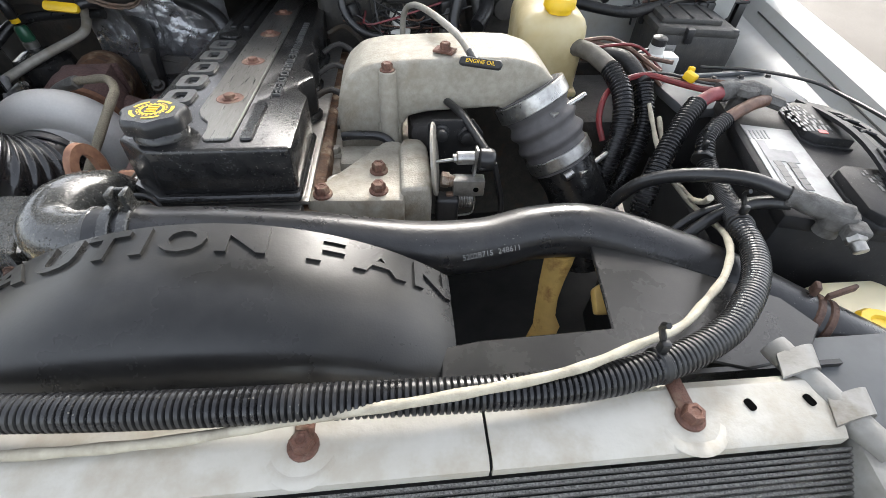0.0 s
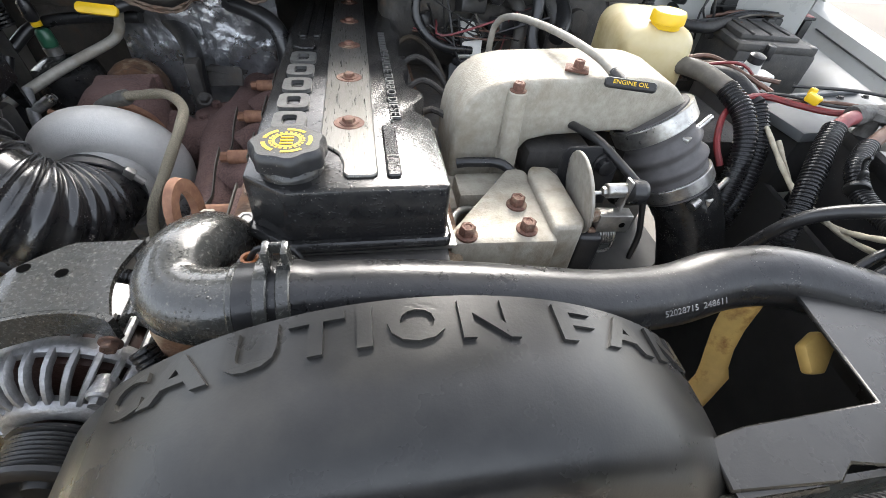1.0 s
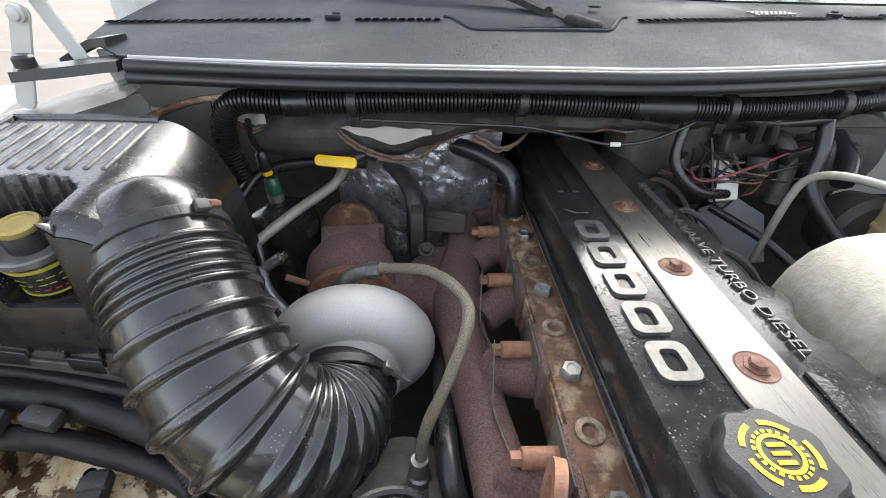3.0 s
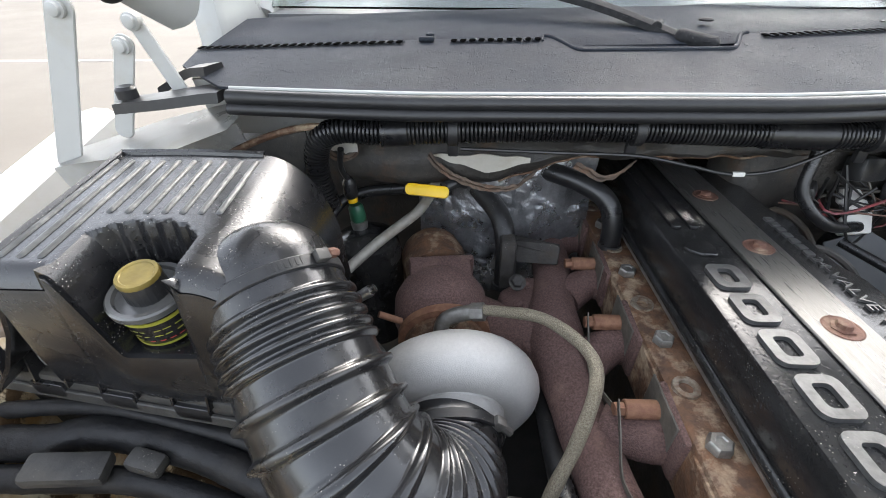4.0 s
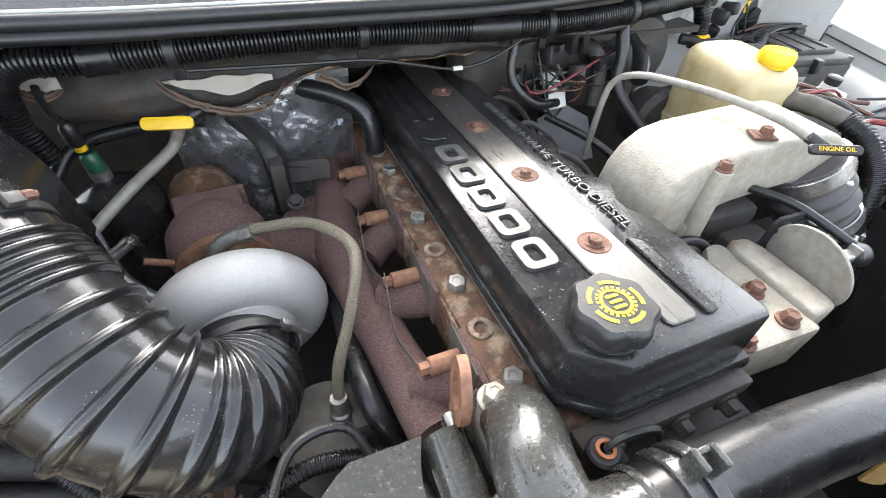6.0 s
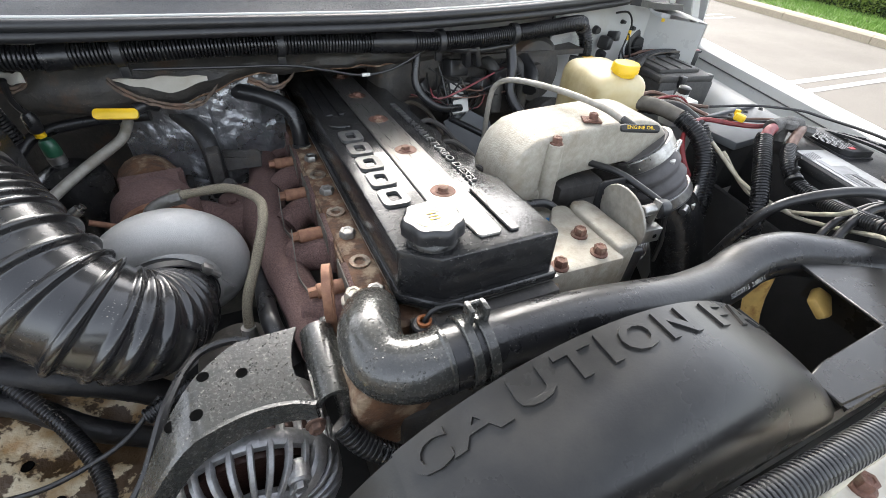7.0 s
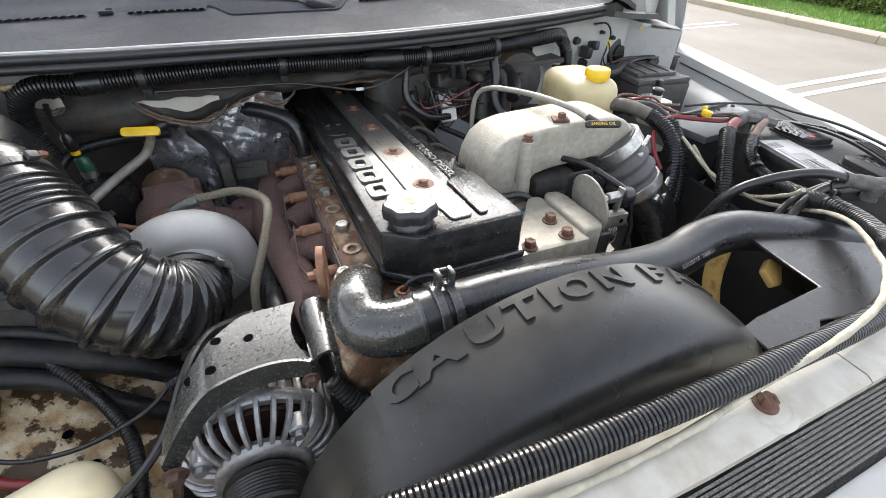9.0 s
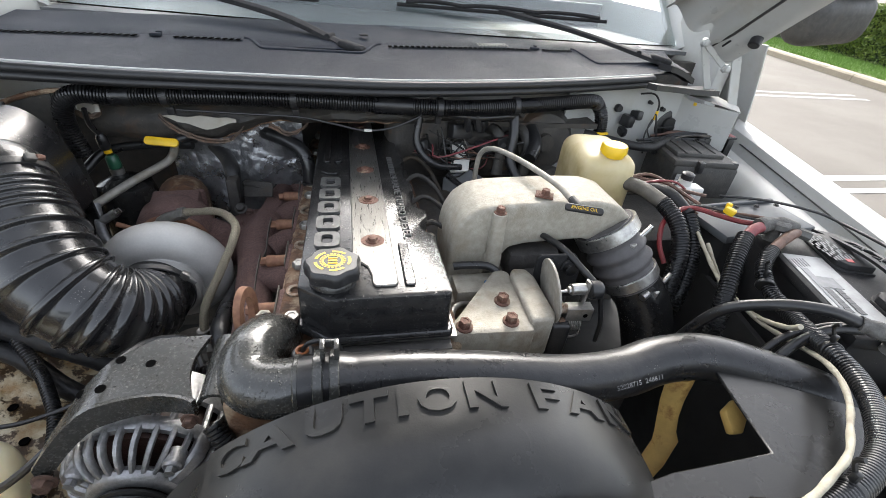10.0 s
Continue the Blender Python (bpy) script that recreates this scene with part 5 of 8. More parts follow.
for cx in (-0.060, -0.045):
    g = Geo()
    g.lathe((cx - 0.005, -0.184, 1.1635), (1, 0, 0.02), [(0, 0.0318), (0.001, 0.033), (0.0085, 0.033), (0.0095, 0.0318)], 36)
    part("hose_clamp", g, M_BLACKPAINT, pipe, "black steel spring clamp")
g = Geo()
for c, sz in (((-0.056, -0.176, 1.202), (0.005, 0.014, 0.018)), ((-0.043, -0.178, 1.203), (0.005, 0.014, 0.018)), ((-0.05, -0.172, 1.206), (0.018, 0.004, 0.009))):
    g = Geo()
    g.box(c, sz, bevel=0.0015)
    part("clamp_ear", g, M_BLACKPAINT, pipe, "rust-speckled clamp ear")
g = letters("52028715  248611", 0.0074, 0.0004)
m = basis((0.272, -0.2182, 1.1600), (1, 0.06, 0.16), (0, 0.55, 0.83))
bmesh.ops.transform(g.bm, matrix=m, verts=g.bm.verts)
part("print", g, M_GREYINK, pipe, "pale printed part number", smooth=False)
g = Geo()
for s_ in (0.0, 0.014):
    g = Geo()
    g.lathe(V(0.548, -0.2895, 1.1315) + V(0.6, -0.43, -0.12) * s_, V(0.06, -0.043, -0.012), [(0, 0.0270), (0.001, 0.0287), (0.006, 0.0287), (0.007, 0.0270)], 32, cap=False)
    part("end_clamp", g, M_DARKRUST, pipe, "rusty spring clamp")
g = Geo()
g.box((0.572, -0.288, 1.1645), (0.030, 0.004, 0.008), pose(0, 0, 0, 0, -10, 10), 0.0015)
g.box((0.552, -0.282, 1.1635), (0.005, 0.010, 0.012), pose(0, 0, 0, 0, 0, -30), 0.0015)
part("clamp_ear", g, M_DARKRUST, pipe, "rusty clamp ear")

# cast intake elbow
el = thing("intake_elbow", (0.25, 0.08, 1.1), "pale sand-cast aluminium intake elbow", "intake pipe")
side = [(0.113, 1.095), (0.113, 1.165), (0.118, 1.190), (0.130, 1.212), (0.150, 1.227), (0.178, 1.233), (0.24, 1.236), (0.30, 1.238), (0.340, 1.237), (0.372, 1.228), (0.396, 1.208), (0.404, 1.184), (0.397, 1.172),
        (0.335, 1.168), (0.322, 1.172), (0.230, 1.166), (0.205, 1.160), (0.196, 1.145), (0.194, 1.095)]
g = Geo()
g.prism(side, basis((0, 0.132, 0), (1, 0, 0), (0, 0, 1)), 0.094, 0.016, 4)
body = part("elbow_casting", g, M_CAST, el, sharp=50)
g = Geo()
g.cyl((0.180, 0.033, 1.130), (0.180, 0.035, 1.224), 0.0125, 0.0105, 20, bevel=0.001)
g.box((0.180, 0.05, 1.13), (0.03, 0.04, 0.05), bevel=0.006)
part("bolt_boss", g, M_CAST, el)
g = Geo()
g.hexbolt((0.180, 0.035, 1.2235), UP, 0.0068, 0.010)
part("bolt", g, M_RUSTBOLT, el)
g = Geo()
g.box((0.150, 0.085, 1.100), (0.115, 0.135, 0.026), bevel=0.005)
for x, y in ((0.105, 0.03), (0.105, 0.14)):
    g.hexbolt((x, y, 1.112), UP, 0.007, 0.010)
part("mount_flange", g, M_CAST2, el, "grey cast mounting flange")
# dipstick with its tube
dp = thing("oil_dipstick", (0.27, 0.05, 1.23), "black oil dipstick handle on a dull steel tube", "dipstick")
g = Geo()
g.tube([(0.280, 0.024, 1.2465), (0.270, 0.060, 1.254), (0.250, 0.12, 1.256), (0.232, 0.19, 1.249), (0.219, 0.228, 1.241), (0.209, 0.249, 1.226), (0.205, 0.256, 1.195), (0.205, 0.258, 1.10)], 0.0046, 10, 0.008)
part("tube_shaft", g, M_TUBE, dp)
m = basis((0.288, 0.006, 1.2435), (0.06, -0.032, 0.004), (0.03, 0.055, 0.055))
g = Geo()
g.prism([(-0.025, -0.0045), (-0.021, -0.0058), (0.025, -0.0055), (0.027, -0.002), (0.027, 0.003), (0.024, 0.0058), (-0.021, 0.0055), (-0.025, 0.004)], m, 0.005, 0.0015, 1)
g.cyl((0.284, 0.011, 1.2440), (0.280, 0.030, 1.248), 0.0060)
h = part("handle", g, M_PLASTIC, dp)
g = letters("ENGINE OIL", 0.0066, 0.0004)
bmesh.ops.transform(g.bm, matrix=m @ pose(0.001, 0, 0.0052), verts=g.bm.verts)
part("lettering", g, M_YELLOW, h, "yellow printed words", smooth=False)
g = Geo()
g.box((0.252, 0.058, 1.2395), (0.026, 0.020, 0.003), pose(0, 0, 0, 0, 0, -25), 0.001)
g.hexbolt((0.252, 0.056, 1.240), UP, 0.0065, 0.010)
part("tube_clip", g, M_RUSTBOLT, dp, "rusty clip and bolt")
# rubber boot with band clamps
bt = thing("intake_boot", (0.40, 0.0, 1.05), "grey ribbed rubber boot with steel band clamps", "hose")
B0, B1 = V(0.368, 0.062, 1.184), V(0.425, 0.018, 1.098)
BA = (B1 - B0).normalized()
L_ = (B1 - B0).length
g = Geo()
prof = [(0.0, 0.0455)]
for k in range(31):
    s = k / 30
    prof.append((0.022 + s * (L_ - 0.05), 0.0455 + 0.0030 * math.cos(s * 2 * math.pi * 2.5)))
prof += [(L_ - 0.026, 0.0435), (L_, 0.0435)]
g.lathe(B0, BA, prof, 40)
part("boot_wall", g, M_BOOT, bt)
for s, nm in ((0.002, "upper"), (L_ - 0.022, "lower")):
    g = Geo()
    wd, rd = (0.021, 0.0500) if nm == "upper" else (0.017, 0.0460)
    g.lathe(B0 + BA * s, BA, [(0, rd - 0.004), (0, rd), (0.001, rd + 0.0008), (wd - 0.001, rd + 0.0008), (wd, rd), (wd, rd - 0.004)], 56, cap=False)
    pc = B0 + BA * (s + 0.008) + V(0.026, -0.041, -0.004)
    g.box(pc, (0.026, 0.012, 0.014), pose(0, 0, 0, 0, 0, 35), 0.002)
    g.cyl(pc + V(-0.01, -0.004, 0.0), pc + V(0.045, 0.030, 0.014), 0.004)
    if nm == "lower":
        g.cyl(pc + V(-0.02, -0.006, 0.004), pc + V(-0.032, -0.012, 0.0), 0.006)
    part("band_clamp", g, M_CHROME, bt, "bright steel band clamp")
g = Geo()
g.tube([B1 - BA * 0.01, B1 + BA * 0.05, B1 + BA * 0.12 + V(0, 0, -0.06)], 0.0425, 28, 0.01)
part("charge_pipe", g, M_COVER, bt, "glossy black charge pipe")
# front bracket with throttle linkage
br = thing("pump_bracket", (0.17, -0.06, 1.05), "worn cast aluminium bracket with three rusty bolts", "bracket")
g = Geo()
g.prism([(0.088, -0.116), (0.194, -0.119), (0.196, 0.0), (0.186, 0.006), (0.172, 0.004), (0.098, -0.088), (0.088, -0.100)], pose(0, 0, 1.085), 0.061, 0.005, 2)
g.prism([(0.190, -0.110), (0.222, -0.108), (0.2265, -0.098), (0.226, -0.022), (0.219, -0.004), (0.198, -0.001), (0.191, -0.018)], pose(0, 0, 1.085), 0.069, 0.006, 3)
part("casting", g, M_CAST2, br)
for x, y in ((0.166, -0.063), (0.166, -0.101), (0.105, -0.105)):
    g = Geo()
    g.hexbolt((x, y, 1.1455), UP, 0.0080, 0.012)
    part("bolt", g, M_RUSTBOLT, br, "rusty hex bolt")
g = Geo()
m = basis((0.230, -0.062, 1.160), (0.12, 1, 0), (-0.12, 0, 1))
g.prism([(0.046 * math.cos(radians(a)), 0.041 * math.sin(radians(a))) for a in range(0, 360, 12)], m, 0.0035, 0.0008, 1)
part("plate", g, M_TUBE, br, "dull grey steel linkage plate")
g = Geo()
g.cyl((0.233, -0.068, 1.1605), (0.258, -0.070, 1.165), 0.0022, n=10)
g.cyl((0.252, -0.070, 1.166), (0.257, -0.070, 1.1665), 0.0048, n=6, bevel=0.0006)
g.cyl((0.256, -0.070, 1.1665), (0.277, -0.070, 1.1665), 0.0078, n=18, bevel=0.001)
part("pivot_sleeve", g, M_CHROME, br, "bright steel pivot sleeve")
g = Geo()
g.box((0.2785, -0.071, 1.162), (0.0035, 0.012, 0.036), pose(0, 0, 0, 0, 3, 0), 0.0012)
lever = part("throttle_lever", g, M_CHROME, br, "bright steel throttle lever")
g = Geo()
g.box((0.2715, -0.078, 1.1335), (0.037, 0.016, 0.0215), pose(0, 0, 0, 0, 0, -4), 0.0012)
part("stop_block", g, M_STEEL, lever)
g = Geo()
g.cyl((0.2795, -0.0858, 1.1325), (0.2795, -0.0868, 1.1325), 0.0034, n=16)
part("hole", g, M_HOLE, lever)
g = Geo()
g.cyl((0.2385, -0.074, 1.140), (0.248, -0.075, 1.139), 0.0095, n=6, bevel=0.001)
g.cyl((0.247, -0.075, 1.139), (0.2545, -0.076, 1.138), 0.0075, n=18, bevel=0.001)
part("shaft_nut", g, M_STUD, br, "worn steel shaft nut")
g = Geo()
g.box((0.249, -0.082, 1.1215), (0.009, 0.008, 0.008), bevel=0.0015)
part("rusty_stop", g, M_RUSTBOLT, br, "rusty stop screw")
g = Geo()
g.tube([(0.257 + 0.021 * i / 72, -0.076 + 0.0105 * math.cos(i * 0.6109), 1.1120 + 0.0105 * math.sin(i * 0.6109)) for i in range(73)], 0.0011, 6, 0.0022)
part("return_spring", g, M_STEEL, br, "coiled steel return spring")
g = Geo()
g.tube([(0.2775, -0.080, 1.124), (0.2800, -0.082, 1.112), (0.2795, -0.084, 1.099), (0.2740, -0.085, 1.094), (0.2540, -0.086, 1.093)], 0.0015, 8, 0.003)
part("spring_leg", g, M_CHROME, br)
g = Geo()
g.box((0.246, -0.084, 1.092), (0.028, 0.022, 0.062), pose(0, 0, 0, 0, 0, -6), 0.005, 3)
part("spring_housing", g, M_PLASTIC, br, "black spring housing")
g = Geo()
g.lathe((0.2805, -0.070, 1.165), V(1, -0.08, -0.05), [(0, 0.0085), (0.003, 0.0125), (0.014, 0.0132), (0.019, 0.0118), (0.0205, 0.010), (0.021, 0.004)], 20)
part("cable_boot", g, M_RUBBER, br)
for pts, r in (([(0.291, -0.064, 1.172), (0.280, -0.035, 1.180), (0.268, 0.0, 1.186), (0.252, 0.05, 1.180)], 0.0050), ([(0.301, -0.072, 1.160), (0.308, -0.074, 1.135), (0.316, -0.076, 1.105), (0.318, -0.076, 1.07)], 0.0034)):
    g = Geo()
    g.tube(pts, r, 10, 0.006)
    part("throttle_cable", g, M_RUBBER, br)
g = Geo()
g.prism([(-0.036, -0.050), (-0.036, 0.022), (-0.030, 0.028), (0.020, 0.028), (0.034, 0.010), (0.034, -0.050)], basis((0.262, -0.014, 1.158), (1, 0, 0), (0, 0, 1)), 0.005, 0.0015, 2)
panel = part("cable_panel", g, M_BATTERY, br, "dark blue-black cable bracket")
for x, z, r in ((0.243, 1.171, 0.0075), (0.276, 1.166, 0.0095)):
    g = Geo()
    g.lathe((x, -0.019, z), (0, -1, 0), [(0, r * 1.3), (0.002, r * 1.3), (0.003, r), (0.012, r), (0.013, r * 0.7)], 16)
    part("boss", g, M_PLASTIC, panel)
g = Geo()
g.box((0.262, 0.01, 1.105), (0.07, 0.05, 0.05), bevel=0.012)
g.box((0.25, 0.06, 1.13), (0.09, 0.06, 0.045), bevel=0.014)
part("throttle_body", g, M_DARK, br, "grimy black throttle housing")
# small items between head and bracket
g = Geo()
g.box((0.150, 0.0, 1.105), (0.07, 0.045, 0.05), bevel=0.006)
g.box((0.125, 0.06, 1.085), (0.06, 0.16, 0.05), bevel=0.008)
g.hexbolt((0.150, -0.024, 1.110), (0, -1, 0), 0.008, 0.01)
part("fuel_block", g, M_CAST2, engine, "oily cast fuel fitting block")
fl2 = thing("fuel_line_set", (0.14, 0.0, 1.1), "thin black rubber and steel fuel lines", "fuel line")
g = Geo()
g.tube([(0.118, 0.022, 1.142), (0.135, 0.020, 1.145), (0.170, 0.016, 1.144), (0.186, 0.004, 1.130), (0.186, -0.004, 1.10)], 0.006, 10, 0.006)
part("rubber_line", g, M_RUBBER, fl2)
g = Geo()
g.tube([(0.095, -0.085, 1.118), (0.105, -0.05, 1.124), (0.125, -0.035, 1.120), (0.145, -0.03, 1.105), (0.165, -0.025, 1.10)], 0.0042, 10, 0.006)
part("steel_line", g, M_STEEL, fl2)
g = Geo()
g.box((0.167, -0.008, 1.122), (0.018, 0.016, 0.020), pose(0, 0, 0, 0, 20, 10), 0.003)
solo("blue_connector", g, M_BLUE, "small blue plastic connector on the fuel block", "connector")
# injector lines and clutter on the intake side
inj = thing("injector_lines", (0.12, 0.3, 1.05), "steel injector lines behind the valve cover", "fuel line")
for i in range(6):
    y = 0.10 + 0.085 * i
    g = Geo()
    g.tube([(0.072, y, 1.155), (0.10, y + 0.01, 1.165), (0.13, y - 0.01, 1.150), (0.155, y - 0.03, 1.11)], 0.0042, 8, 0.01)
    part("line", g, M_DARK, inj)
g = Geo()
g.box((0.135, 0.30, 1.085), (0.09, 0.42, 0.05), pose(0, 0, 0, -3), 0.01)
part("intake_plate", g, M_DARK, engine, "grimy dark intake plate")

# ---- fan shroud ----
shroud = thing("fan_shroud", (0.1, -0.28, 0.7), "black moulded fan shroud with raised warning letters", "fan shroud")
SC, SR = V(0.04, 0, 0.943), 0.283


def dome(a, y):
    """Point on the shroud's barrel at the angle a (degrees from straight up, to the right) and depth y."""
    t = (-0.243 - y) / 0.107
    r = SR - (0.004 if a < -40.5 else 0.0)
    x, z = SC.x + r * math.sin(radians(a)), SC.z + r * math.cos(radians(a))
    # the front shoulder rolls down to the flange
    base = min(1.157, z - 0.028)
    if t > 0.30:
        k = min(1.0, (t - 0.30) / 0.70)
        z = base + (z - base) * math.sqrt(max(0.0, 1 - k ** 2.5))
    return V(x, y, z)


g = Geo()
g.sheet(lambda a, y: dome(a, y), [-88 + 2.5 * i for i in range(19)] + [-40.7, -40.3] + [-40 + 2.25 * i for i in range(37)], [-0.243 - 0.107 * (1 - (1 - i / 26) ** 1.6) for i in range(27)], -0.003)
g.sheet(lambda x, v: V(x, -0.349 - 0.006 * v, 1.1575 - 0.004 * v - (0.02 if v > 0.9 else 0)), [-0.16 + 0.04 * i for i in range(12)], [0, 0.4, 0.8, 1.0], 0.003)
part("barrel", g, M_SHROUD, shroud)
for ch, a0, a1 in (("C", -38.2, -32.0), ("A", -32.3, -23.0), ("U", -21.6, -15.5), ("T", -14.4, -8.3), ("I", -7.0, -5.4), ("O", -3.8, 2.6), ("N", 4.1, 10.7), ("F", 16.2, 21.6), ("A", 23.0, 31.6), ("N", 33.2, 40.6)):
    g = letters(ch, 0.042, 0.0, 0.0013)
    lo_x, hi_x = min(v.co.x for v in g.bm.verts), max(v.co.x for v in g.bm.verts)
    lo_y, hi_y = min(v.co.y for v in g.bm.verts), max(v.co.y for v in g.bm.verts)
    bmesh.ops.subdivide_edges(g.bm, edges=g.bm.edges[:], cuts=1)
    top = bmesh.ops.extrude_face_region(g.bm, geom=g.bm.faces[:])["geom"]
    raised = {v for v in top if isinstance(v, bmesh.types.BMVert)}
    for v in g.bm.verts:
        a = a0 + (a1 - a0) * (v.co.x - lo_x) / (hi_x - lo_x)
        y = -0.2735 + 0.0255 * (v.co.y - lo_y) / (hi_y - lo_y)
        n = Vector((math.sin(radians(a)), 0, math.cos(radians(a))))
        v.co = dome(a, y) + n * (0.0054 if v in raised else -0.001)
    part("letter", g, M_SHROUD, shroud, "raised black moulded letter", smooth=False)
# flat side of the shroud with its window over the fan
g = Geo()
pl = [(0.212, -0.348), (0.215, -0.318), (0.245, -0.313), (0.354, -0.309), (0.368, -0.212), (0.376, -0.208), (0.44, -0.245), (0.515, -0.288), (0.53, -0.318), (0.50, -0.345), (0.445, -0.352), (0.42, -0.344), (0.40, -0.346), (0.375, -0.352), (0.33, -0.349), (0.300, -0.343), (0.285, -0.352)]
g.prism(pl, pose(0, 0, 1.158), 0.004, 0.0012, 1)
g.box((0.448, -0.27, 1.118), (0.004, 0.12, 0.082), pose(0, 0, 0, 0, 0, -8))
g.box((0.37, -0.350, 1.135), (0.31, 0.004, 0.05))
part("side_plate", g, M_SHROUD, shroud)
# yellow fan
fan = thing("cooling_fan", (0.04, -0.23, 0.70), "yellow-tan plastic radiator fan below the shroud", "fan")
g = Geo()
BL = [(0.351, -0.203, 1.131, 0.0135), (0.350, -0.205, 1.120, 0.0130), (0.347, -0.210, 1.100, 0.0110), (0.344, -0.218, 1.080, 0.0092), (0.343, -0.226, 1.062, 0.0095), (0.347, -0.230, 1.046, 0.0130), (0.340, -0.235, 1.00, 0.0150), (0.320, -0.240, 0.94, 0.0150)]
g.sheet(lambda k, j: V(BL[int(k)][0] + BL[int(k)][3] * j, BL[int(k)][1] + 0.006 * j * j - 0.006 * j, BL[int(k)][2] + 0.004 * j), list(range(8)), [-1, -0.85, -0.4, 0.2, 0.8, 1], 0.005)
part("blade", g, M_FAN, fan)
g = Geo()
g.lathe((0.12, -0.27, 0.90), (0, 1, 0), [(0, 0.05), (0.01, 0.08), (0.05, 0.08), (0.06, 0.05)], 28)
part("hub", g, M_DARK, fan)

# ---- front harness: corrugated conduit and pale taped cable ----
fh = thing("front_harness", (0.2, -0.36, 1.186), "thick black corrugated conduit along the radiator panel", "wire harness")
FH = [(-0.42, -0.328, 1.203), (-0.25, -0.348, 1.203), (-0.10, -0.363, 1.204), (0.02, -0.372, 1.205), (0.15, -0.376, 1.206), (0.28, -0.376, 1.203), (0.355, -0.364, 1.200), (0.410, -0.343, 1.198), (0.444, -0.318, 1.196), (0.474, -0.288, 1.192), (0.494, -0.256, 1.189), (0.506, -0.220, 1.185),
      (0.528, -0.180, 1.172), (0.545, -0.140, 1.163), (0.554, -0.095, 1.164), (0.560, -0.066, 1.178), (0.580, -0.046, 1.186), (0.598, -0.034, 1.191)]
g = Geo()
conduit(g, FH, 0.0108, 0.0040, 0.15, 20)
part("conduit", g, M_CONDUIT, fh)
for p, d in (((0.352, -0.3645, 1.200), (1, 0.2, 0)), ((0.550, -0.085, 1.170), (0.5, 0.8, 0.3)), ((0.506, -0.220, 1.185), (0.4, 0.8, -0.3))):
    g = Geo()
    g.lathe(V(*p) - V(*d).normalized() * 0.004, d, [(0, 0.0112), (0.001, 0.0121), (0.005, 0.0121), (0.006, 0.0112)], 24)
    g.box(V(*p) + V(-0.002, 0.004, 0.016), (0.007, 0.006, 0.010), bevel=0.002)
    g.tube([V(*p) + V(-0.002, 0.006, 0.018), V(*p) + V(-0.006, 0.010, 0.030), V(*p) + V(-0.006, 0.006, 0.036)], 0.0022, 6, 0.004)
    part("zip_tie", g, M_INK, fh, "black cable tie")
g = Geo()
BC = [(-0.42, -0.350, 1.192), (-0.2, -0.374, 1.192), (-0.05, -0.386, 1.192), (0.05, -0.387, 1.194), (0.12, -0.384, 1.202), (0.20, -0.384, 1.216), (0.28, -0.374, 1.217), (0.335, -0.356, 1.212), (0.379, -0.338, 1.204), (0.410, -0.316, 1.199), (0.443, -0.290, 1.195), (0.469, -0.260, 1.191), (0.490, -0.228, 1.180), (0.512, -0.195, 1.160), (0.530, -0.155, 1.140), (0.535, -0.12, 1.130), (0.535, -0.07, 1.13), (0.54, -0.02, 1.135), (0.55, 0.06, 1.165)]
P = spline(BC, 0.004)
g.loft(P, [0.0032 + 0.00025 * math.sin(s * 160) + 0.0003 * noise.noise((s * 60, 0, 0)) for p, s in P], 10)
solo("taped_cable", g, M_BEIGE, "pale beige cloth-taped cable over the conduit", "cable")
g = Geo()
P = spline([(0.488, -0.19, 1.195), (0.500, -0.172, 1.175), (0.530, -0.125, 1.140), (0.55, -0.085, 1.12), (0.552, -0.03, 1.12), (0.56, 0.04, 1.155)], 0.004)
g.loft(P, [0.0033 + 0.0003 * math.sin(s * 170) for p, s in P], 10)
solo("taped_cable", g, M_BEIGE, "second pale beige taped cable beside the battery", "cable")

# ---- alternator and its bracket ----
alt = thing("alternator", (-0.255, -0.14, 0.93), "silver cast alternator with slotted cage", "alternator")
AC = V(-0.252, -0.105, 1.012)
AX = V(-0.04, -1, 0.0).normalized()
aq = AX.to_track_quat("Z", "Y")
g = Geo()
g.lathe(AC, AX, [(-0.02, 0.060), (0.0, 0.068), (0.03, 0.070), (0.06, 0.068)], 40)
part("winding", g, M_COIL, alt, "dark copper winding")
g = Geo()
g.lathe(AC, AX, [(-0.03, 0.05), (-0.024, 0.076), (0.012, 0.078), (0.014, 0.073), (0.0, 0.066)], 48, cap=False)
g.lathe(AC, AX, [(0.088, 0.030), (0.092, 0.034), (0.092, 0.044), (0.089, 0.049), (0.084, 0.051), (0.078, 0.049), (0.078, 0.034)], 40, cap=False)
g.lathe(AC, AX, [(0.040, 0.0790), (0.044, 0.0812), (0.052, 0.0812), (0.056, 0.0790), (0.056, 0.072), (0.044, 0.072)], 48, cap=False)
case = part("case", g, M_ALT, alt)
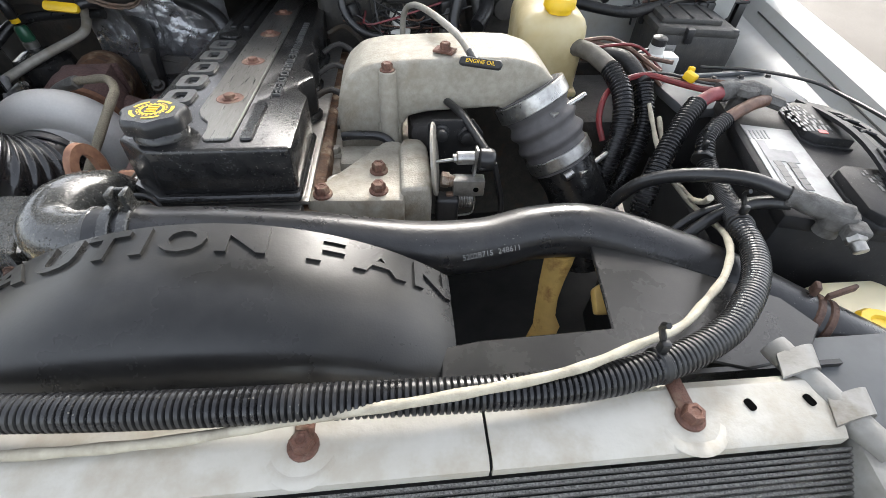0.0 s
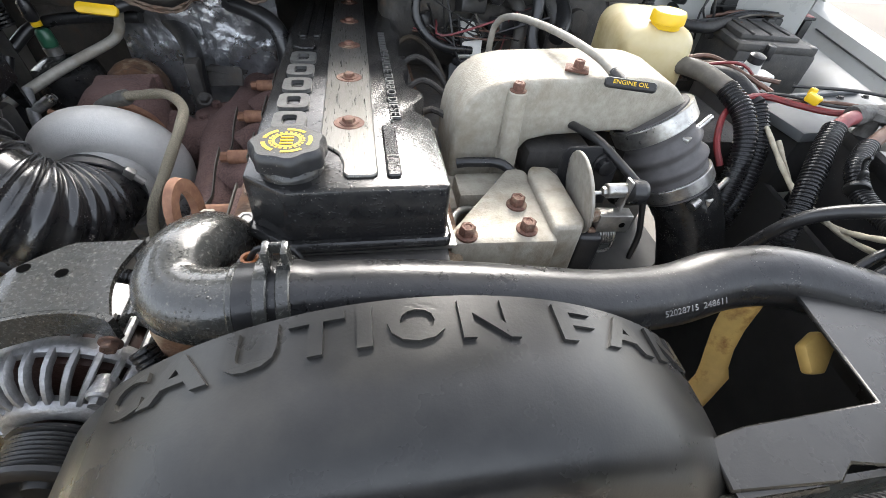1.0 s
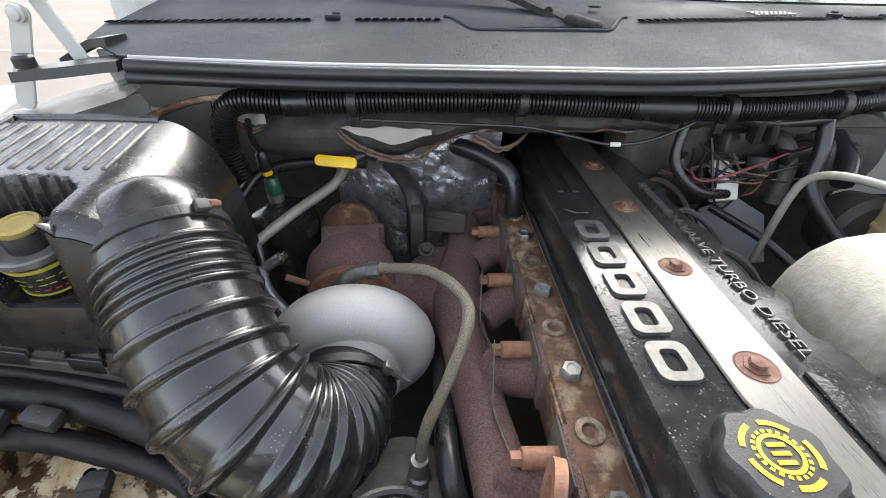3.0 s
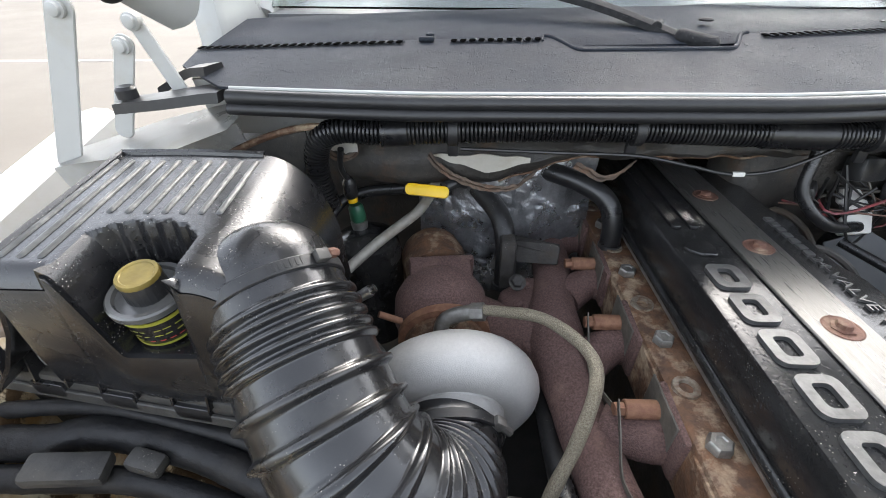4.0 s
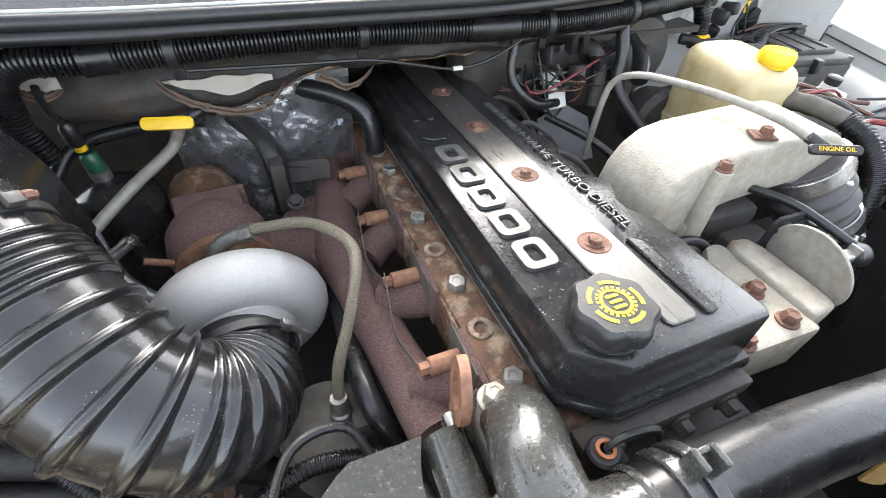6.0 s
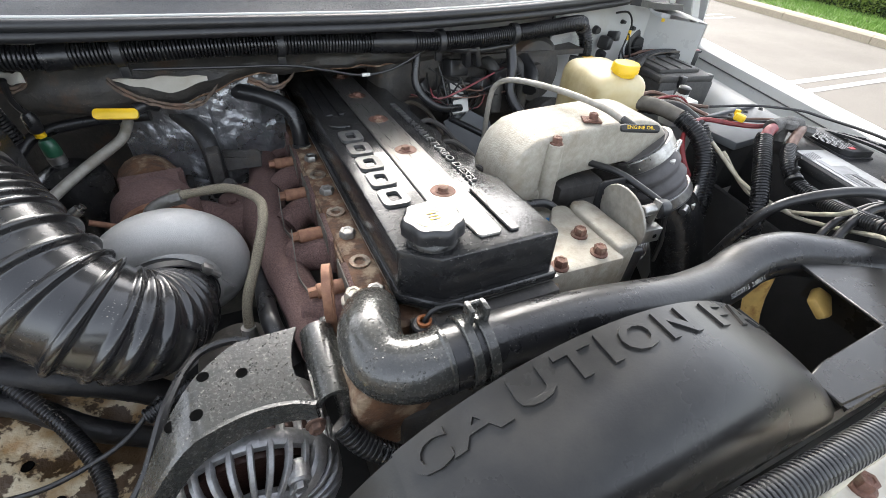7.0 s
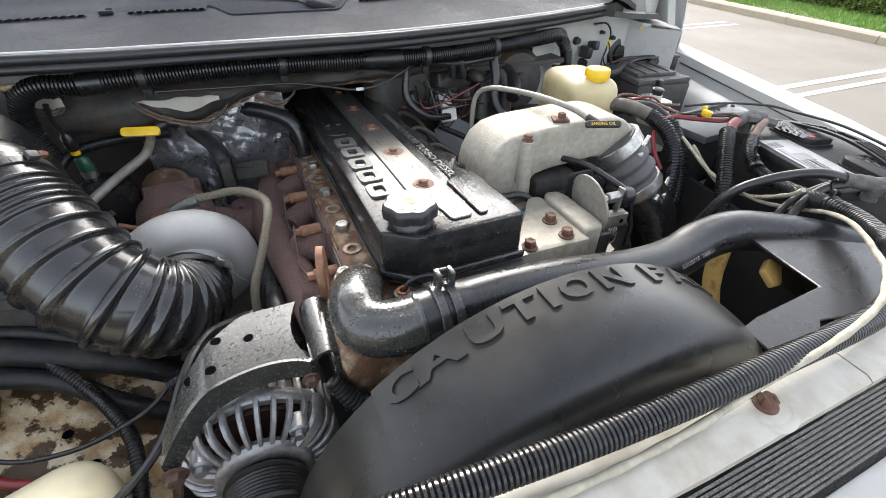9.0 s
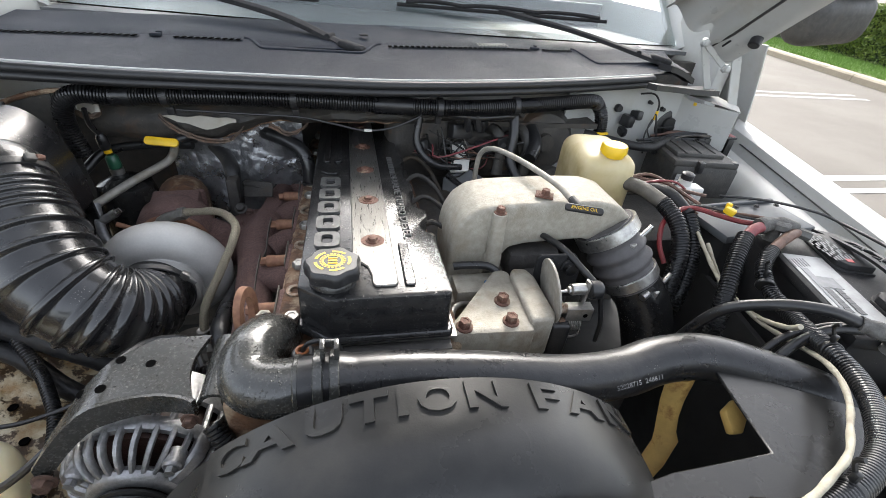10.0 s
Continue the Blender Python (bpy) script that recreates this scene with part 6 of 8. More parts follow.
for i in range(30):
    a = 2 * math.pi * i / 30
    wide = i % 10 == 3
    g = Geo()
    rr = [(0.048, 0.0785), (0.060, 0.0780), (0.068, 0.0755), (0.075, 0.070), (0.080, 0.063), (0.0835, 0.055), (0.085, 0.046)]
    tn = aq @ Vector((-math.sin(a), math.cos(a), 0))
    rows = []
    for s0, r0 in rr:
        w = (0.0085 if wide else 0.0030) * (0.55 + 0.45 * r0 / 0.0785)
        c = AC + aq @ Vector((r0 * math.cos(a), r0 * math.sin(a), s0))
        nn = aq @ Vector((math.cos(a) * (r0 - 0.03), math.sin(a) * (r0 - 0.03), (s0 - 0.04) * 1.2)).normalized()
        h_ = 0.0045 if wide else 0.0028
        rows.append([c - tn * w - nn * 0.004, c - tn * w + nn * h_ * 0.4, c - tn * w * 0.6 + nn * h_, c + tn * w * 0.6 + nn * h_, c + tn * w + nn * h_ * 0.4, c + tn * w - nn * 0.004])
    g.sheet(lambda k, m_: rows[int(k)][int(m_) % 6], list(range(7)), list(range(7)))
    part("spoke", g, M_ALT, case)
for i in range(28):
    a = 2 * math.pi * i / 28
    g = Geo()
    p0 = AC + aq @ Vector((0.0765 * math.cos(a), 0.0765 * math.sin(a), 0.012))
    p1 = AC + aq @ Vector((0.0775 * math.cos(a), 0.0775 * math.sin(a), 0.052))
    g.cyl(p0, p1, 0.004, n=8)
    part("rib", g, M_ALT, case)
g = Geo()
for k in range(4):
    g = Geo()
    a = radians(50 + 90 * k)
    p = AC + aq @ Vector((0.066 * math.cos(a), 0.066 * math.sin(a), 0.066))
    g.cyl(p, p + AX * 0.02, 0.010, bevel=0.002)
    g.cyl(p + AX * 0.02, p + AX * 0.026, 0.0055, n=6)
    part("through_bolt", g, M_ALT, alt)
g = Geo()
g.lathe(AC + AX * 0.094, AX, [(0, 0.030), (0.003, 0.040), (0.006, 0.041)] + [(0.008 + 0.0018 * k, 0.0392 if k % 2 else 0.0376) for k in range(15)] + [(0.036, 0.041), (0.040, 0.0405), (0.043, 0.037), (0.044, 0.030), (0.040, 0.026), (0.038, 0.016), (0.044, 0.014), (0.044, 0.001)], 48)
part("pulley", g, M_INK, alt, "black ribbed pulley")
# serpentine belt down to the crank
g = Geo()
for x in (-0.038, 0.038):
    g.sheet(lambda s, w: AC + AX * (0.102 + 0.03 * w) + V(x + 0.06 * s * (1 if x > 0 else 0.6), 0, -0.35 * s), [0, 0.5, 1], [0, 1], 0.004)
solo("drive_belt", g, M_RUBBER, "black ribbed drive belt below the alternator", "belt")
ab = thing("alternator_bracket", (-0.25, -0.11, 1.0), "black painted steel alternator bracket, wet, with painted drop glints", "bracket")
g = Geo()


def back_edge(u):
    return -0.077 - 0.080 * max(0, u - 0.38) ** 1.2 * 1.9


def front_edge(u):
    return -0.162 - 0.022 * u + 0.020 * math.sin(math.pi * u ** 0.8)


def brk(u, v):
    """Top plate: flat behind, rolled over at its outer front corner."""
    x = -0.187 - 0.145 * u - 0.011 * math.sin(math.pi * min(1.0, v)) * max(0.0, 1 - 2 * u)
    y0, y1 = back_edge(u), front_edge(u)
    y = y0 + (y1 - y0) * v
    z = 1.133 - 0.14 * max(0.0, u - 0.62) ** 1.5 * 1.6 - 0.003 * v
    return V(x, y, z)


g.sheet(brk, [i / 16 for i in range(17)], [i / 8 for i in range(9)], 0.005)
g.sheet(lambda u, v: brk(u, 1.0) + V(0, -0.004 - 0.002 * v, -(0.022 + 0.008 * u) * v), [i / 16 for i in range(17)], [0, 0.5, 1], 0.005)
plate = part("top_plate", g, M_BLACKPAINT, ab)
for hx, hy in ((-0.236, -0.112), (-0.276, -0.140), (-0.270, -0.105), (-0.297, -0.136)):
    g = Geo()
    u = (-0.187 - hx) / 0.145
    p = brk(u, (hy - back_edge(u)) / (front_edge(u) - back_edge(u)))
    g.lathe(p + V(0, 0, -0.0015), UP, [(0.0, 0.0050), (0.0018, 0.0050), (0.0020, 0.001)], 16)
    part("bolt_hole", g, M_HOLE, plate)
g = Geo()
g.sheet(lambda u, v: V(-0.169 + 0.017 * math.cos(radians(180 * u)), -0.077 - 0.084 * v, 1.116 + 0.017 * math.sin(radians(180 * u))), [i / 10 for i in range(11)], [0, 0.5, 1], 0.004)
g.box((-0.158, -0.11, 1.07), (0.012, 0.10, 0.10), bevel=0.003)
part("rolled_arm", g, M_BLACKPAINT, ab)
g = Geo()
g.hexbolt((-0.190, -0.172, 1.112), (0, -1, 0), 0.0065, 0.008)
part("bolt", g, M_DARKRUST, ab, "rusty bolt")
g = Geo()
g.hexbolt((-0.325, -0.190, 1.062), (0, -1, 0), 0.0085, 0.010)
part("bolt", g, M_DARKRUST, ab, "rusty bolt")
g = Geo()
g.box((-0.120, -0.155, 1.085), (0.075, 0.05, 0.10), bevel=0.008)
part("front_housing", g, M_RUST, engine, "rusty brown front housing below the elbow")
g = Geo()
conduit(g, [(-0.170, -0.175, 1.105), (-0.155, -0.19, 1.085), (-0.125, -0.205, 1.065), (-0.09, -0.215, 1.055)], 0.011, 0.0048)
solo("short_conduit", g, M_CONDUIT, "short black corrugated conduit at the alternator", "wire harness")

# ---- air cleaner, duct ----
box = thing("air_cleaner", (-0.60, 0.14, 0.95), "black plastic air cleaner box with ribbed lid", "air cleaner")
PX0, PX1, PY, PZ = -0.600, -0.506, 0.147, 1.188  # the gauge's pocket: sides, back and floor
LX0, LX1, LY0, LY1 = -0.646, -0.500, 0.083, 0.252


def soft(x):
    x = min(1.0, max(0.0, x))
    return x * x * (3 - 2 * x)


def lid_top(x, y):
    return 1.271 + 0.07 * (y - 0.09)


def lid_pt(x, y):
    """Lid: flat top, a rounded shoulder towards the duct, a rolled front edge and a pocket for the gauge."""
    z = lid_top(x, y)
    if x > LX1 - 0.004:
        k = min(1.0, (x - LX1 + 0.004) / 0.062)
        z -= 0.105 * (1 - math.sqrt(max(0.0, 1 - k * k * 0.985)))
    back = PY - 0.022 * abs((x - (PX0 + PX1) / 2) / 0.047) ** 3 + 0.0012 * math.cos(x * 420)
    e = min((x - PX0) / 0.026, (PX1 - x) / 0.009, (back - y) / 0.009)
    if e > 0:
        z -= (z - PZ) * soft(e)
    elif y < LY0 + 0.012:
        z -= 0.012 * ((LY0 + 0.012 - y) / 0.012) ** 2
    return V(x, y, z)


def flange_y(x):
    return 0.087 + 0.14 * (-0.50 - x)


g = Geo()
xs_ = [LX0 + 0.0018 * i for i in range(113)] + [-0.4425]
ys_ = [LY0 + (LY1 - LY0) * i / 116 for i in range(117)]
g.sheet(lid_pt, xs_, ys_, -0.003)
# front, back, outer and inner walls down to the flange
g.sheet(lambda x, v: lid_pt(x, LY0).lerp(V(x - 0.03 * v * (x < -0.52), flange_y(x) - 0.004, 1.128), v) + V(0, -0.006 * math.sin(v * 3.14), 0), xs_, [0, 0.06, 0.2, 0.5, 0.85, 1.0], 0.003)
g.sheet(lambda x, v: lid_pt(x, LY1) + V(0, 0.008 * v, -0.15 * v), xs_, [0, 0.5, 1.0], 0.003)
g.sheet(lambda y, v: lid_pt(LX0, y).lerp(V(LX0 - 0.03 - 0.05 * v, y + 0.03 * (0.17 - y) * v, 1.128), v), ys_, [0, 0.1, 0.4, 0.7, 1.0], 0.003)
g.sheet(lambda y, v: lid_pt(-0.4425, y) + V(0.003 * v, 0, -0.06 * v), ys_, [0, 0.5, 1.0], 0.003)
lidp = part("lid", g, M_LID, box, "glossy black ribbed lid", sharp=30)
for i in range(10):
    x = -0.5045 - 0.0152 * i
    y0 = LY0 + 0.014
    if PX0 - 0.004 < x < PX1 + 0.002:
        y0 = PY + 0.006
    g = Geo()
    p0, p1 = V(x, y0, lid_top(x, y0)), V(x, 0.240, lid_top(x, 0.240))
    d = p1 - p0
    g.box((0, 0, 0), (d.length, 0.0062, 0.010), basis((p0 + p1) / 2, d, (1, 0, 0)), 0.0028, 3)
    part("rib", g, M_RIB, lidp)
g = Geo()
rim = [(LX0, LY0 + 0.01), (LX0, 0.17), (LX0 + 0.001, LY1 - 0.004), (LX0 + 0.006, LY1 + 0.001), (-0.57, LY1 + 0.003), (LX1 - 0.002, LY1)]
g.tube([(x, y, lid_top(x, y) + 0.003) for x, y in rim], 0.0042, 8, 0.012)
part("rim", g, M_LID, lidp)
# lower tray with its flange, stiffening fins and clips
FA, FB = V(-0.475, flange_y(-0.475), 1.120), V(-0.80, flange_y(-0.80), 1.120)
fd = (FB - FA).normalized()
fn = V(-fd.y, fd.x, 0)
if fn.y > 0:
    fn = -fn
g = Geo()
mid = (FA + FB) / 2
g.box((0, 0, 0), ((FB - FA).length, 0.012, 0.020), basis(mid + fn * 0.004, fd, UP.cross(fd)), 0.003)
g.box((0, 0, 0), ((FB - FA).length, 0.004, 0.014), basis(mid + fn * 0.012 + V(0, 0, -0.012), fd, UP.cross(fd)), 0.001, 1)
g.box((0, 0, 0), ((FB - FA).length, 0.16, 0.13), basis(mid - fn * 0.085 + V(0, 0, -0.075), fd, UP.cross(fd)), 0.012)
tray = part("tray", g, M_DUSTY, box, "dusty black lower tray")
for i in range(9):
    g = Geo()
    p = FA + fd * (0.012 + 0.036 * i) + fn * 0.006 + V(0, 0, 0.018)
    g.prism([(0.0, -0.014), (0.009, -0.014), (0.001, 0.024), (-0.005, 0.026), (-0.005, -0.014)], basis(p, fn, UP), 0.0022)
    part("fin", g, M_LID, tray)
for i in (1.6, 3.7, 5.8):
    g = Geo()
    p = FA + fd * (0.012 + 0.036 * i) + fn * 0.014 + V(0, 0, -0.006)
    m = basis(p, fd, UP)
    g.prism(rrect(0.036, 0.018, 0.003), m, 0.006, 0.001, 1)
    g.prism(rrect(0.026, 0.008, 0.002), m @ Matrix.Translation((0, 0.001, 0.0055)), 0.003, 0.001, 1)
    part("clip", g, M_PLASTIC, tray)
# outlet neck
DP = [V(-0.466, 0.132, 1.226), V(-0.441, 0.097, 1.198), V(-0.413, 0.057, 1.166), V(-0.388, 0.028, 1.139), V(-0.361, 0.016, 1.115), V(-0.338, 0.019, 1.093), V(-0.324, 0.040, 1.074), V(-0.319, 0.07, 1.060), V(-0.317, 0.104, 1.058)]
DO = DP[0]
P = spline(DP, 0.0012)
DD = (P[6][0] - P[0][0]).normalized()
T_ = P[-1][1]
g = Geo()
N = spline([DO - DD * 0.058 + V(0, 0, -0.012), DO - DD * 0.036 + V(0, 0, -0.006), DO - DD * 0.012, DO + DD * 0.010], 0.002)
g.loft(N, [0.008 + 0.0470 * math.sin(min(1.0, s / N[-1][1] / 0.80) * 1.5708) for _, s in N], 40)
part("outlet_neck", g, M_LID, box)
# filter gauge
fg = thing("filter_gauge", (-0.552, 0.112, 1.19), "round filter gauge with dull gold cap and yellow label", "gauge")
fo = V(-0.554, 0.114, 1.194)
fa = V(0.02, -0.14, 1).normalized()
fq = fa.to_track_quat("Z", "Y")
g = Geo()
g.lathe(fo, fa, [(0, 0.0225), (0.004, 0.0245), (0.036, 0.0270), (0.038, 0.0262)], 36)
cup = part("cup", g, M_COVER, fg, "black printed cup")
for z0, z1 in ((0.003, 0.005), (0.030, 0.0335)):
    g = Geo()
    g.lathe(fo, fa, [(z0, 0.0243 + 0.08 * z0), (z0, 0.0250 + 0.08 * z0), (z1, 0.0250 + 0.08 * z1), (z1, 0.0243 + 0.08 * z1)], 36, cap=False)
    part("yellow_ring", g, M_LIME, cup, "yellow-green printed ring")
rr = random.Random(8)
for row in range(3):
    for k in range(7):
        a0 = radians(205 + 18 * k + rr.uniform(-3, 3))
        w = radians(rr.uniform(7, 14))
        z = 0.0085 + 0.0066 * row
        g = Geo()
        vs = [fo + fq @ Vector(((0.0246 + 0.08 * zz) * math.cos(a), (0.0246 + 0.08 * zz) * math.sin(a), zz)) for a in (a0, a0 + w) for zz in (z, z + 0.0013)]
        g.poly(vs, [(0, 1, 3, 2)])
        part("print_bar", g, M_REDINK if row == 0 and k > 2 else M_LIME, cup)
g = Geo()
g.lathe(fo, fa, [(0.0365, 0.0285), (0.038, 0.0305), (0.043, 0.0305), (0.0445, 0.0290), (0.044, 0.0255), (0.041, 0.0240), (0.041, 0.012)], 40)
part("clear_ring", g, M_RINGGREY, fg, "pale grey ring")
g = Geo()
g.lathe(fo, fa, [(0.040, 0.0160), (0.0575, 0.0152), (0.059, 0.0145)], 48, lambda a, s: 1 + 0.02 * math.cos(24 * a))
part("neck", g, M_PLASTIC, fg)
g = Geo()
g.lathe(fo, fa, [(0.0575, 0.0150), (0.058, 0.0158), (0.0605, 0.0158), (0.0620, 0.0150), (0.0620, 0.0125), (0.0612, 0.0118), (0.0612, 0.001)], 48, lambda a, s: 1 + 0.014 * math.cos(24 * a))
part("cap", g, M_BRASS, fg, "dull gold ribbed cap")
# flexible intake duct
duct = thing("intake_duct", (-0.42, 0.02, 0.95), "glossy black corrugated rubber intake duct", "duct")
RIDGES = [0.034 + 0.0100 * k for k in range(5)] + [0.099, 0.126, 0.153, 0.180] + [0.202 + 0.0118 * k for k in range(8)]


def duct_r(s):
    t = s / T_
    base = 0.0555 + 0.0025 * soft(t / 0.3) - 0.0065 * soft((t - 0.55) / 0.4)
    r = base
    for c in RIDGES:
        w = 0.0029 if c < 0.085 or c > 0.19 else 0.0037
        h = 0.0046 if c < 0.085 else 0.0062 if c < 0.19 else 0.0044
        if c < T_ - 0.016:
            r = max(r, base + h * math.exp(-((s - c) / w) ** 4))
    return r


g = Geo()
g.loft(P, [duct_r(s) for _, s in P], 56)
part("bellows", g, M_DUCT, duct, sharp=70)
g = Geo()
g.lathe(DO + DD * 0.006, DD, [(0, 0.0545), (0.0002, 0.0572), (0.0010, 0.0580), (0.0100, 0.0580), (0.0108, 0.0572), (0.0110, 0.0545)], 56, cap=False)
band = part("clamp_band", g, M_PLASTIC, duct, "dark hose clamp")
up_ = (V(0.30, 0.25, 0.95) - DD * V(0.30, 0.25, 0.95).dot(DD)).normalized()
tg = DD.cross(up_).normalized()
if tg.x < 0:
    tg = -tg
cp = DO + DD * 0.011 + up_ * 0.0612 + tg * 0.010
g = Geo()
m = basis(cp, tg, DD)
g.box((0, 0, 0), (0.012, 0.010, 0.007), m, 0.0015)
part("screw_housing", g, M_DUSTY, band, "steel screw housing")
g = Geo()
g.cyl(cp + tg * 0.005 + up_ * 0.001, cp + tg * 0.013 + up_ * 0.001, 0.0042, n=6, bevel=0.0008)
g.lathe(cp + tg * 0.013 + up_ * 0.001, tg, [(0, 0.003), (0.0015, 0.003)], 12)
part("clamp_screw", g, M_RUSTBOLT, band, "rusty clamp screw")
for k in range(7):
    a = 0.10 + 0.075 * k
    rad = (up_ * math.cos(a) - tg * math.sin(a))
    g = Geo()
    g.box((0, 0, 0), (0.0016, 0.006, 0.0006), basis(DO + DD * 0.011 + rad * 0.0581, rad.cross(DD), DD))
    part("band_slot", g, M_INK, band)
g = Geo()
e0 = DP[-1]
g.lathe(e0 + V(0, -0.014, 0), TA, [(0, 0.0530), (0.001, 0.0548), (0.010, 0.0548), (0.011, 0.0530)], 40, cap=False)
ic = part("inner_clamp", g, M_PLASTIC, duct, "dark hose clamp")
g = Geo()
g.box(e0 + V(0.046, -0.008, 0.030), (0.013, 0.010, 0.013), pose(0, 0, 0, 0, 40, 0), 0.002)
g.cyl(e0 + V(0.046, -0.008, 0.030), e0 + V(0.058, -0.008, 0.016), 0.0045, n=8)
part("clamp_screw", g, M_STEEL, ic)

# ---- bulkhead harness and hoses ----
bh = thing("bulkhead_harness", (0.0, 0.30, 1.2), "black corrugated harness clipped along the bulkhead", "wire harness")
HP = [(-0.478, 0.345, 1.17), (-0.486, 0.345, 1.22), (-0.476, 0.340, 1.262), (-0.448, 0.335, 1.279)] + [(x, 0.334 + 0.02 * max(0, x) + 0.26 * max(0, x - 0.12) ** 1.6, 1.280 - 0.004 * math.sin(x * 9)) for x in (-0.40, -0.30, -0.20, -0.10, 0.0, 0.10, 0.2, 0.3, 0.4, 0.48)] + [(0.518, 0.425, 1.268), (0.532, 0.418, 1.24), (0.535, 0.41, 1.19)]
g = Geo()
P = spline(HP, 0.00115)


def hr(p, s):
    if 0.02 < p.x < 0.09 or -0.40 < p.x < -0.37 and p.z > 1.27:
        return 0.0165 + 0.0008 * noise.noise((s * 120, 0, 0))
    return 0.0150 * (1.0 if 0.2 < (s / 0.0046) % 1 < 0.75 else 0.86)


g.loft(P, [hr(p, s) for p, s in P], 14)
part("conduit", g, M_CONDUIT, bh)
for x in (-0.320, -0.117, 0.143, 0.30):
    p = min(P, key=lambda q: abs(q[0].x - x) + (0 if q[0].z > 1.265 else 1))[0]
    g = Geo()
    g.lathe(p - V(0.006, 0, 0), (1, 0, 0), [(0, 0.0168), (0.001, 0.0182), (0.011, 0.0182), (0.012, 0.0168)], 24)
    g.box(p + V(0, 0.004, -0.022), (0.012, 0.008, 0.022), bevel=0.002)
    part("clip", g, M_PLASTIC, bh, "black plastic clip")
g = Geo()
g.tube([(-0.31, 0.335, 1.258), (-0.2, 0.333, 1.255), (-0.11, 0.333, 1.252), (-0.05, 0.330, 1.242), (0.0, 0.330, 1.232), (0.05, 0.332, 1.236), (0.10, 0.338, 1.255), (0.12, 0.342, 1.268)], 0.0022, 8, 0.01)
part("loose_wire", g, M_INK, bh)
g = Geo()
g.box((0.009, 0.330, 1.232), (0.014, 0.005, 0.005), bevel=0.001)
part("wire_tag", g, M_WHITEPL, bh, "small white wire tag")

hoses = [
    ("heater_hose", [(-0.225, 0.44, 1.20), (-0.19, 0.418, 1.192), (-0.15, 0.395, 1.186), (-0.118, 0.375, 1.172), (-0.106, 0.362, 1.145), (-0.105, 0.355, 1.11)], 0.0135, "black heater hose beside the valve cover"),
    ("heater_hose", [(-0.34, 0.45, 1.165), (-0.30, 0.432, 1.165), (-0.270, 0.405, 1.152), (-0.252, 0.375, 1.135), (-0.246, 0.35, 1.105), (-0.246, 0.34, 1.05)], 0.0145, "black heater hose by the foil shield"),
]
for nm, pts, r, lb in hoses:
    h = thing(nm, pts[-1], lb, "hose")
    g = Geo()
    g.tube(pts, r, 16, 0.006)
    part("hose_wall", g, M_RUBBER, h)
    g = Geo()
    p, q = V(*pts[-1]), V(*pts[-2])
    d = (p - q).normalized()
    g.lathe(p - d * 0.004, d, [(0, r * 1.02), (0.001, r * 1.14), (0.008, r * 1.14), (0.009, r * 1.02)], 20)
    part("spring_clamp", g, M_PLASTIC, h)
    if r < 0.014:
        g = Geo()
        g.lathe(p + d * 0.006, d, [(0, r * 0.9), (0.008, r * 0.9)], 20)
        part("orange_ring", g, M_ORANGE, h, "orange sealing ring")
        g = Geo()
        g.cyl(p + d * 0.01, p + d * 0.04, r * 0.75)
        part("stub", g, M_STEEL, h)
# foil-wrapped heater box and dipsticks
g = Geo()
g.sheet(lambda u, v: V(-0.37 + 0.25 * u, 0.435 - 0.03 * math.sin(u * 3.14) + 0.006 * noise.noise((u * 7, v * 6, 1)) + 0.0035 * noise.noise((u * 22, v * 20, 4)) + 0.002 * noise.noise((u * 50, v * 46, 9)), 1.215 - 0.23 * v + 0.01 * noise.noise((u * 8, v * 8, 5))), [i / 60 for i in range(61)], [i / 50 for i in range(51)], 0.003)
fs = thing("foil_shield", (-0.25, 0.43, 0.99), "crumpled silver foil heat shield on the bulkhead", "heat shield")
part("foil_sheet", g, M_FOIL, fs)
for x in (-0.34, -0.15):
    g = Geo()
    g.hexbolt((x, 0.427, 1.19), (0, -1, 0), 0.007, 0.006)
    part("fastener", g, M_DARK, fs)
g = Geo()
g.box((-0.352, 0.44, 1.10), (0.02, 0.02, 0.22), bevel=0.004)
solo("white_bracket", g, M_WHITE, "white painted strip beside the foil shield", "bracket")
g = Geo()
g.prism([(-0.035, -0.016), (0.034, -0.012), (0.036, 0.012), (0.030, 0.017), (-0.035, 0.016)], basis((-0.207, 0.352, 1.098), (1, -0.35, 0.12), (0, 0.4, 0.9)), 0.004, 0.001, 1)
g.box((-0.205, 0.362, 1.105), (0.066, 0.024, 0.003), pose(0, 0, 0, 0, 0, -20), 0.001)
g.box((-0.245, 0.34, 1.09), (0.02, 0.03, 0.08), bevel=0.004)
g.hexbolt((-0.232, 0.309, 1.080), (0, -0.5, 0.8), 0.0085, 0.010)
solo("hose_bracket", g, M_DARK, "black sheet bracket on the exhaust manifold", "bracket")
td = thing("transmission_dipstick", (-0.36, 0.36, 1.1), "yellow dipstick handle on a dull steel tube", "dipstick")
g = Geo()
g.tube([(-0.490, 0.265, 1.085), (-0.465, 0.295, 1.098), (-0.42, 0.345, 1.118), (-0.375, 0.388, 1.135), (-0.362, 0.400, 1.145), (-0.350, 0.398, 1.168), (-0.345, 0.39, 1.185)], 0.0075, 12, 0.008)
part("tube_shaft", g, M_TUBE, td)
g = Geo()
g.prism(rrect(0.056, 0.015, 0.006), basis((-0.352, 0.352, 1.193), (0.98, -0.10, -0.05), (0.1, 0.6, 0.8)), 0.007, 0.002, 2)
part("handle", g, M_YELLOW, td, "yellow plastic pull")
g = Geo()
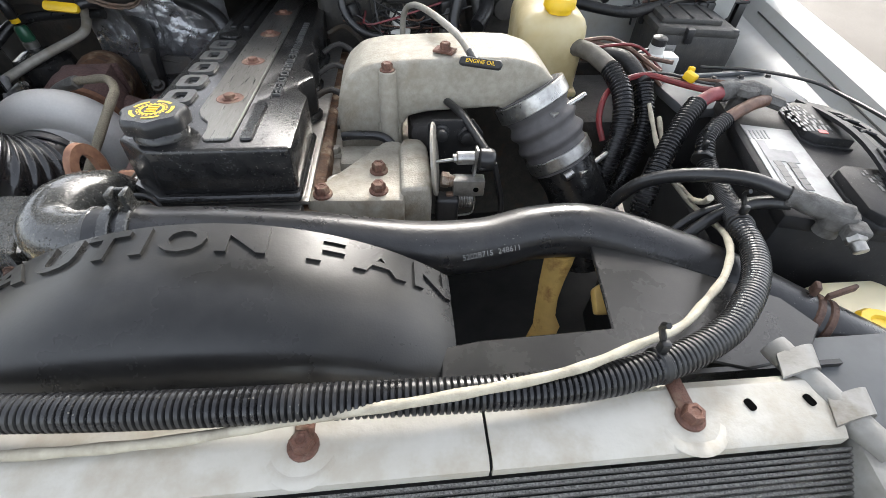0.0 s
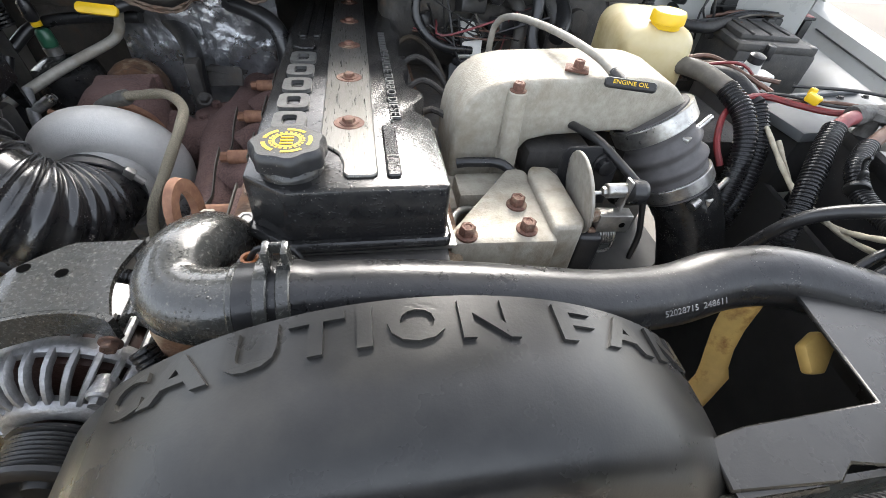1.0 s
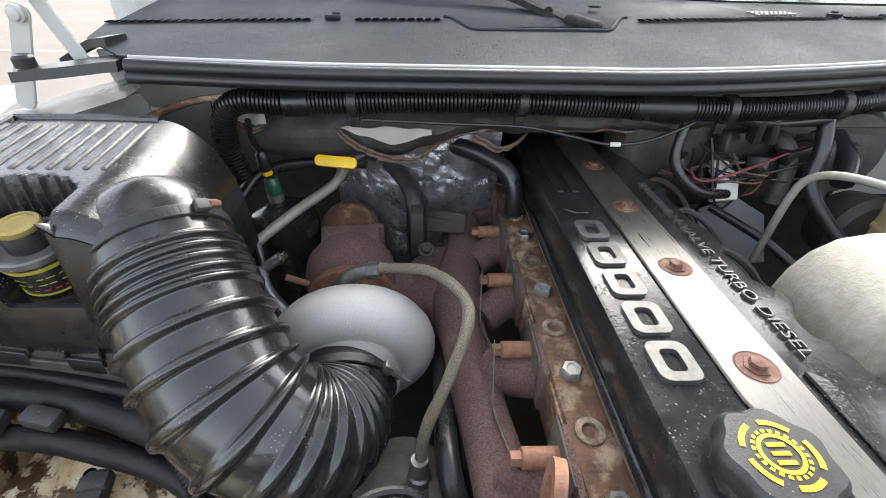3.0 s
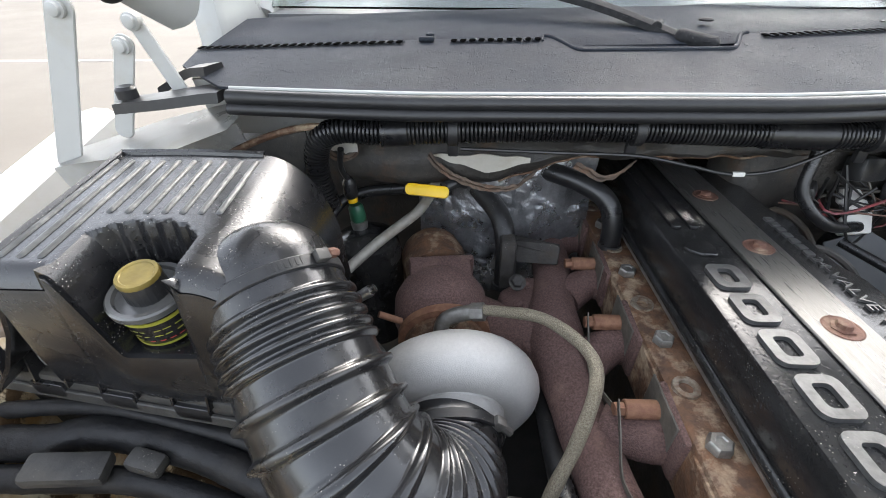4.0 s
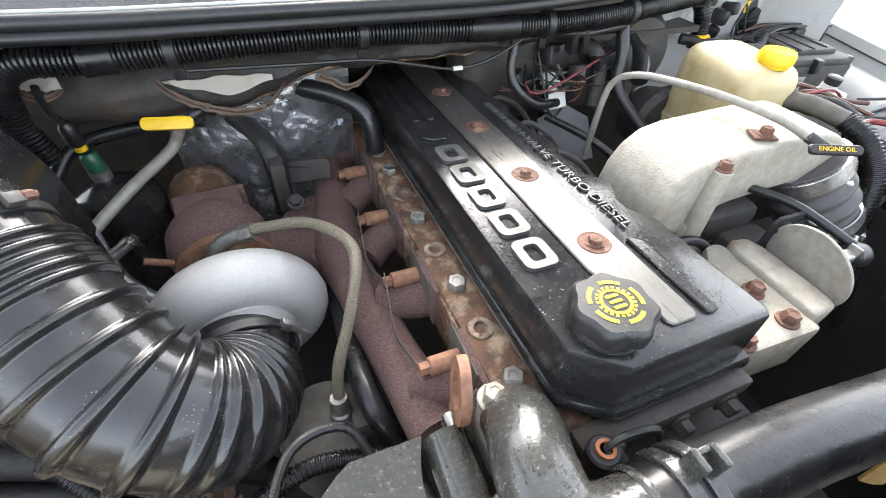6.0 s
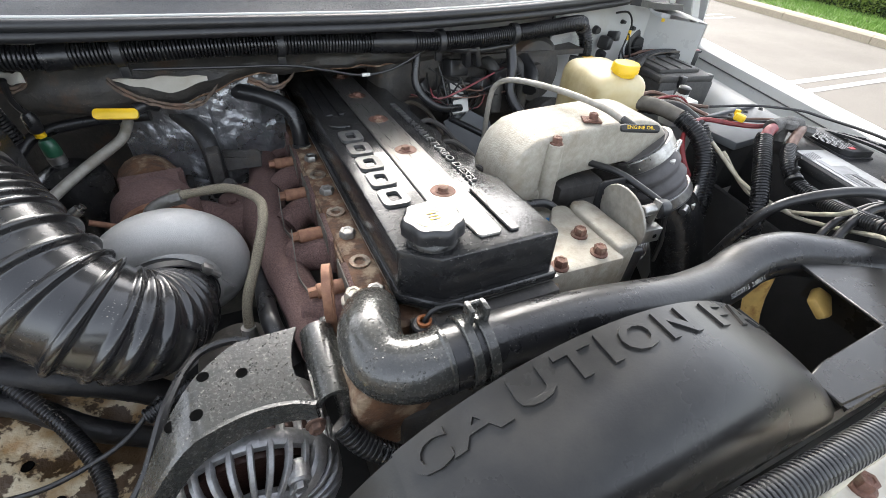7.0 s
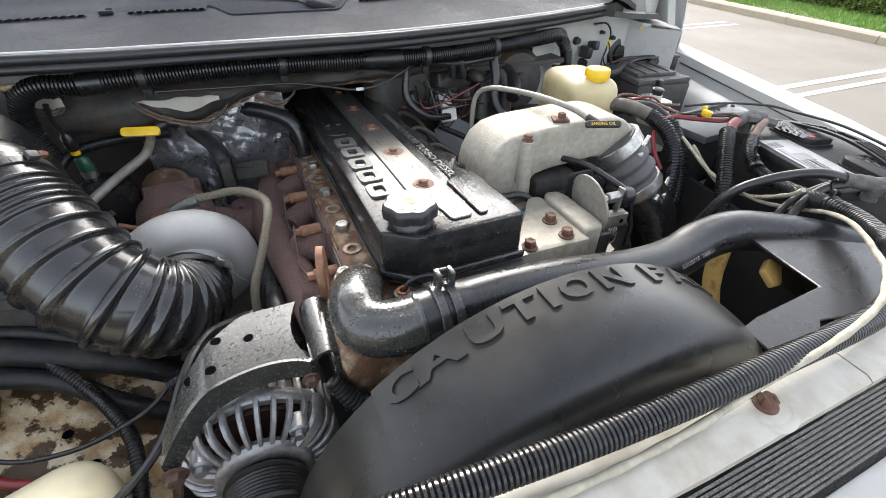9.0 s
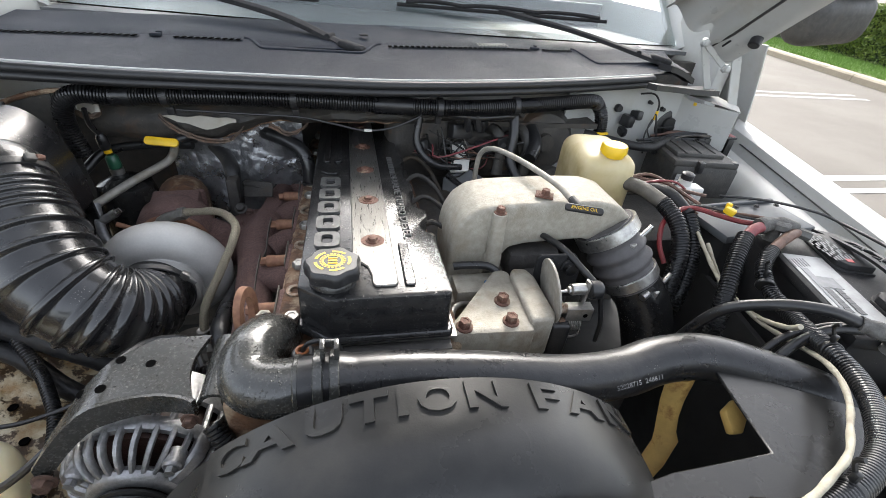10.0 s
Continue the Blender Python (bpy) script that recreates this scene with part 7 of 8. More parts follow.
g.tube([(-0.33, 0.357, 1.196), (-0.315, 0.368, 1.198), (-0.305, 0.38, 1.19)], 0.008, 10, 0.006)
part("cap", g, M_PLASTIC, td)
# receiver drier and connectors
rd = thing("receiver_drier", (-0.46, 0.37, 0.95), "glossy black canister with green fitting", "canister")
g = Geo()
g.lathe((-0.445, 0.375, 0.93), UP, [(0, 0.05), (0.15, 0.05), (0.172, 0.045), (0.185, 0.025), (0.19, 0.012)], 32)
part("canister", g, M_COVER, rd)
g = Geo()
g.lathe((-0.452, 0.378, 1.118), V(-0.1, 0.05, 1), [(0, 0.011), (0.012, 0.012), (0.013, 0.009)], 20)
part("ferrule", g, M_STEEL, rd)
g = Geo()
g.lathe((-0.453, 0.379, 1.130), V(-0.1, 0.05, 1), [(0, 0.0095), (0.004, 0.0115), (0.022, 0.0105), (0.026, 0.008)], 14)
part("fitting", g, M_GREEN, rd, "green plastic fitting")
g = Geo()
g.lathe((-0.458, 0.381, 1.160), V(-0.05, -0.05, 1), [(0, 0.007), (0.008, 0.007)], 12)
part("collar", g, M_YELLOW, rd, "yellow collar")
g = Geo()
g.lathe((-0.459, 0.380, 1.168), V(0.0, -0.1, 1), [(0, 0.008), (0.006, 0.0095), (0.024, 0.009), (0.03, 0.005)], 14)
g.tube([(-0.459, 0.377, 1.195), (-0.462, 0.362, 1.22), (-0.455, 0.35, 1.25)], 0.004, 8, 0.008)
part("plug", g, M_PLASTIC, rd)
g = Geo()
g.tube([(-0.50, 0.36, 1.13), (-0.47, 0.40, 1.155), (-0.40, 0.41, 1.165), (-0.32, 0.40, 1.17)], 0.0085, 10, 0.01)
g.tube([(-0.495, 0.34, 1.13), (-0.50, 0.31, 1.09), (-0.47, 0.26, 1.06)], 0.009, 10, 0.01)
part("line", g, M_RUBBER, rd)
acl = thing("coolant_line", (-0.44, 0.2, 1.05), "bare aluminium line with service valve", "pipe")
g = Geo()
g.tube([(-0.458, 0.285, 1.105), (-0.45, 0.265, 1.09), (-0.435, 0.235, 1.07), (-0.41, 0.215, 1.05), (-0.39, 0.20, 1.03)], 0.0075, 12, 0.006)
g.cyl((-0.447, 0.258, 1.085), (-0.425, 0.262, 1.098), 0.007, bevel=0.001)
part("line_tube", g, M_ALT, acl)
g = Geo()
g.lathe((-0.427, 0.2615, 1.097), V(0.022, 0.004, 0.013), [(0, 0.0075), (0.010, 0.0075), (0.011, 0.005), (0.016, 0.005)], 12)
part("service_valve", g, M_CHROME, acl)
# vertical pipes between manifold and turbo
g = Geo()
g.tube([(-0.21, 0.19, 1.02), (-0.212, 0.12, 1.035), (-0.213, 0.06, 1.050), (-0.21, 0.00, 1.055), (-0.195, -0.03, 1.02)], 0.0115, 14, 0.008)
solo("breather_hose", g, M_RUBBER, "black rubber hose beside the exhaust manifold", "hose")
g = Geo()
g.tube([(-0.20, 0.19, 1.0), (-0.192, 0.10, 1.02), (-0.185, 0.03, 1.02), (-0.178, -0.04, 1.0)], 0.010, 14, 0.008)
solo("breather_hose", g, M_DARK, "dirty dark pipe beside the exhaust manifold", "hose")
g = Geo()
g.lathe((-0.255, 0.02, 0.93), UP, [(0, 0.05), (0.07, 0.05), (0.082, 0.046), (0.084, 0.03)], 32)
g.box((-0.215, 0.0, 1.02), (0.03, 0.02, 0.03), bevel=0.004)
solo("oil_filter_head", g, M_TAN, "dull alloy filter head under the oil line", "filter")
g = Geo()
conduit(g, [(-0.345, -0.055, 1.035), (-0.30, -0.04, 1.045), (-0.26, -0.035, 1.045), (-0.20, -0.05, 1.04)], 0.009, 0.0045)
solo("small_conduit", g, M_CONDUIT, "thin black corrugated conduit under the duct", "wire harness")
g = Geo()
g.tube([(-0.47, -0.19, 1.00), (-0.40, -0.175, 1.02), (-0.34, -0.15, 1.06), (-0.31, -0.09, 1.09), (-0.285, -0.03, 1.08), (-0.24, -0.02, 1.07), (-0.22, -0.05, 1.05)], 0.0045, 8, 0.01)
solo("thin_hose", g, M_RUBBER, "thin black hose behind the alternator bracket", "hose")
# left front corner
th = thing("taped_harness", (-0.60, 0.08, 1.03), "black taped harness bundle before the air cleaner", "wire harness")
for pts, r in (([(-0.80, 0.075, 1.06), (-0.715, 0.080, 1.056), (-0.675, 0.092, 1.056), (-0.615, 0.090, 1.052), (-0.555, 0.078, 1.046), (-0.50, 0.062, 1.035), (-0.43, 0.045, 1.01), (-0.36, 0.04, 0.95), (-0.32, 0.04, 0.86)], 0.0175),
               ([(-0.80, 0.045, 1.05), (-0.70, 0.050, 1.045), (-0.62, 0.055, 1.038), (-0.55, 0.045, 1.030), (-0.48, 0.03, 1.01), (-0.42, 0.0, 0.97), (-0.36, -0.01, 0.92), (-0.31, -0.01, 0.84)], 0.0125),
               ([(-0.78, 0.10, 1.075), (-0.68, 0.112, 1.07), (-0.58, 0.10, 1.062), (-0.50, 0.085, 1.05), (-0.43, 0.06, 1.02), (-0.36, 0.06, 0.96)], 0.0085)):
    g = Geo()
    Q = spline(pts, 0.003)
    g.loft(Q, [r * (1 + 0.05 * noise.noise((s_ * 40, r * 900, 0)) + (0.03 if (s_ / 0.021) % 1 < 0.15 else 0)) for _, s_ in Q], 14)
    part("taped_wiring", g, M_TAPE, th)
for c, sz, rz in (((-0.665, 0.050, 1.066), (0.07, 0.028, 0.018), 8), ((-0.60, 0.062, 1.060), (0.035, 0.02, 0.018), -10)):
    g = Geo()
    g.box(c, sz, pose(0, 0, 0, 5, 8, rz), 0.005)
    part("connector", g, M_DUSTY, th)
g = Geo()
conduit(g, [(-0.49, 0.055, 1.035), (-0.473, 0.036, 1.022), (-0.450, 0.012, 1.005), (-0.425, -0.022, 0.995), (-0.402, -0.063, 0.985), (-0.392, -0.105, 0.975), (-0.392, -0.16, 0.95)], 0.0085)
solo("cable_conduit", g, M_CONDUIT, "black corrugated conduit crossing the rusty tray", "wire harness")


def pan(u, v):
    x = -0.66 + 0.29 * u
    y = 0.11 - 0.24 * v - 0.03 * u
    return V(x, y, 0.985 + 0.020 * math.sin(u * 5) - 0.02 * u - 0.03 * v + 0.014 * noise.noise((u * 4, v * 4, 2)) + 0.005 * noise.noise((u * 13, v * 13, 4)))


trayob = thing("battery_tray", (-0.5, 0.0, 0.93), "peeling white metal tray with rust and dirt", "tray")
g = Geo()
g.sheet(pan, [i / 40 for i in range(41)], [i / 40 for i in range(41)], 0.003)
part("tray_sheet", g, M_FENDERRUST, trayob)
g = Geo()
g.tube([pan(1, i / 10) + V(0.002, 0, 0.002) for i in range(11)], 0.006, 8, 0.02)
part("rolled_edge", g, M_RUST, trayob, "rusty rolled edge")
for u, v in ((0.30, 0.25), (0.62, 0.45), (0.72, 0.62)):
    g = Geo()
    g.lathe(pan(u, v) + V(0, 0, 0.002), UP, [(0, 0.006), (0.0015, 0.006), (0.0016, 0.001)], 14)
    part("hole", g, M_HOLE, trayob)
g = Geo()
g.tube([(-0.556, -0.028, 0.995), (-0.549, -0.038, 1.0), (-0.524, -0.073, 1.0), (-0.503, -0.090, 0.998), (-0.478, -0.098, 0.992), (-0.45, -0.104, 0.975)], 0.0055, 12, 0.006)
solo("red_cable", g, M_RED, "red battery cable lying on the rusty tray", "cable")
g = Geo()
g.tube([(-0.545, -0.02, 1.005), (-0.538, -0.044, 1.0), (-0.516, -0.060, 1.0), (-0.486, -0.071, 1.0), (-0.441, -0.077, 1.003), (-0.402, -0.071, 1.008), (-0.367, -0.058, 1.015), (-0.335, -0.03, 1.03)], 0.0028, 10, 0.006)
solo("thin_cable", g, M_RUBBER, "thin black cable looped over the rusty tray", "cable")
g = Geo()
g.box((-0.545, 0.012, 1.010), (0.022, 0.045, 0.018), pose(0, 0, 0, 0, 0, 12), 0.004)
g.box((-0.546, 0.020, 1.018), (0.026, 0.016, 0.010), pose(0, 0, 0, 0, 0, 12), 0.003)
solo("cable_plug", g, M_DUSTY, "dusty grey plastic plug on a thin cable", "connector")
g = Geo()
g.box((-0.470, -0.202, 0.962), (0.18, 0.18, 0.15), pose(0, 0, 0, 0, 0, 20), 0.040, 6)
wb = thing("washer_bottle", (-0.475, -0.185, 0.885), "pale yellow plastic fluid bottle", "bottle")
part("bottle_body", g, M_BOTTLE, wb)
g = Geo()
g.prism([(-0.018, -0.010), (-0.006, -0.016), (0.018, -0.004), (0.014, 0.014), (-0.008, 0.012)], basis((0.380, -0.248, 1.122), (0.8, 0.3, 0.2), (-0.2, 0.8, 0.5)), 0.012, 0.003, 2)
solo("tan_block", g, M_FAN, "stained tan plastic block inside the shroud window", "bracket")

# ---- driver's side: reservoir, battery, relay box ----
ps = thing("fluid_reservoir", (0.435, 0.23, 1.08), "cloudy cream plastic fluid reservoir with yellow cap", "reservoir")
g = Geo()
g.box((0.437, 0.243, 1.165), (0.106, 0.148, 0.164), pose(0, 0, 0, 0, 0, -6), 0.028, 5)
part("tank", g, M_CREAM, ps, sharp=60)
g = Geo()
g.box((0.437, 0.243, 1.130), (0.110, 0.152, 0.010), pose(0, 0, 0, 0, 0, -6), 0.004)
part("seam", g, M_CREAM, ps)
g = Geo()
g.lathe((0.437, 0.198, 1.244), UP, [(0, 0.020), (0.006, 0.020), (0.007, 0.0235), (0.018, 0.0230), (0.021, 0.021), (0.021, 0.001)], 36, lambda a, s: 1 + 0.015 * math.cos(18 * a))
part("cap", g, M_YELLOW, ps, "ribbed yellow cap")
g = Geo()
g.box((0.55, 0.25, 1.02), (0.22, 0.20, 0.14), bevel=0.02)
g.lathe((0.40, 0.36, 1.10), V(0, -1, 0.1), [(0, 0.05), (0.05, 0.06), (0.06, 0.05)], 24)
solo("brake_servo", g, M_DARK, "grimy dark brake booster below the reservoir", "brake booster")
g = Geo()
g.lathe((0.536, 0.408, 1.196), UP, [(0, 0.0155), (0.016, 0.0160), (0.018, 0.012)], 16)
solo("yellow_plug", g, M_YELLOW, "small yellow plastic plug on the harness", "connector")

bat = thing("car_battery", (0.68, -0.105, 0.97), "black car battery with white printed label", "battery")
BM = pose(0.685, -0.103, 1.077, 0, 0, -16)
g = Geo()
g.box((0, 0, 0), (0.168, 0.254, 0.20), BM, 0.006)
case = part("case", g, M_BATTERY, bat)
g = Geo()
g.box((0, 0, 0.096), (0.174, 0.260, 0.018), BM, 0.005)
part("lid", g, M_BATTERY, case)
g = Geo()
g.box((-0.053, -0.012, 0.1056), (0.060, 0.158, 0.0008), BM)
lb = part("label_sheet", g, M_LABEL, bat, "white and grey printed battery label")
g = Geo()
g.box((-0.0755, -0.024, 0.1064), (0.010, 0.120, 0.0004), BM)
part("grey_stripe", g, M_GREYINK, lb, "grey printed stripe")
for k in range(2):
    for j in range(5):
        g = Geo()
        g.prism([(-0.0045, -0.005), (0.0045, -0.005), (0.0045, 0.005), (-0.0045, 0.005)], BM @ pose(-0.061 + 0.015 * k, -0.034 - 0.0105 * j, 0.1064, 0, 0, 8), 0.0005)
        part("name_bar", g, M_INK, lb)
g = Geo()
g.box((-0.055, 0.000, 0.1064), (0.034, 0.026, 0.0005), BM)
part("grey_patch", g, M_GREYINK, lb)
for k in range(6):
    g = Geo()
    g.box((-0.066 + 0.005 * k, 0.047, 0.1064), (0.0018, 0.020, 0.0005), BM)
    part("print_bar", g, M_GREYINK, lb)
rr = random.Random(3)
for yy in (0.068, -0.084):
    g = Geo()
    g.prism([(-0.025, -0.034), (-0.014, -0.046), (0.025, -0.046), (0.025, 0.046), (-0.014, 0.046), (-0.025, 0.034)], BM @ pose(0.013, yy, 0.100), 0.0175, 0.002, 2)
    vc = part("vent_cap", g, M_BATTERY, bat)
    g = Geo()
    g.prism([(-0.028, -0.036), (-0.016, -0.049), (0.028, -0.049), (0.028, 0.049), (-0.016, 0.049), (-0.028, 0.036)], BM @ pose(0.013, yy, 0.098), 0.010, 0.001, 1)
    part("cap_base", g, M_BATTERY, vc)
    for k in range(7):
        y0 = -0.034
        while y0 < 0.030:
            w = rr.uniform(0.005, 0.014)
            g = Geo()
            g.box((-0.0045 + 0.0058 * k, yy + y0 + w / 2, 0.1178), (rr.uniform(0.0024, 0.0036), w, 0.0006), BM)
            part("print_bar", g, M_GREYPRINT, vc)
            y0 += w + rr.uniform(0.0015, 0.005)
    g = Geo()
    g.box((0.016, yy - 0.036, 0.1178), (0.010, 0.008, 0.0007), BM)
    part("red_mark", g, M_REDINK, vc)
# carrying strap: a flat band with long slots, arched along the outer side
def strap_at(u, w):
    return BM @ V(0.040 + 0.006 * math.sin(u * 3.14) + w, 0.142 - 0.29 * u, 0.108 + 0.020 * math.sin(u * 3.14) - 0.10 * w)


for u0, u1, w0, w1 in ((0.0, 0.16, -0.021, 0.021), (0.16, 0.52, -0.021, -0.009), (0.16, 0.52, 0.009, 0.021), (0.52, 1.0, -0.021, 0.021)):
    g = Geo()
    g.sheet(strap_at, [u0 + (u1 - u0) * i / 12 for i in range(13)], [w0 + (w1 - w0) * j / 4 for j in range(5)], 0.004)
    part("strap_band", g, M_BATTERY, bat, "broad black plastic carrying strap")
for u in (0.26, 0.38):
    for d in (-0.025, 0.025):
        g = Geo()
        g.tube([strap_at(u - d, -0.010), strap_at(u + d, 0.010)], 0.0018, 6, 0.01)
        part("strap_web", g, M_BATTERY, bat)
for w in (-0.012, -0.004, 0.004, 0.012):
    g = Geo()
    g.tube([strap_at(0.55 + 0.05 * i, w) + V(0, 0, 0.0012) for i in range(9)], 0.0013, 6, 0.012)
    part("strap_rib", g, M_BATTERY, bat)
TP = V(0.640, 0.010, 1.200)
TN = V(0.599, -0.222, 1.196)
for p, nm in ((TP, "positive"), (TN, "negative")):
    g = Geo()
    g.lathe(p + V(0, 0, -0.022), UP, [(0, 0.011), (0.024, 0.009), (0.028, 0.008)], 18)
    part("terminal_post", g, M_LEAD, bat, "corroded lead post")

cl = thing("battery_cables_positive", (0.60, 0.0, 1.15), "faded red battery cables with corroded clamp", "cable")
g = Geo()
P = spline([TP + V(-0.030, 0.004, 0.004), TP + V(-0.012, 0.004, 0.008), TP + V(0.010, 0.000, 0.008), TP + V(0.028, -0.006, 0.004)], 0.002)
g.loft(P, [0.0125 + 0.004 * noise.noise(p * 70) for p, s in P], 16)
g.lathe(TP + V(0.002, -0.002, 0.006), UP, [(0, 0.016), (0.008, 0.015), (0.011, 0.010)], 18)
part("clamp", g, M_LEAD, cl, "corroded grey lead clamp")
g = Geo()
g.cyl(TP + V(0.022, -0.008, 0.004), TP + V(0.044, -0.024, 0.000), 0.0085, n=6, bevel=0.001)
part("clamp_bolt", g, M_LEAD, cl)
g = Geo()
g.tube([TP + V(-0.022, 0.002, 0.005), TP + V(-0.045, -0.004, 0.004), TP + V(-0.070, -0.016, -0.004)], 0.0088, 14, 0.005)
part("red_sleeve", g, M_PINK, cl, "faded red sleeve")
g = Geo()
g.tube([TP + V(0.026, -0.014, 0.002), TP + V(0.002, -0.024, 0.002), TP + V(-0.026, -0.036, -0.004), TP + V(-0.046, -0.046, -0.010)], 0.0080, 14, 0.005)
part("copper_sleeve", g, M_COPPER, cl, "bare coppery sleeve")
g = Geo()
conduit(g, [TP + V(-0.066, -0.013, -0.003), (0.553, -0.022, 1.186), (0.527, -0.050, 1.166), (0.503, -0.080, 1.135), (0.490, -0.100, 1.09), (0.488, -0.11, 1.04)], 0.0130)
part("conduit", g, M_CONDUIT, cl)
for k, (pts, r, m) in enumerate((([(0.482, 0.030, 1.125), (0.476, 0.050, 1.150), (0.492, 0.078, 1.176), (0.530, 0.096, 1.188), (0.562, 0.098, 1.190), (0.585, 0.070, 1.192), (0.606, 0.036, 1.198), TP + V(-0.012, 0.010, 0.006)], 0.0042, M_RED),
                     ([(0.565, 0.118, 1.186), (0.585, 0.088, 1.196), (0.605, 0.050, 1.202), TP + V(-0.008, 0.014, 0.008)], 0.0022, M_INK),
                     ([(0.575, 0.120, 1.178), (0.598, 0.085, 1.190), (0.618, 0.045, 1.206), TP + V(0.0, 0.014, 0.010)], 0.0026, M_COPPER),
                     ([(0.66, 0.055, 1.182), (0.645, 0.040, 1.198), (0.622, 0.030, 1.206), TP + V(0.0, 0.016, 0.010)], 0.0030, M_INK),
                     ([(0.70, 0.060, 1.180), (0.672, 0.035, 1.196), (0.655, 0.022, 1.206), TP + V(0.006, 0.010, 0.010)], 0.0034, M_RUBBER))):
    g = Geo()
    g.tube(pts, r, 8, 0.006)
    part("wire", g, m, cl)
g = Geo()
g.box((0.596, 0.062, 1.204), (0.012, 0.018, 0.012), pose(0, 0, 0, 10, 0, 30), 0.003)
g.box((0.600, 0.072, 1.209), (0.008, 0.008, 0.01), bevel=0.002)
part("fuse_tag", g, M_YELLOW, cl, "yellow fuse holder")
cn = thing("battery_cables_negative", (0.55, -0.2, 1.15), "black battery cables with corroded clamp", "cable")
g = Geo()
P = spline([TN + V(-0.040, 0.024, 0.006), TN + V(-0.024, 0.014, 0.004), TN + V(-0.008, 0.004, 0.002), TN + V(0.004, -0.004, 0.0)], 0.003)
g.loft(P, [0.0098 + 0.0022 * s_ / P[-1][1] + 0.0022 * noise.noise(p * 90) for p, s_ in P], 14)
g.lathe(TN + V(0.0, 0.0, -0.010), UP, [(0, 0.0150), (0.002, 0.0160), (0.014, 0.0155), (0.016, 0.0140)], 24, lambda a, s: 1 + 0.03 * math.sin(3 * a + 1))
g.box(TN + V(0.004, -0.018, -0.004), (0.020, 0.020, 0.014), pose(0, 0, 0, 0, 0, -20), 0.003)
part("clamp", g, M_LEAD, cn, "corroded grey lead clamp")
g = Geo()
g.lathe(TN + V(0.0, 0.0, 0.005), UP, [(0, 0.0095), (0.0025, 0.0092), (0.0030, 0.006)], 20)
part("post_top", g, M_STUD, cn, "worn lead post top")
g = Geo()
g.cyl(TN + V(0.001, -0.022, -0.006), TN + V(0.001, -0.038, -0.012), 0.0062, n=12, bevel=0.001)
g.cyl(TN + V(0.001, -0.020, -0.005), TN + V(0.001, -0.029, -0.0085), 0.0085, n=6, bevel=0.001)
part("clamp_bolt", g, M_STEEL, cn)
for pts, r in (([TN + V(-0.036, 0.022, 0.006), (0.53, -0.178, 1.207), (0.492, -0.148, 1.192), (0.46, -0.120, 1.162), (0.442, -0.105, 1.115), (0.43, -0.095, 1.06)], 0.0075),
               ([TN + V(-0.036, 0.018, 0.0), (0.54, -0.19, 1.186), (0.505, -0.19, 1.170), (0.478, -0.195, 1.145)], 0.006),
               ([TN + V(-0.036, 0.026, -0.002), (0.545, -0.18, 1.180), (0.50, -0.175, 1.160), (0.47, -0.18, 1.13)], 0.005)):
    g = Geo()
    g.tube(pts, r, 10, 0.006)
    part("cable", g, M_RUBBER, cn)
# two conduits dropping behind the boot
for pts in ([(0.452, 0.205, 1.195), (0.478, 0.150, 1.205), (0.495, 0.100, 1.200), (0.503, 0.060, 1.183), (0.501, 0.028, 1.148), (0.487, 0.005, 1.095), (0.47, -0.012, 1.05)],
            [(0.505, 0.190, 1.185), (0.535, 0.145, 1.195), (0.551, 0.095, 1.178), (0.549, 0.055, 1.14), (0.524, 0.015, 1.085), (0.505, 0.0, 1.04)]):
    c = thing("cable_conduit", pts[-1], "black corrugated conduit dropping beside the boot", "wire harness", "conduits beside the boot")
    g = Geo()
    conduit(g, pts[2:], 0.0140, 0.005)
    part("conduit", g, M_CONDUIT, c)
    g = Geo()
    g.tube(pts[:3], 0.0125, 12, 0.006)
    part("taped_end", g, M_TAN if pts[0][0] < 0.48 else M_TAPE, c, "dusty taped end")
# relay box
rb = thing("relay_box", (0.745, 0.345, 1.09), "dusty black relay box with lid and connectors", "fuse box")
RM = pose(0.758, 0.362, 1.152, 0, 0, -8)
g = Geo()
g.box((0, 0, -0.012), (0.150, 0.135, 0.075), RM, 0.006)
part("case", g, M_DUSTY, rb)
g = Geo()
g.box((-0.004, 0, 0.030), (0.150, 0.132, 0.016), RM, 0.005)
g.box((-0.010, 0.004, 0.041), (0.112, 0.092, 0.012), RM, 0.004)
for k in range(3):
    g.box((-0.046 + 0.036 * k, 0.004, 0.0475), (0.004, 0.088, 0.004), RM, 0.001)
lid2 = part("lid", g, M_DUSTY, rb, "dusty black lid")
for x, y in ((-0.072, 0.04), (-0.072, -0.04), (0.055, -0.066), (-0.03, -0.066)):
    g = Geo()
    g.box((x, y, 0.026), (0.014, 0.016, 0.026), RM, 0.003)
    part("latch", g, M_PLASTIC, lid2)
g = Geo()
g.box((0.068, -0.02, 0.022), (0.012, 0.10, 0.020), RM, 0.003)
part("hinge_lip", g, M_PLASTIC, lid2)
for k in range(5):
    g = Geo()
    g.box((0.052 + 0.021 * k, 0.062 + 0.004 * (k % 2), 0.026), (0.017, 0.040, 0.050), RM, 0.004)
    part("connector", g, M_INK, rb)
g = Geo()
g.box((0.136, 0.058, 0.054), (0.020, 0.022, 0.006), RM, 0.002)
part("connector_top", g, M_RED, rb, "red connector lock")
g = Geo()
g.box((-0.066, -0.0695, -0.004), (0.032, 0.001, 0.030), RM)
lab2 = part("label_sheet", g, M_LABEL, rb)
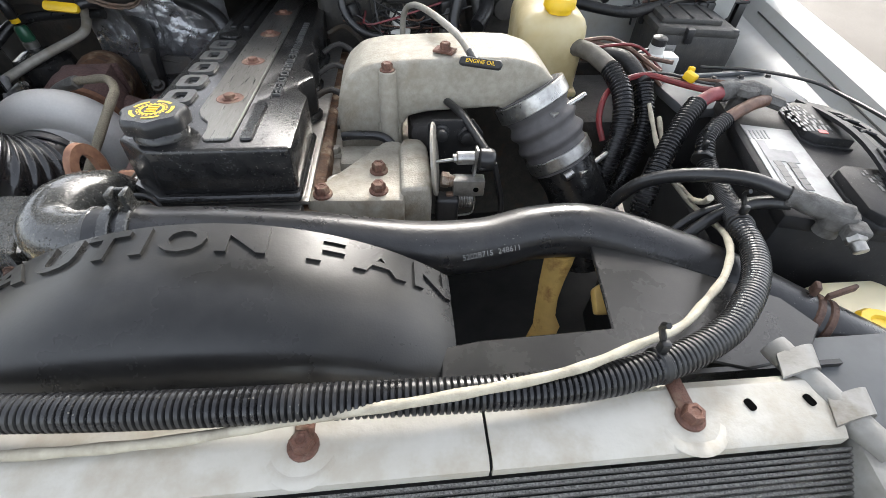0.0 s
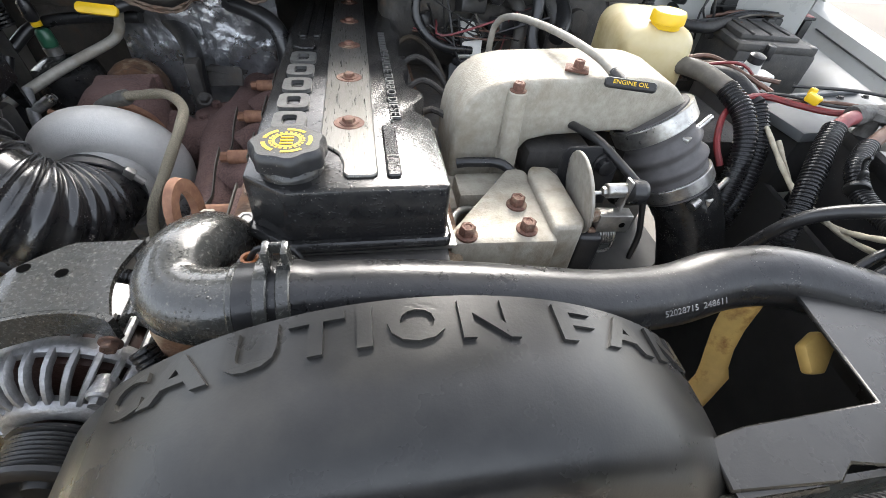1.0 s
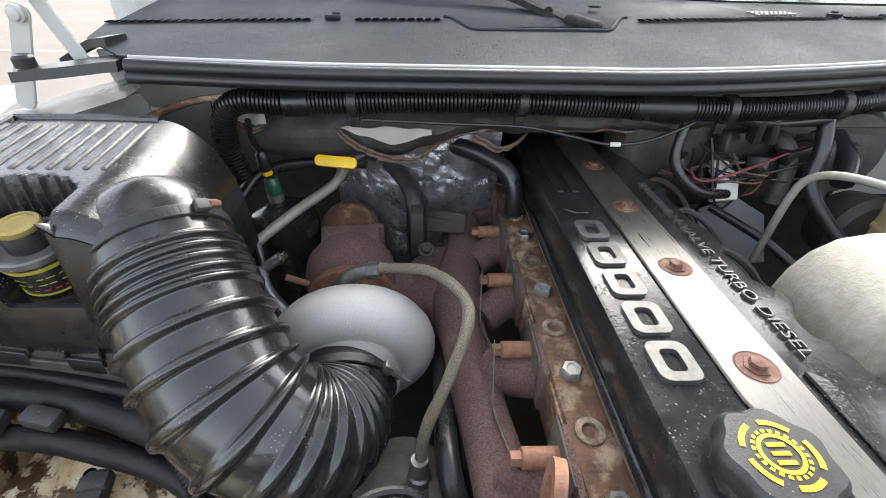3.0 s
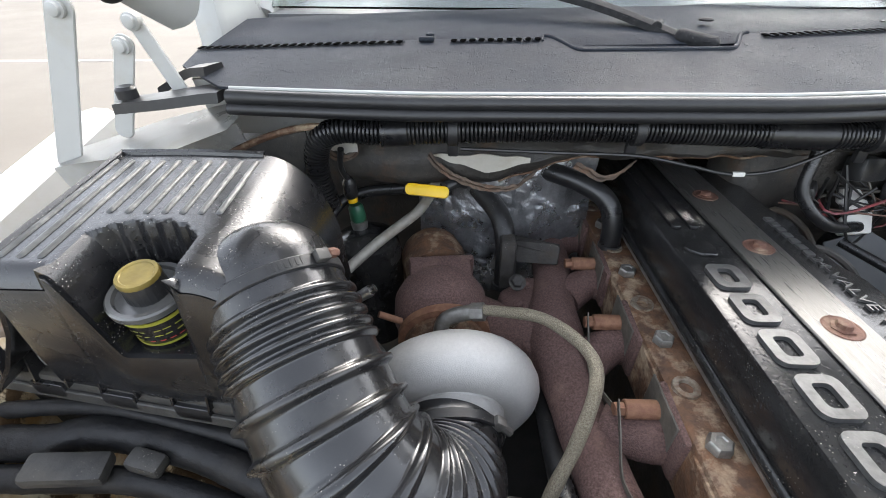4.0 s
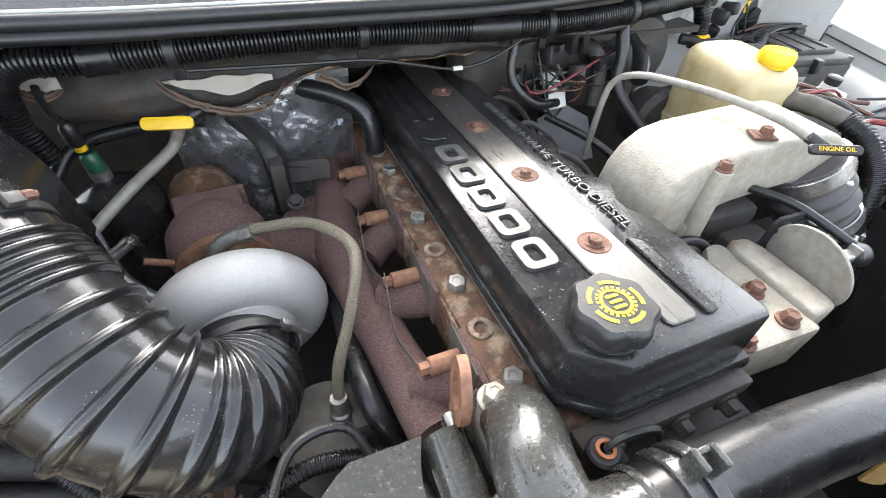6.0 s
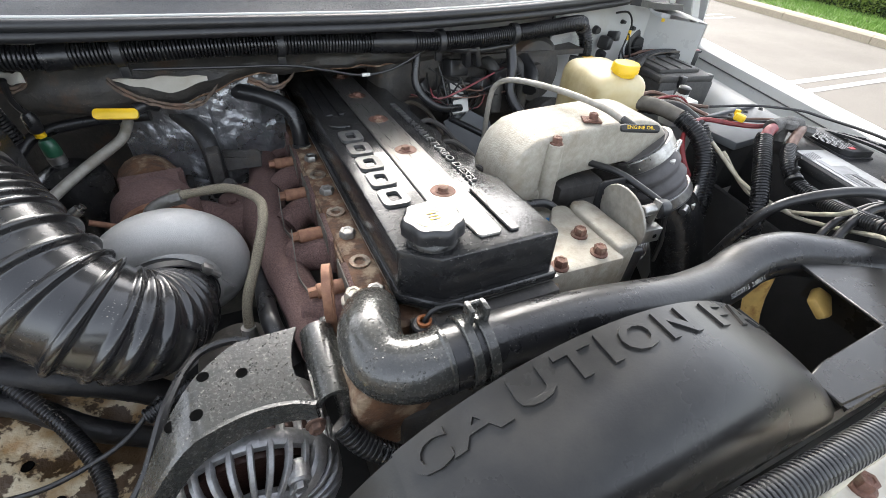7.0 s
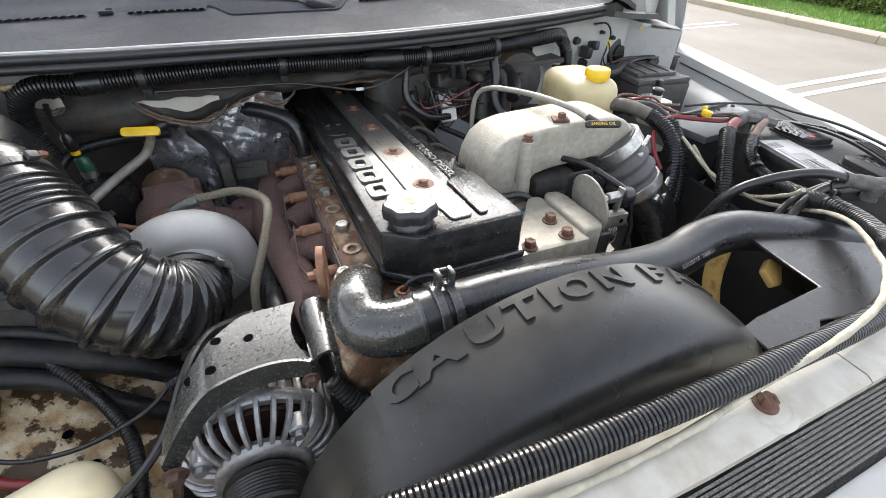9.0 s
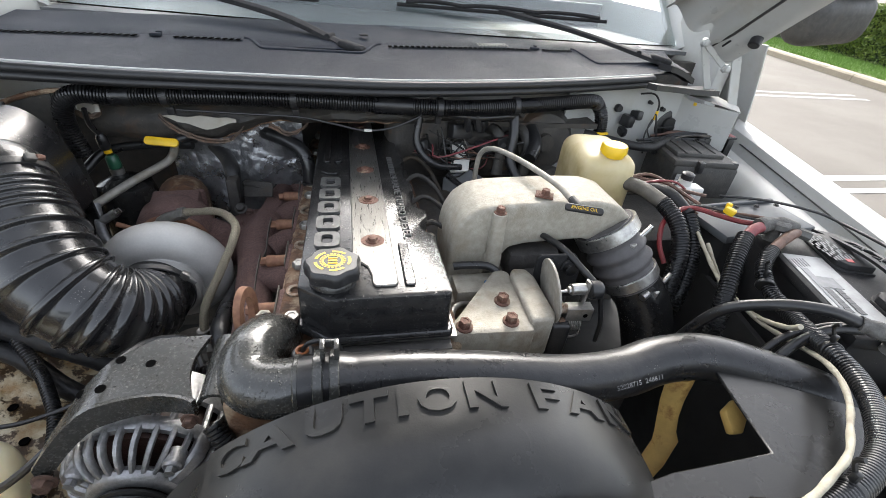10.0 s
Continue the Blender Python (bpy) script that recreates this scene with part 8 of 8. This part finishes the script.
for k in range(4):
    g = Geo()
    g.box((-0.066, -0.0704, -0.014 + 0.006 * k), (0.024, 0.0006, 0.0022), RM)
    part("print_bar", g, M_GREYINK, lab2)
rr = random.Random(5)
for k in range(16):
    g = Geo()
    y = 0.075 + rr.uniform(-0.018, 0.03)
    x0 = rr.uniform(-0.12, -0.04)
    P = [RM @ V(x0, y + rr.uniform(-0.02, 0.02), 0.022 + rr.uniform(-0.01, 0.012)), RM @ V(0.0, y, 0.044 + rr.uniform(-0.008, 0.012)), RM @ V(0.052 + 0.021 * (k % 5), 0.062, 0.054)]
    g.tube(P, rr.uniform(0.0018, 0.003), 6, 0.012)
    part("wire", g, (M_COPPER, M_INK, M_INK, M_TAN, M_INK)[k % 5], rb)
# white cylinder and dark box between reservoir and battery
wc = thing("brake_cylinder", (0.617, 0.205, 1.12), "white plastic cylinder with black cap", "reservoir")
g = Geo()
g.lathe((0.617, 0.208, 1.135), V(0, -0.1, 1), [(0, 0.022), (0.03, 0.023), (0.045, 0.020), (0.05, 0.013), (0.062, 0.012)], 24)
g.box((0.640, 0.20, 1.165), (0.03, 0.03, 0.035), bevel=0.005)
part("body", g, M_WHITEPL, wc)
g = Geo()
g.lathe((0.617, 0.202, 1.197), V(0, -0.1, 1), [(0, 0.012), (0.010, 0.012), (0.012, 0.009)], 18)
part("cap", g, M_PLASTIC, wc)
g = Geo()
g.box((0.700, 0.104, 1.157), (0.20, 0.098, 0.016), pose(0, 0, 0, 0, -2, 4), 0.004)
sc = thing("splash_cover", (0.692, 0.10, 1.07), "grey metal cover behind the battery", "cover")
part("cover_shell", g, M_DARKPANEL, sc)
g = Geo()
g.box((0.692, 0.151, 1.168), (0.20, 0.008, 0.006), pose(0, 0, 0, 0, -2, 4), 0.002)
part("folded_edge", g, M_DARKPANEL, sc)
# near-black box added so that the space below the cover reads dark
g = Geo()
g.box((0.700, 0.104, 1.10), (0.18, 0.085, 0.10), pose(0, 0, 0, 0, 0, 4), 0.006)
part("base_box", g, M_TYREFILL, sc, "dark fill added below the cover")
for k in range(5):
    g = Geo()
    g.hexbolt((0.60 + 0.045 * k, 0.135, 1.1655 + 0.0016 * k), UP, 0.004, 0.004)
    part("rivet", g, M_DUSTY, sc)
g = Geo()
rr = random.Random(11)
wires = thing("wire_bundle", (0.55, 0.17, 1.12), "loose brown and red wires by the reservoir", "wire harness")
for k in range(14):
    g = Geo()
    x0 = 0.47 + rr.uniform(0, 0.05)
    g.tube([(x0, 0.20 + rr.uniform(-0.03, 0.03), 1.19 + rr.uniform(-0.02, 0.015)), (0.54 + rr.uniform(-0.02, 0.02), 0.19 + rr.uniform(-0.04, 0.04), 1.20 + rr.uniform(-0.03, 0.01)), (0.60 + rr.uniform(-0.03, 0.02), 0.14 + rr.uniform(-0.05, 0.07), 1.185 + rr.uniform(-0.03, 0.01))], rr.uniform(0.002, 0.0035), 6, 0.012)
    part("wire", g, (M_COPPER, M_TAN, M_INK, M_INK, M_COPPER, M_RED)[k % 6], wires)
g = Geo()
g.tube([(0.70, 0.19, 1.165), (0.76, 0.14, 1.18), (0.80, 0.08, 1.19), (0.815, 0.04, 1.19), (0.81, -0.06, 1.195), (0.79, -0.16, 1.19)], 0.0026, 8, 0.01)
solo("hood_cable", g, M_INK, "thin black cable along the inner fender", "cable")
g = Geo()
g.lathe((0.770, 0.497, 1.205), (0, -1, 0.1), [(0, 0.038), (0.004, 0.038), (0.006, 0.032), (0.006, 0.02), (0.012, 0.018), (0.012, 0.001)], 28)
solo("rubber_grommet", g, M_RUBBER, "black rubber grommet in the bulkhead", "grommet")
g = Geo()
g.tube([(0.50, 0.42, 1.205), (0.58, 0.37, 1.20), (0.64, 0.365, 1.195), (0.70, 0.40, 1.195), (0.75, 0.43, 1.19)], 0.0095, 10, 0.01)
solo("taped_harness", g, M_TAPE, "black taped harness to the relay box", "wire harness")
# heater housing on the bulkhead, behind the clutter
hh = thing("heater_housing", (0.30, 0.44, 1.08), "grimy black heater housing below the bulkhead harness", "housing")
g = Geo()
g.box((0.25, 0.455, 1.175), (0.40, 0.09, 0.17), pose(0, 0, 0, 0, 0, 6), 0.025, 4)
g.lathe((0.40, 0.44, 1.185), (0, -1, 0.1), [(-0.02, 0.075), (0.02, 0.072), (0.035, 0.060), (0.038, 0.02), (0.05, 0.018), (0.05, 0.001)], 32)
part("housing_shell", g, M_FIREWALL, hh)
for hx, hz in ((0.12, 1.235), (0.20, 1.242), (0.34, 1.244), (0.43, 1.236)):
    g = Geo()
    g.lathe((hx, 0.40 + 0.10 * (hx - 0.1), hz), (0, -1, 0.2), [(0, 0.010), (0.012, 0.009), (0.016, 0.006), (0.016, 0.001)], 14)
    part("boss", g, M_FIREWALL, hh)
for hx in (0.27, 0.33):
    g = Geo()
    g.tube([(hx, 0.42, 1.21), (hx + 0.01, 0.395, 1.215), (hx + 0.02, 0.375, 1.19), (hx + 0.015, 0.36, 1.13)], 0.012, 12, 0.008)
    part("hose_stub", g, M_DUSTY, hh)
# clutter of connectors between the bulkhead and the reservoir
rr = random.Random(21)
cl2 = thing("connector_cluster", (0.20, 0.40, 1.10), "tangle of black connectors and wires at the bulkhead", "wire harness")
g = Geo()
g.prism([(-0.02, -0.03), (0.02, -0.03), (0.028, 0.0), (0.016, 0.03), (-0.006, 0.036), (-0.012, 0.016), (0.0, 0.0), (-0.016, -0.01)], basis((0.195, 0.372, 1.157), (1, 0.1, 0), (0.1, 0.7, 0.7)), 0.012, 0.003, 2)
part("white_clip", g, M_WHITEPL, cl2, "white plastic connector clip")
for c, s, r in (((0.20, 0.385, 1.215), (0.05, 0.025, 0.03), 20), ((0.245, 0.40, 1.225), (0.03, 0.03, 0.025), -30), ((0.262, 0.385, 1.18), (0.05, 0.03, 0.028), 35), ((0.20, 0.36, 1.115), (0.035, 0.03, 0.03), 10), ((0.30, 0.38, 1.20), (0.05, 0.022, 0.024), 15), ((0.12, 0.36, 1.195), (0.028, 0.02, 0.02), 50), ((0.225, 0.355, 1.245), (0.012, 0.02, 0.04), 0), ((0.205, 0.355, 1.245), (0.012, 0.02, 0.04), 0)):
    g = Geo()
    g.box(c, s, pose(0, 0, 0, rr.uniform(-20, 20), rr.uniform(-20, 20), r), 0.004)
    part("connector", g, M_PLASTIC, cl2)
for k in range(20):
    g = Geo()
    a = (rr.uniform(0.10, 0.22), rr.uniform(0.34, 0.40), rr.uniform(1.17, 1.23))
    b = (rr.uniform(0.14, 0.26), rr.uniform(0.33, 0.39), rr.uniform(1.13, 1.19))
    c = (rr.uniform(0.18, 0.34), rr.uniform(0.35, 0.42), rr.uniform(1.15, 1.24))
    g.tube([a, b, c], rr.uniform(0.0012, 0.0022), 6, 0.012)
    part("wire", g, (M_INK, M_COPPER, M_INK, M_TAN, M_INK, M_INK, M_PINK)[k % 7], cl2)
for pts, r in (([(0.305, 0.375, 1.27), (0.305, 0.35, 1.22), (0.300, 0.33, 1.17), (0.33, 0.28, 1.12), (0.36, 0.22, 1.09)], 0.010), ([(0.14, 0.345, 1.265), (0.22, 0.35, 1.255), (0.30, 0.36, 1.258)], 0.006), ([(0.11, 0.36, 1.25), (0.105, 0.345, 1.20), (0.14, 0.33, 1.165), (0.20, 0.35, 1.15)], 0.007),
               ([(0.17, 0.33, 1.14), (0.21, 0.26, 1.13), (0.24, 0.20, 1.11)], 0.006), ([(0.36, 0.40, 1.22), (0.36, 0.36, 1.20), (0.34, 0.33, 1.18)], 0.014)):
    g = Geo()
    g.tube(pts, r, 10, 0.01)
    part("hose", g, M_RUBBER, cl2)
g = Geo()
g.prism([(-0.06, -0.05), (0.05, -0.05), (0.055, 0.02), (0.01, 0.05), (-0.05, 0.035)], basis((0.215, 0.33, 1.10), (1, 0.1, 0), (0, 0.6, 0.8)), 0.004, 0.001, 1)
part("grey_plate", g, M_DARKPANEL, cl2, "grey sheet metal plate")

# plugs, wires and fixings on the white bulkhead
rr = random.Random(33)
for x, z, r in ((0.662, 1.232, 0.010), (0.690, 1.262, 0.004), (0.735, 1.245, 0.005), (0.60, 1.25, 0.008)):
    g = Geo()
    y = 0.455 + (x - 0.50) * 0.17
    g.lathe((x, y, z), (0, -1, 0.05), [(0, r * 1.2), (0.004, r * 1.2), (0.006, r), (0.012, r * 0.9), (0.012, 0.0005)], 16)
    solo("rubber_plug", g, M_SEAL, "small black rubber plug in the bulkhead", "plug", "bulkhead plugs")
bw = thing("bulkhead_wires", (0.68, 0.46, 1.13), "loose thin black wires on the white bulkhead", "wire harness")
for pts, r, m in (([(0.648, 0.470, 1.285), (0.682, 0.468, 1.286), (0.706, 0.470, 1.262), (0.706, 0.472, 1.225), (0.692, 0.465, 1.19), (0.685, 0.44, 1.15)], 0.0022, M_INK),
                  ([(0.706, 0.470, 1.240), (0.716, 0.462, 1.205), (0.725, 0.45, 1.165), (0.73, 0.43, 1.14)], 0.0025, M_INK),
                  ([(0.715, 0.468, 1.206), (0.75, 0.478, 1.203), (0.785, 0.486, 1.203)], 0.0022, M_INK),
                  ([(0.700, 0.468, 1.225), (0.690, 0.460, 1.205), (0.70, 0.455, 1.185), (0.715, 0.45, 1.17)], 0.0020, M_INK),
                  ([(0.66, 0.42, 1.17), (0.69, 0.415, 1.175), (0.71, 0.40, 1.185), (0.73, 0.39, 1.20)], 0.0020, M_COPPER)):
    g = Geo()
    g.tube(pts, r, 6, 0.008)
    part("wire", g, m, bw)
g = Geo()
g.box((0.708, 0.470, 1.235), (0.006, 0.005, 0.022), bevel=0.001)
part("wire_tag", g, M_YELLOW, bw, "yellow wire tag")
pb = thing("plug_bundle", (0.635, 0.45, 1.17), "black connectors plugged into the bulkhead", "connector")
for c, sz in (((0.625, 0.455, 1.225), (0.022, 0.03, 0.028)), ((0.642, 0.452, 1.240), (0.018, 0.028, 0.022)), ((0.618, 0.452, 1.200), (0.016, 0.024, 0.02))):
    g = Geo()
    g.box(c, sz, pose(0, 0, 0, rr.uniform(-20, 20), rr.uniform(-20, 20), rr.uniform(-20, 20)), 0.005)
    part("connector", g, M_PLASTIC, pb)
# holes and fixings in the inner fender
for y, dx in ((0.24, 0.060), (0.215, 0.066), (0.10, 0.055), (0.02, 0.05)):
    g = Geo()
    x = 0.885 + 0.175 * y - dx
    g.lathe((x, y, 1.082), V(-0.8, 0, 0.6), [(0, 0.005), (0.002, 0.005), (0.0022, 0.001)], 12)
    solo("drain_plug", g, M_INK, "small dark plug in the inner fender", "plug", "fender plugs")
# dark gap between fender and its inner panel
g = Geo()
g.tube([(0.885 + (0.175 * y if y > 0 else 0.30 * y) + 0.004, y, 1.146 + 0.065 * y) for y in [-0.55 + 0.05 * i for i in range(21)]], 0.0016, 6, 0.02)
solo("fender_seam", g, M_SEAL, "dark rubber seam along the fender edge", "seam")
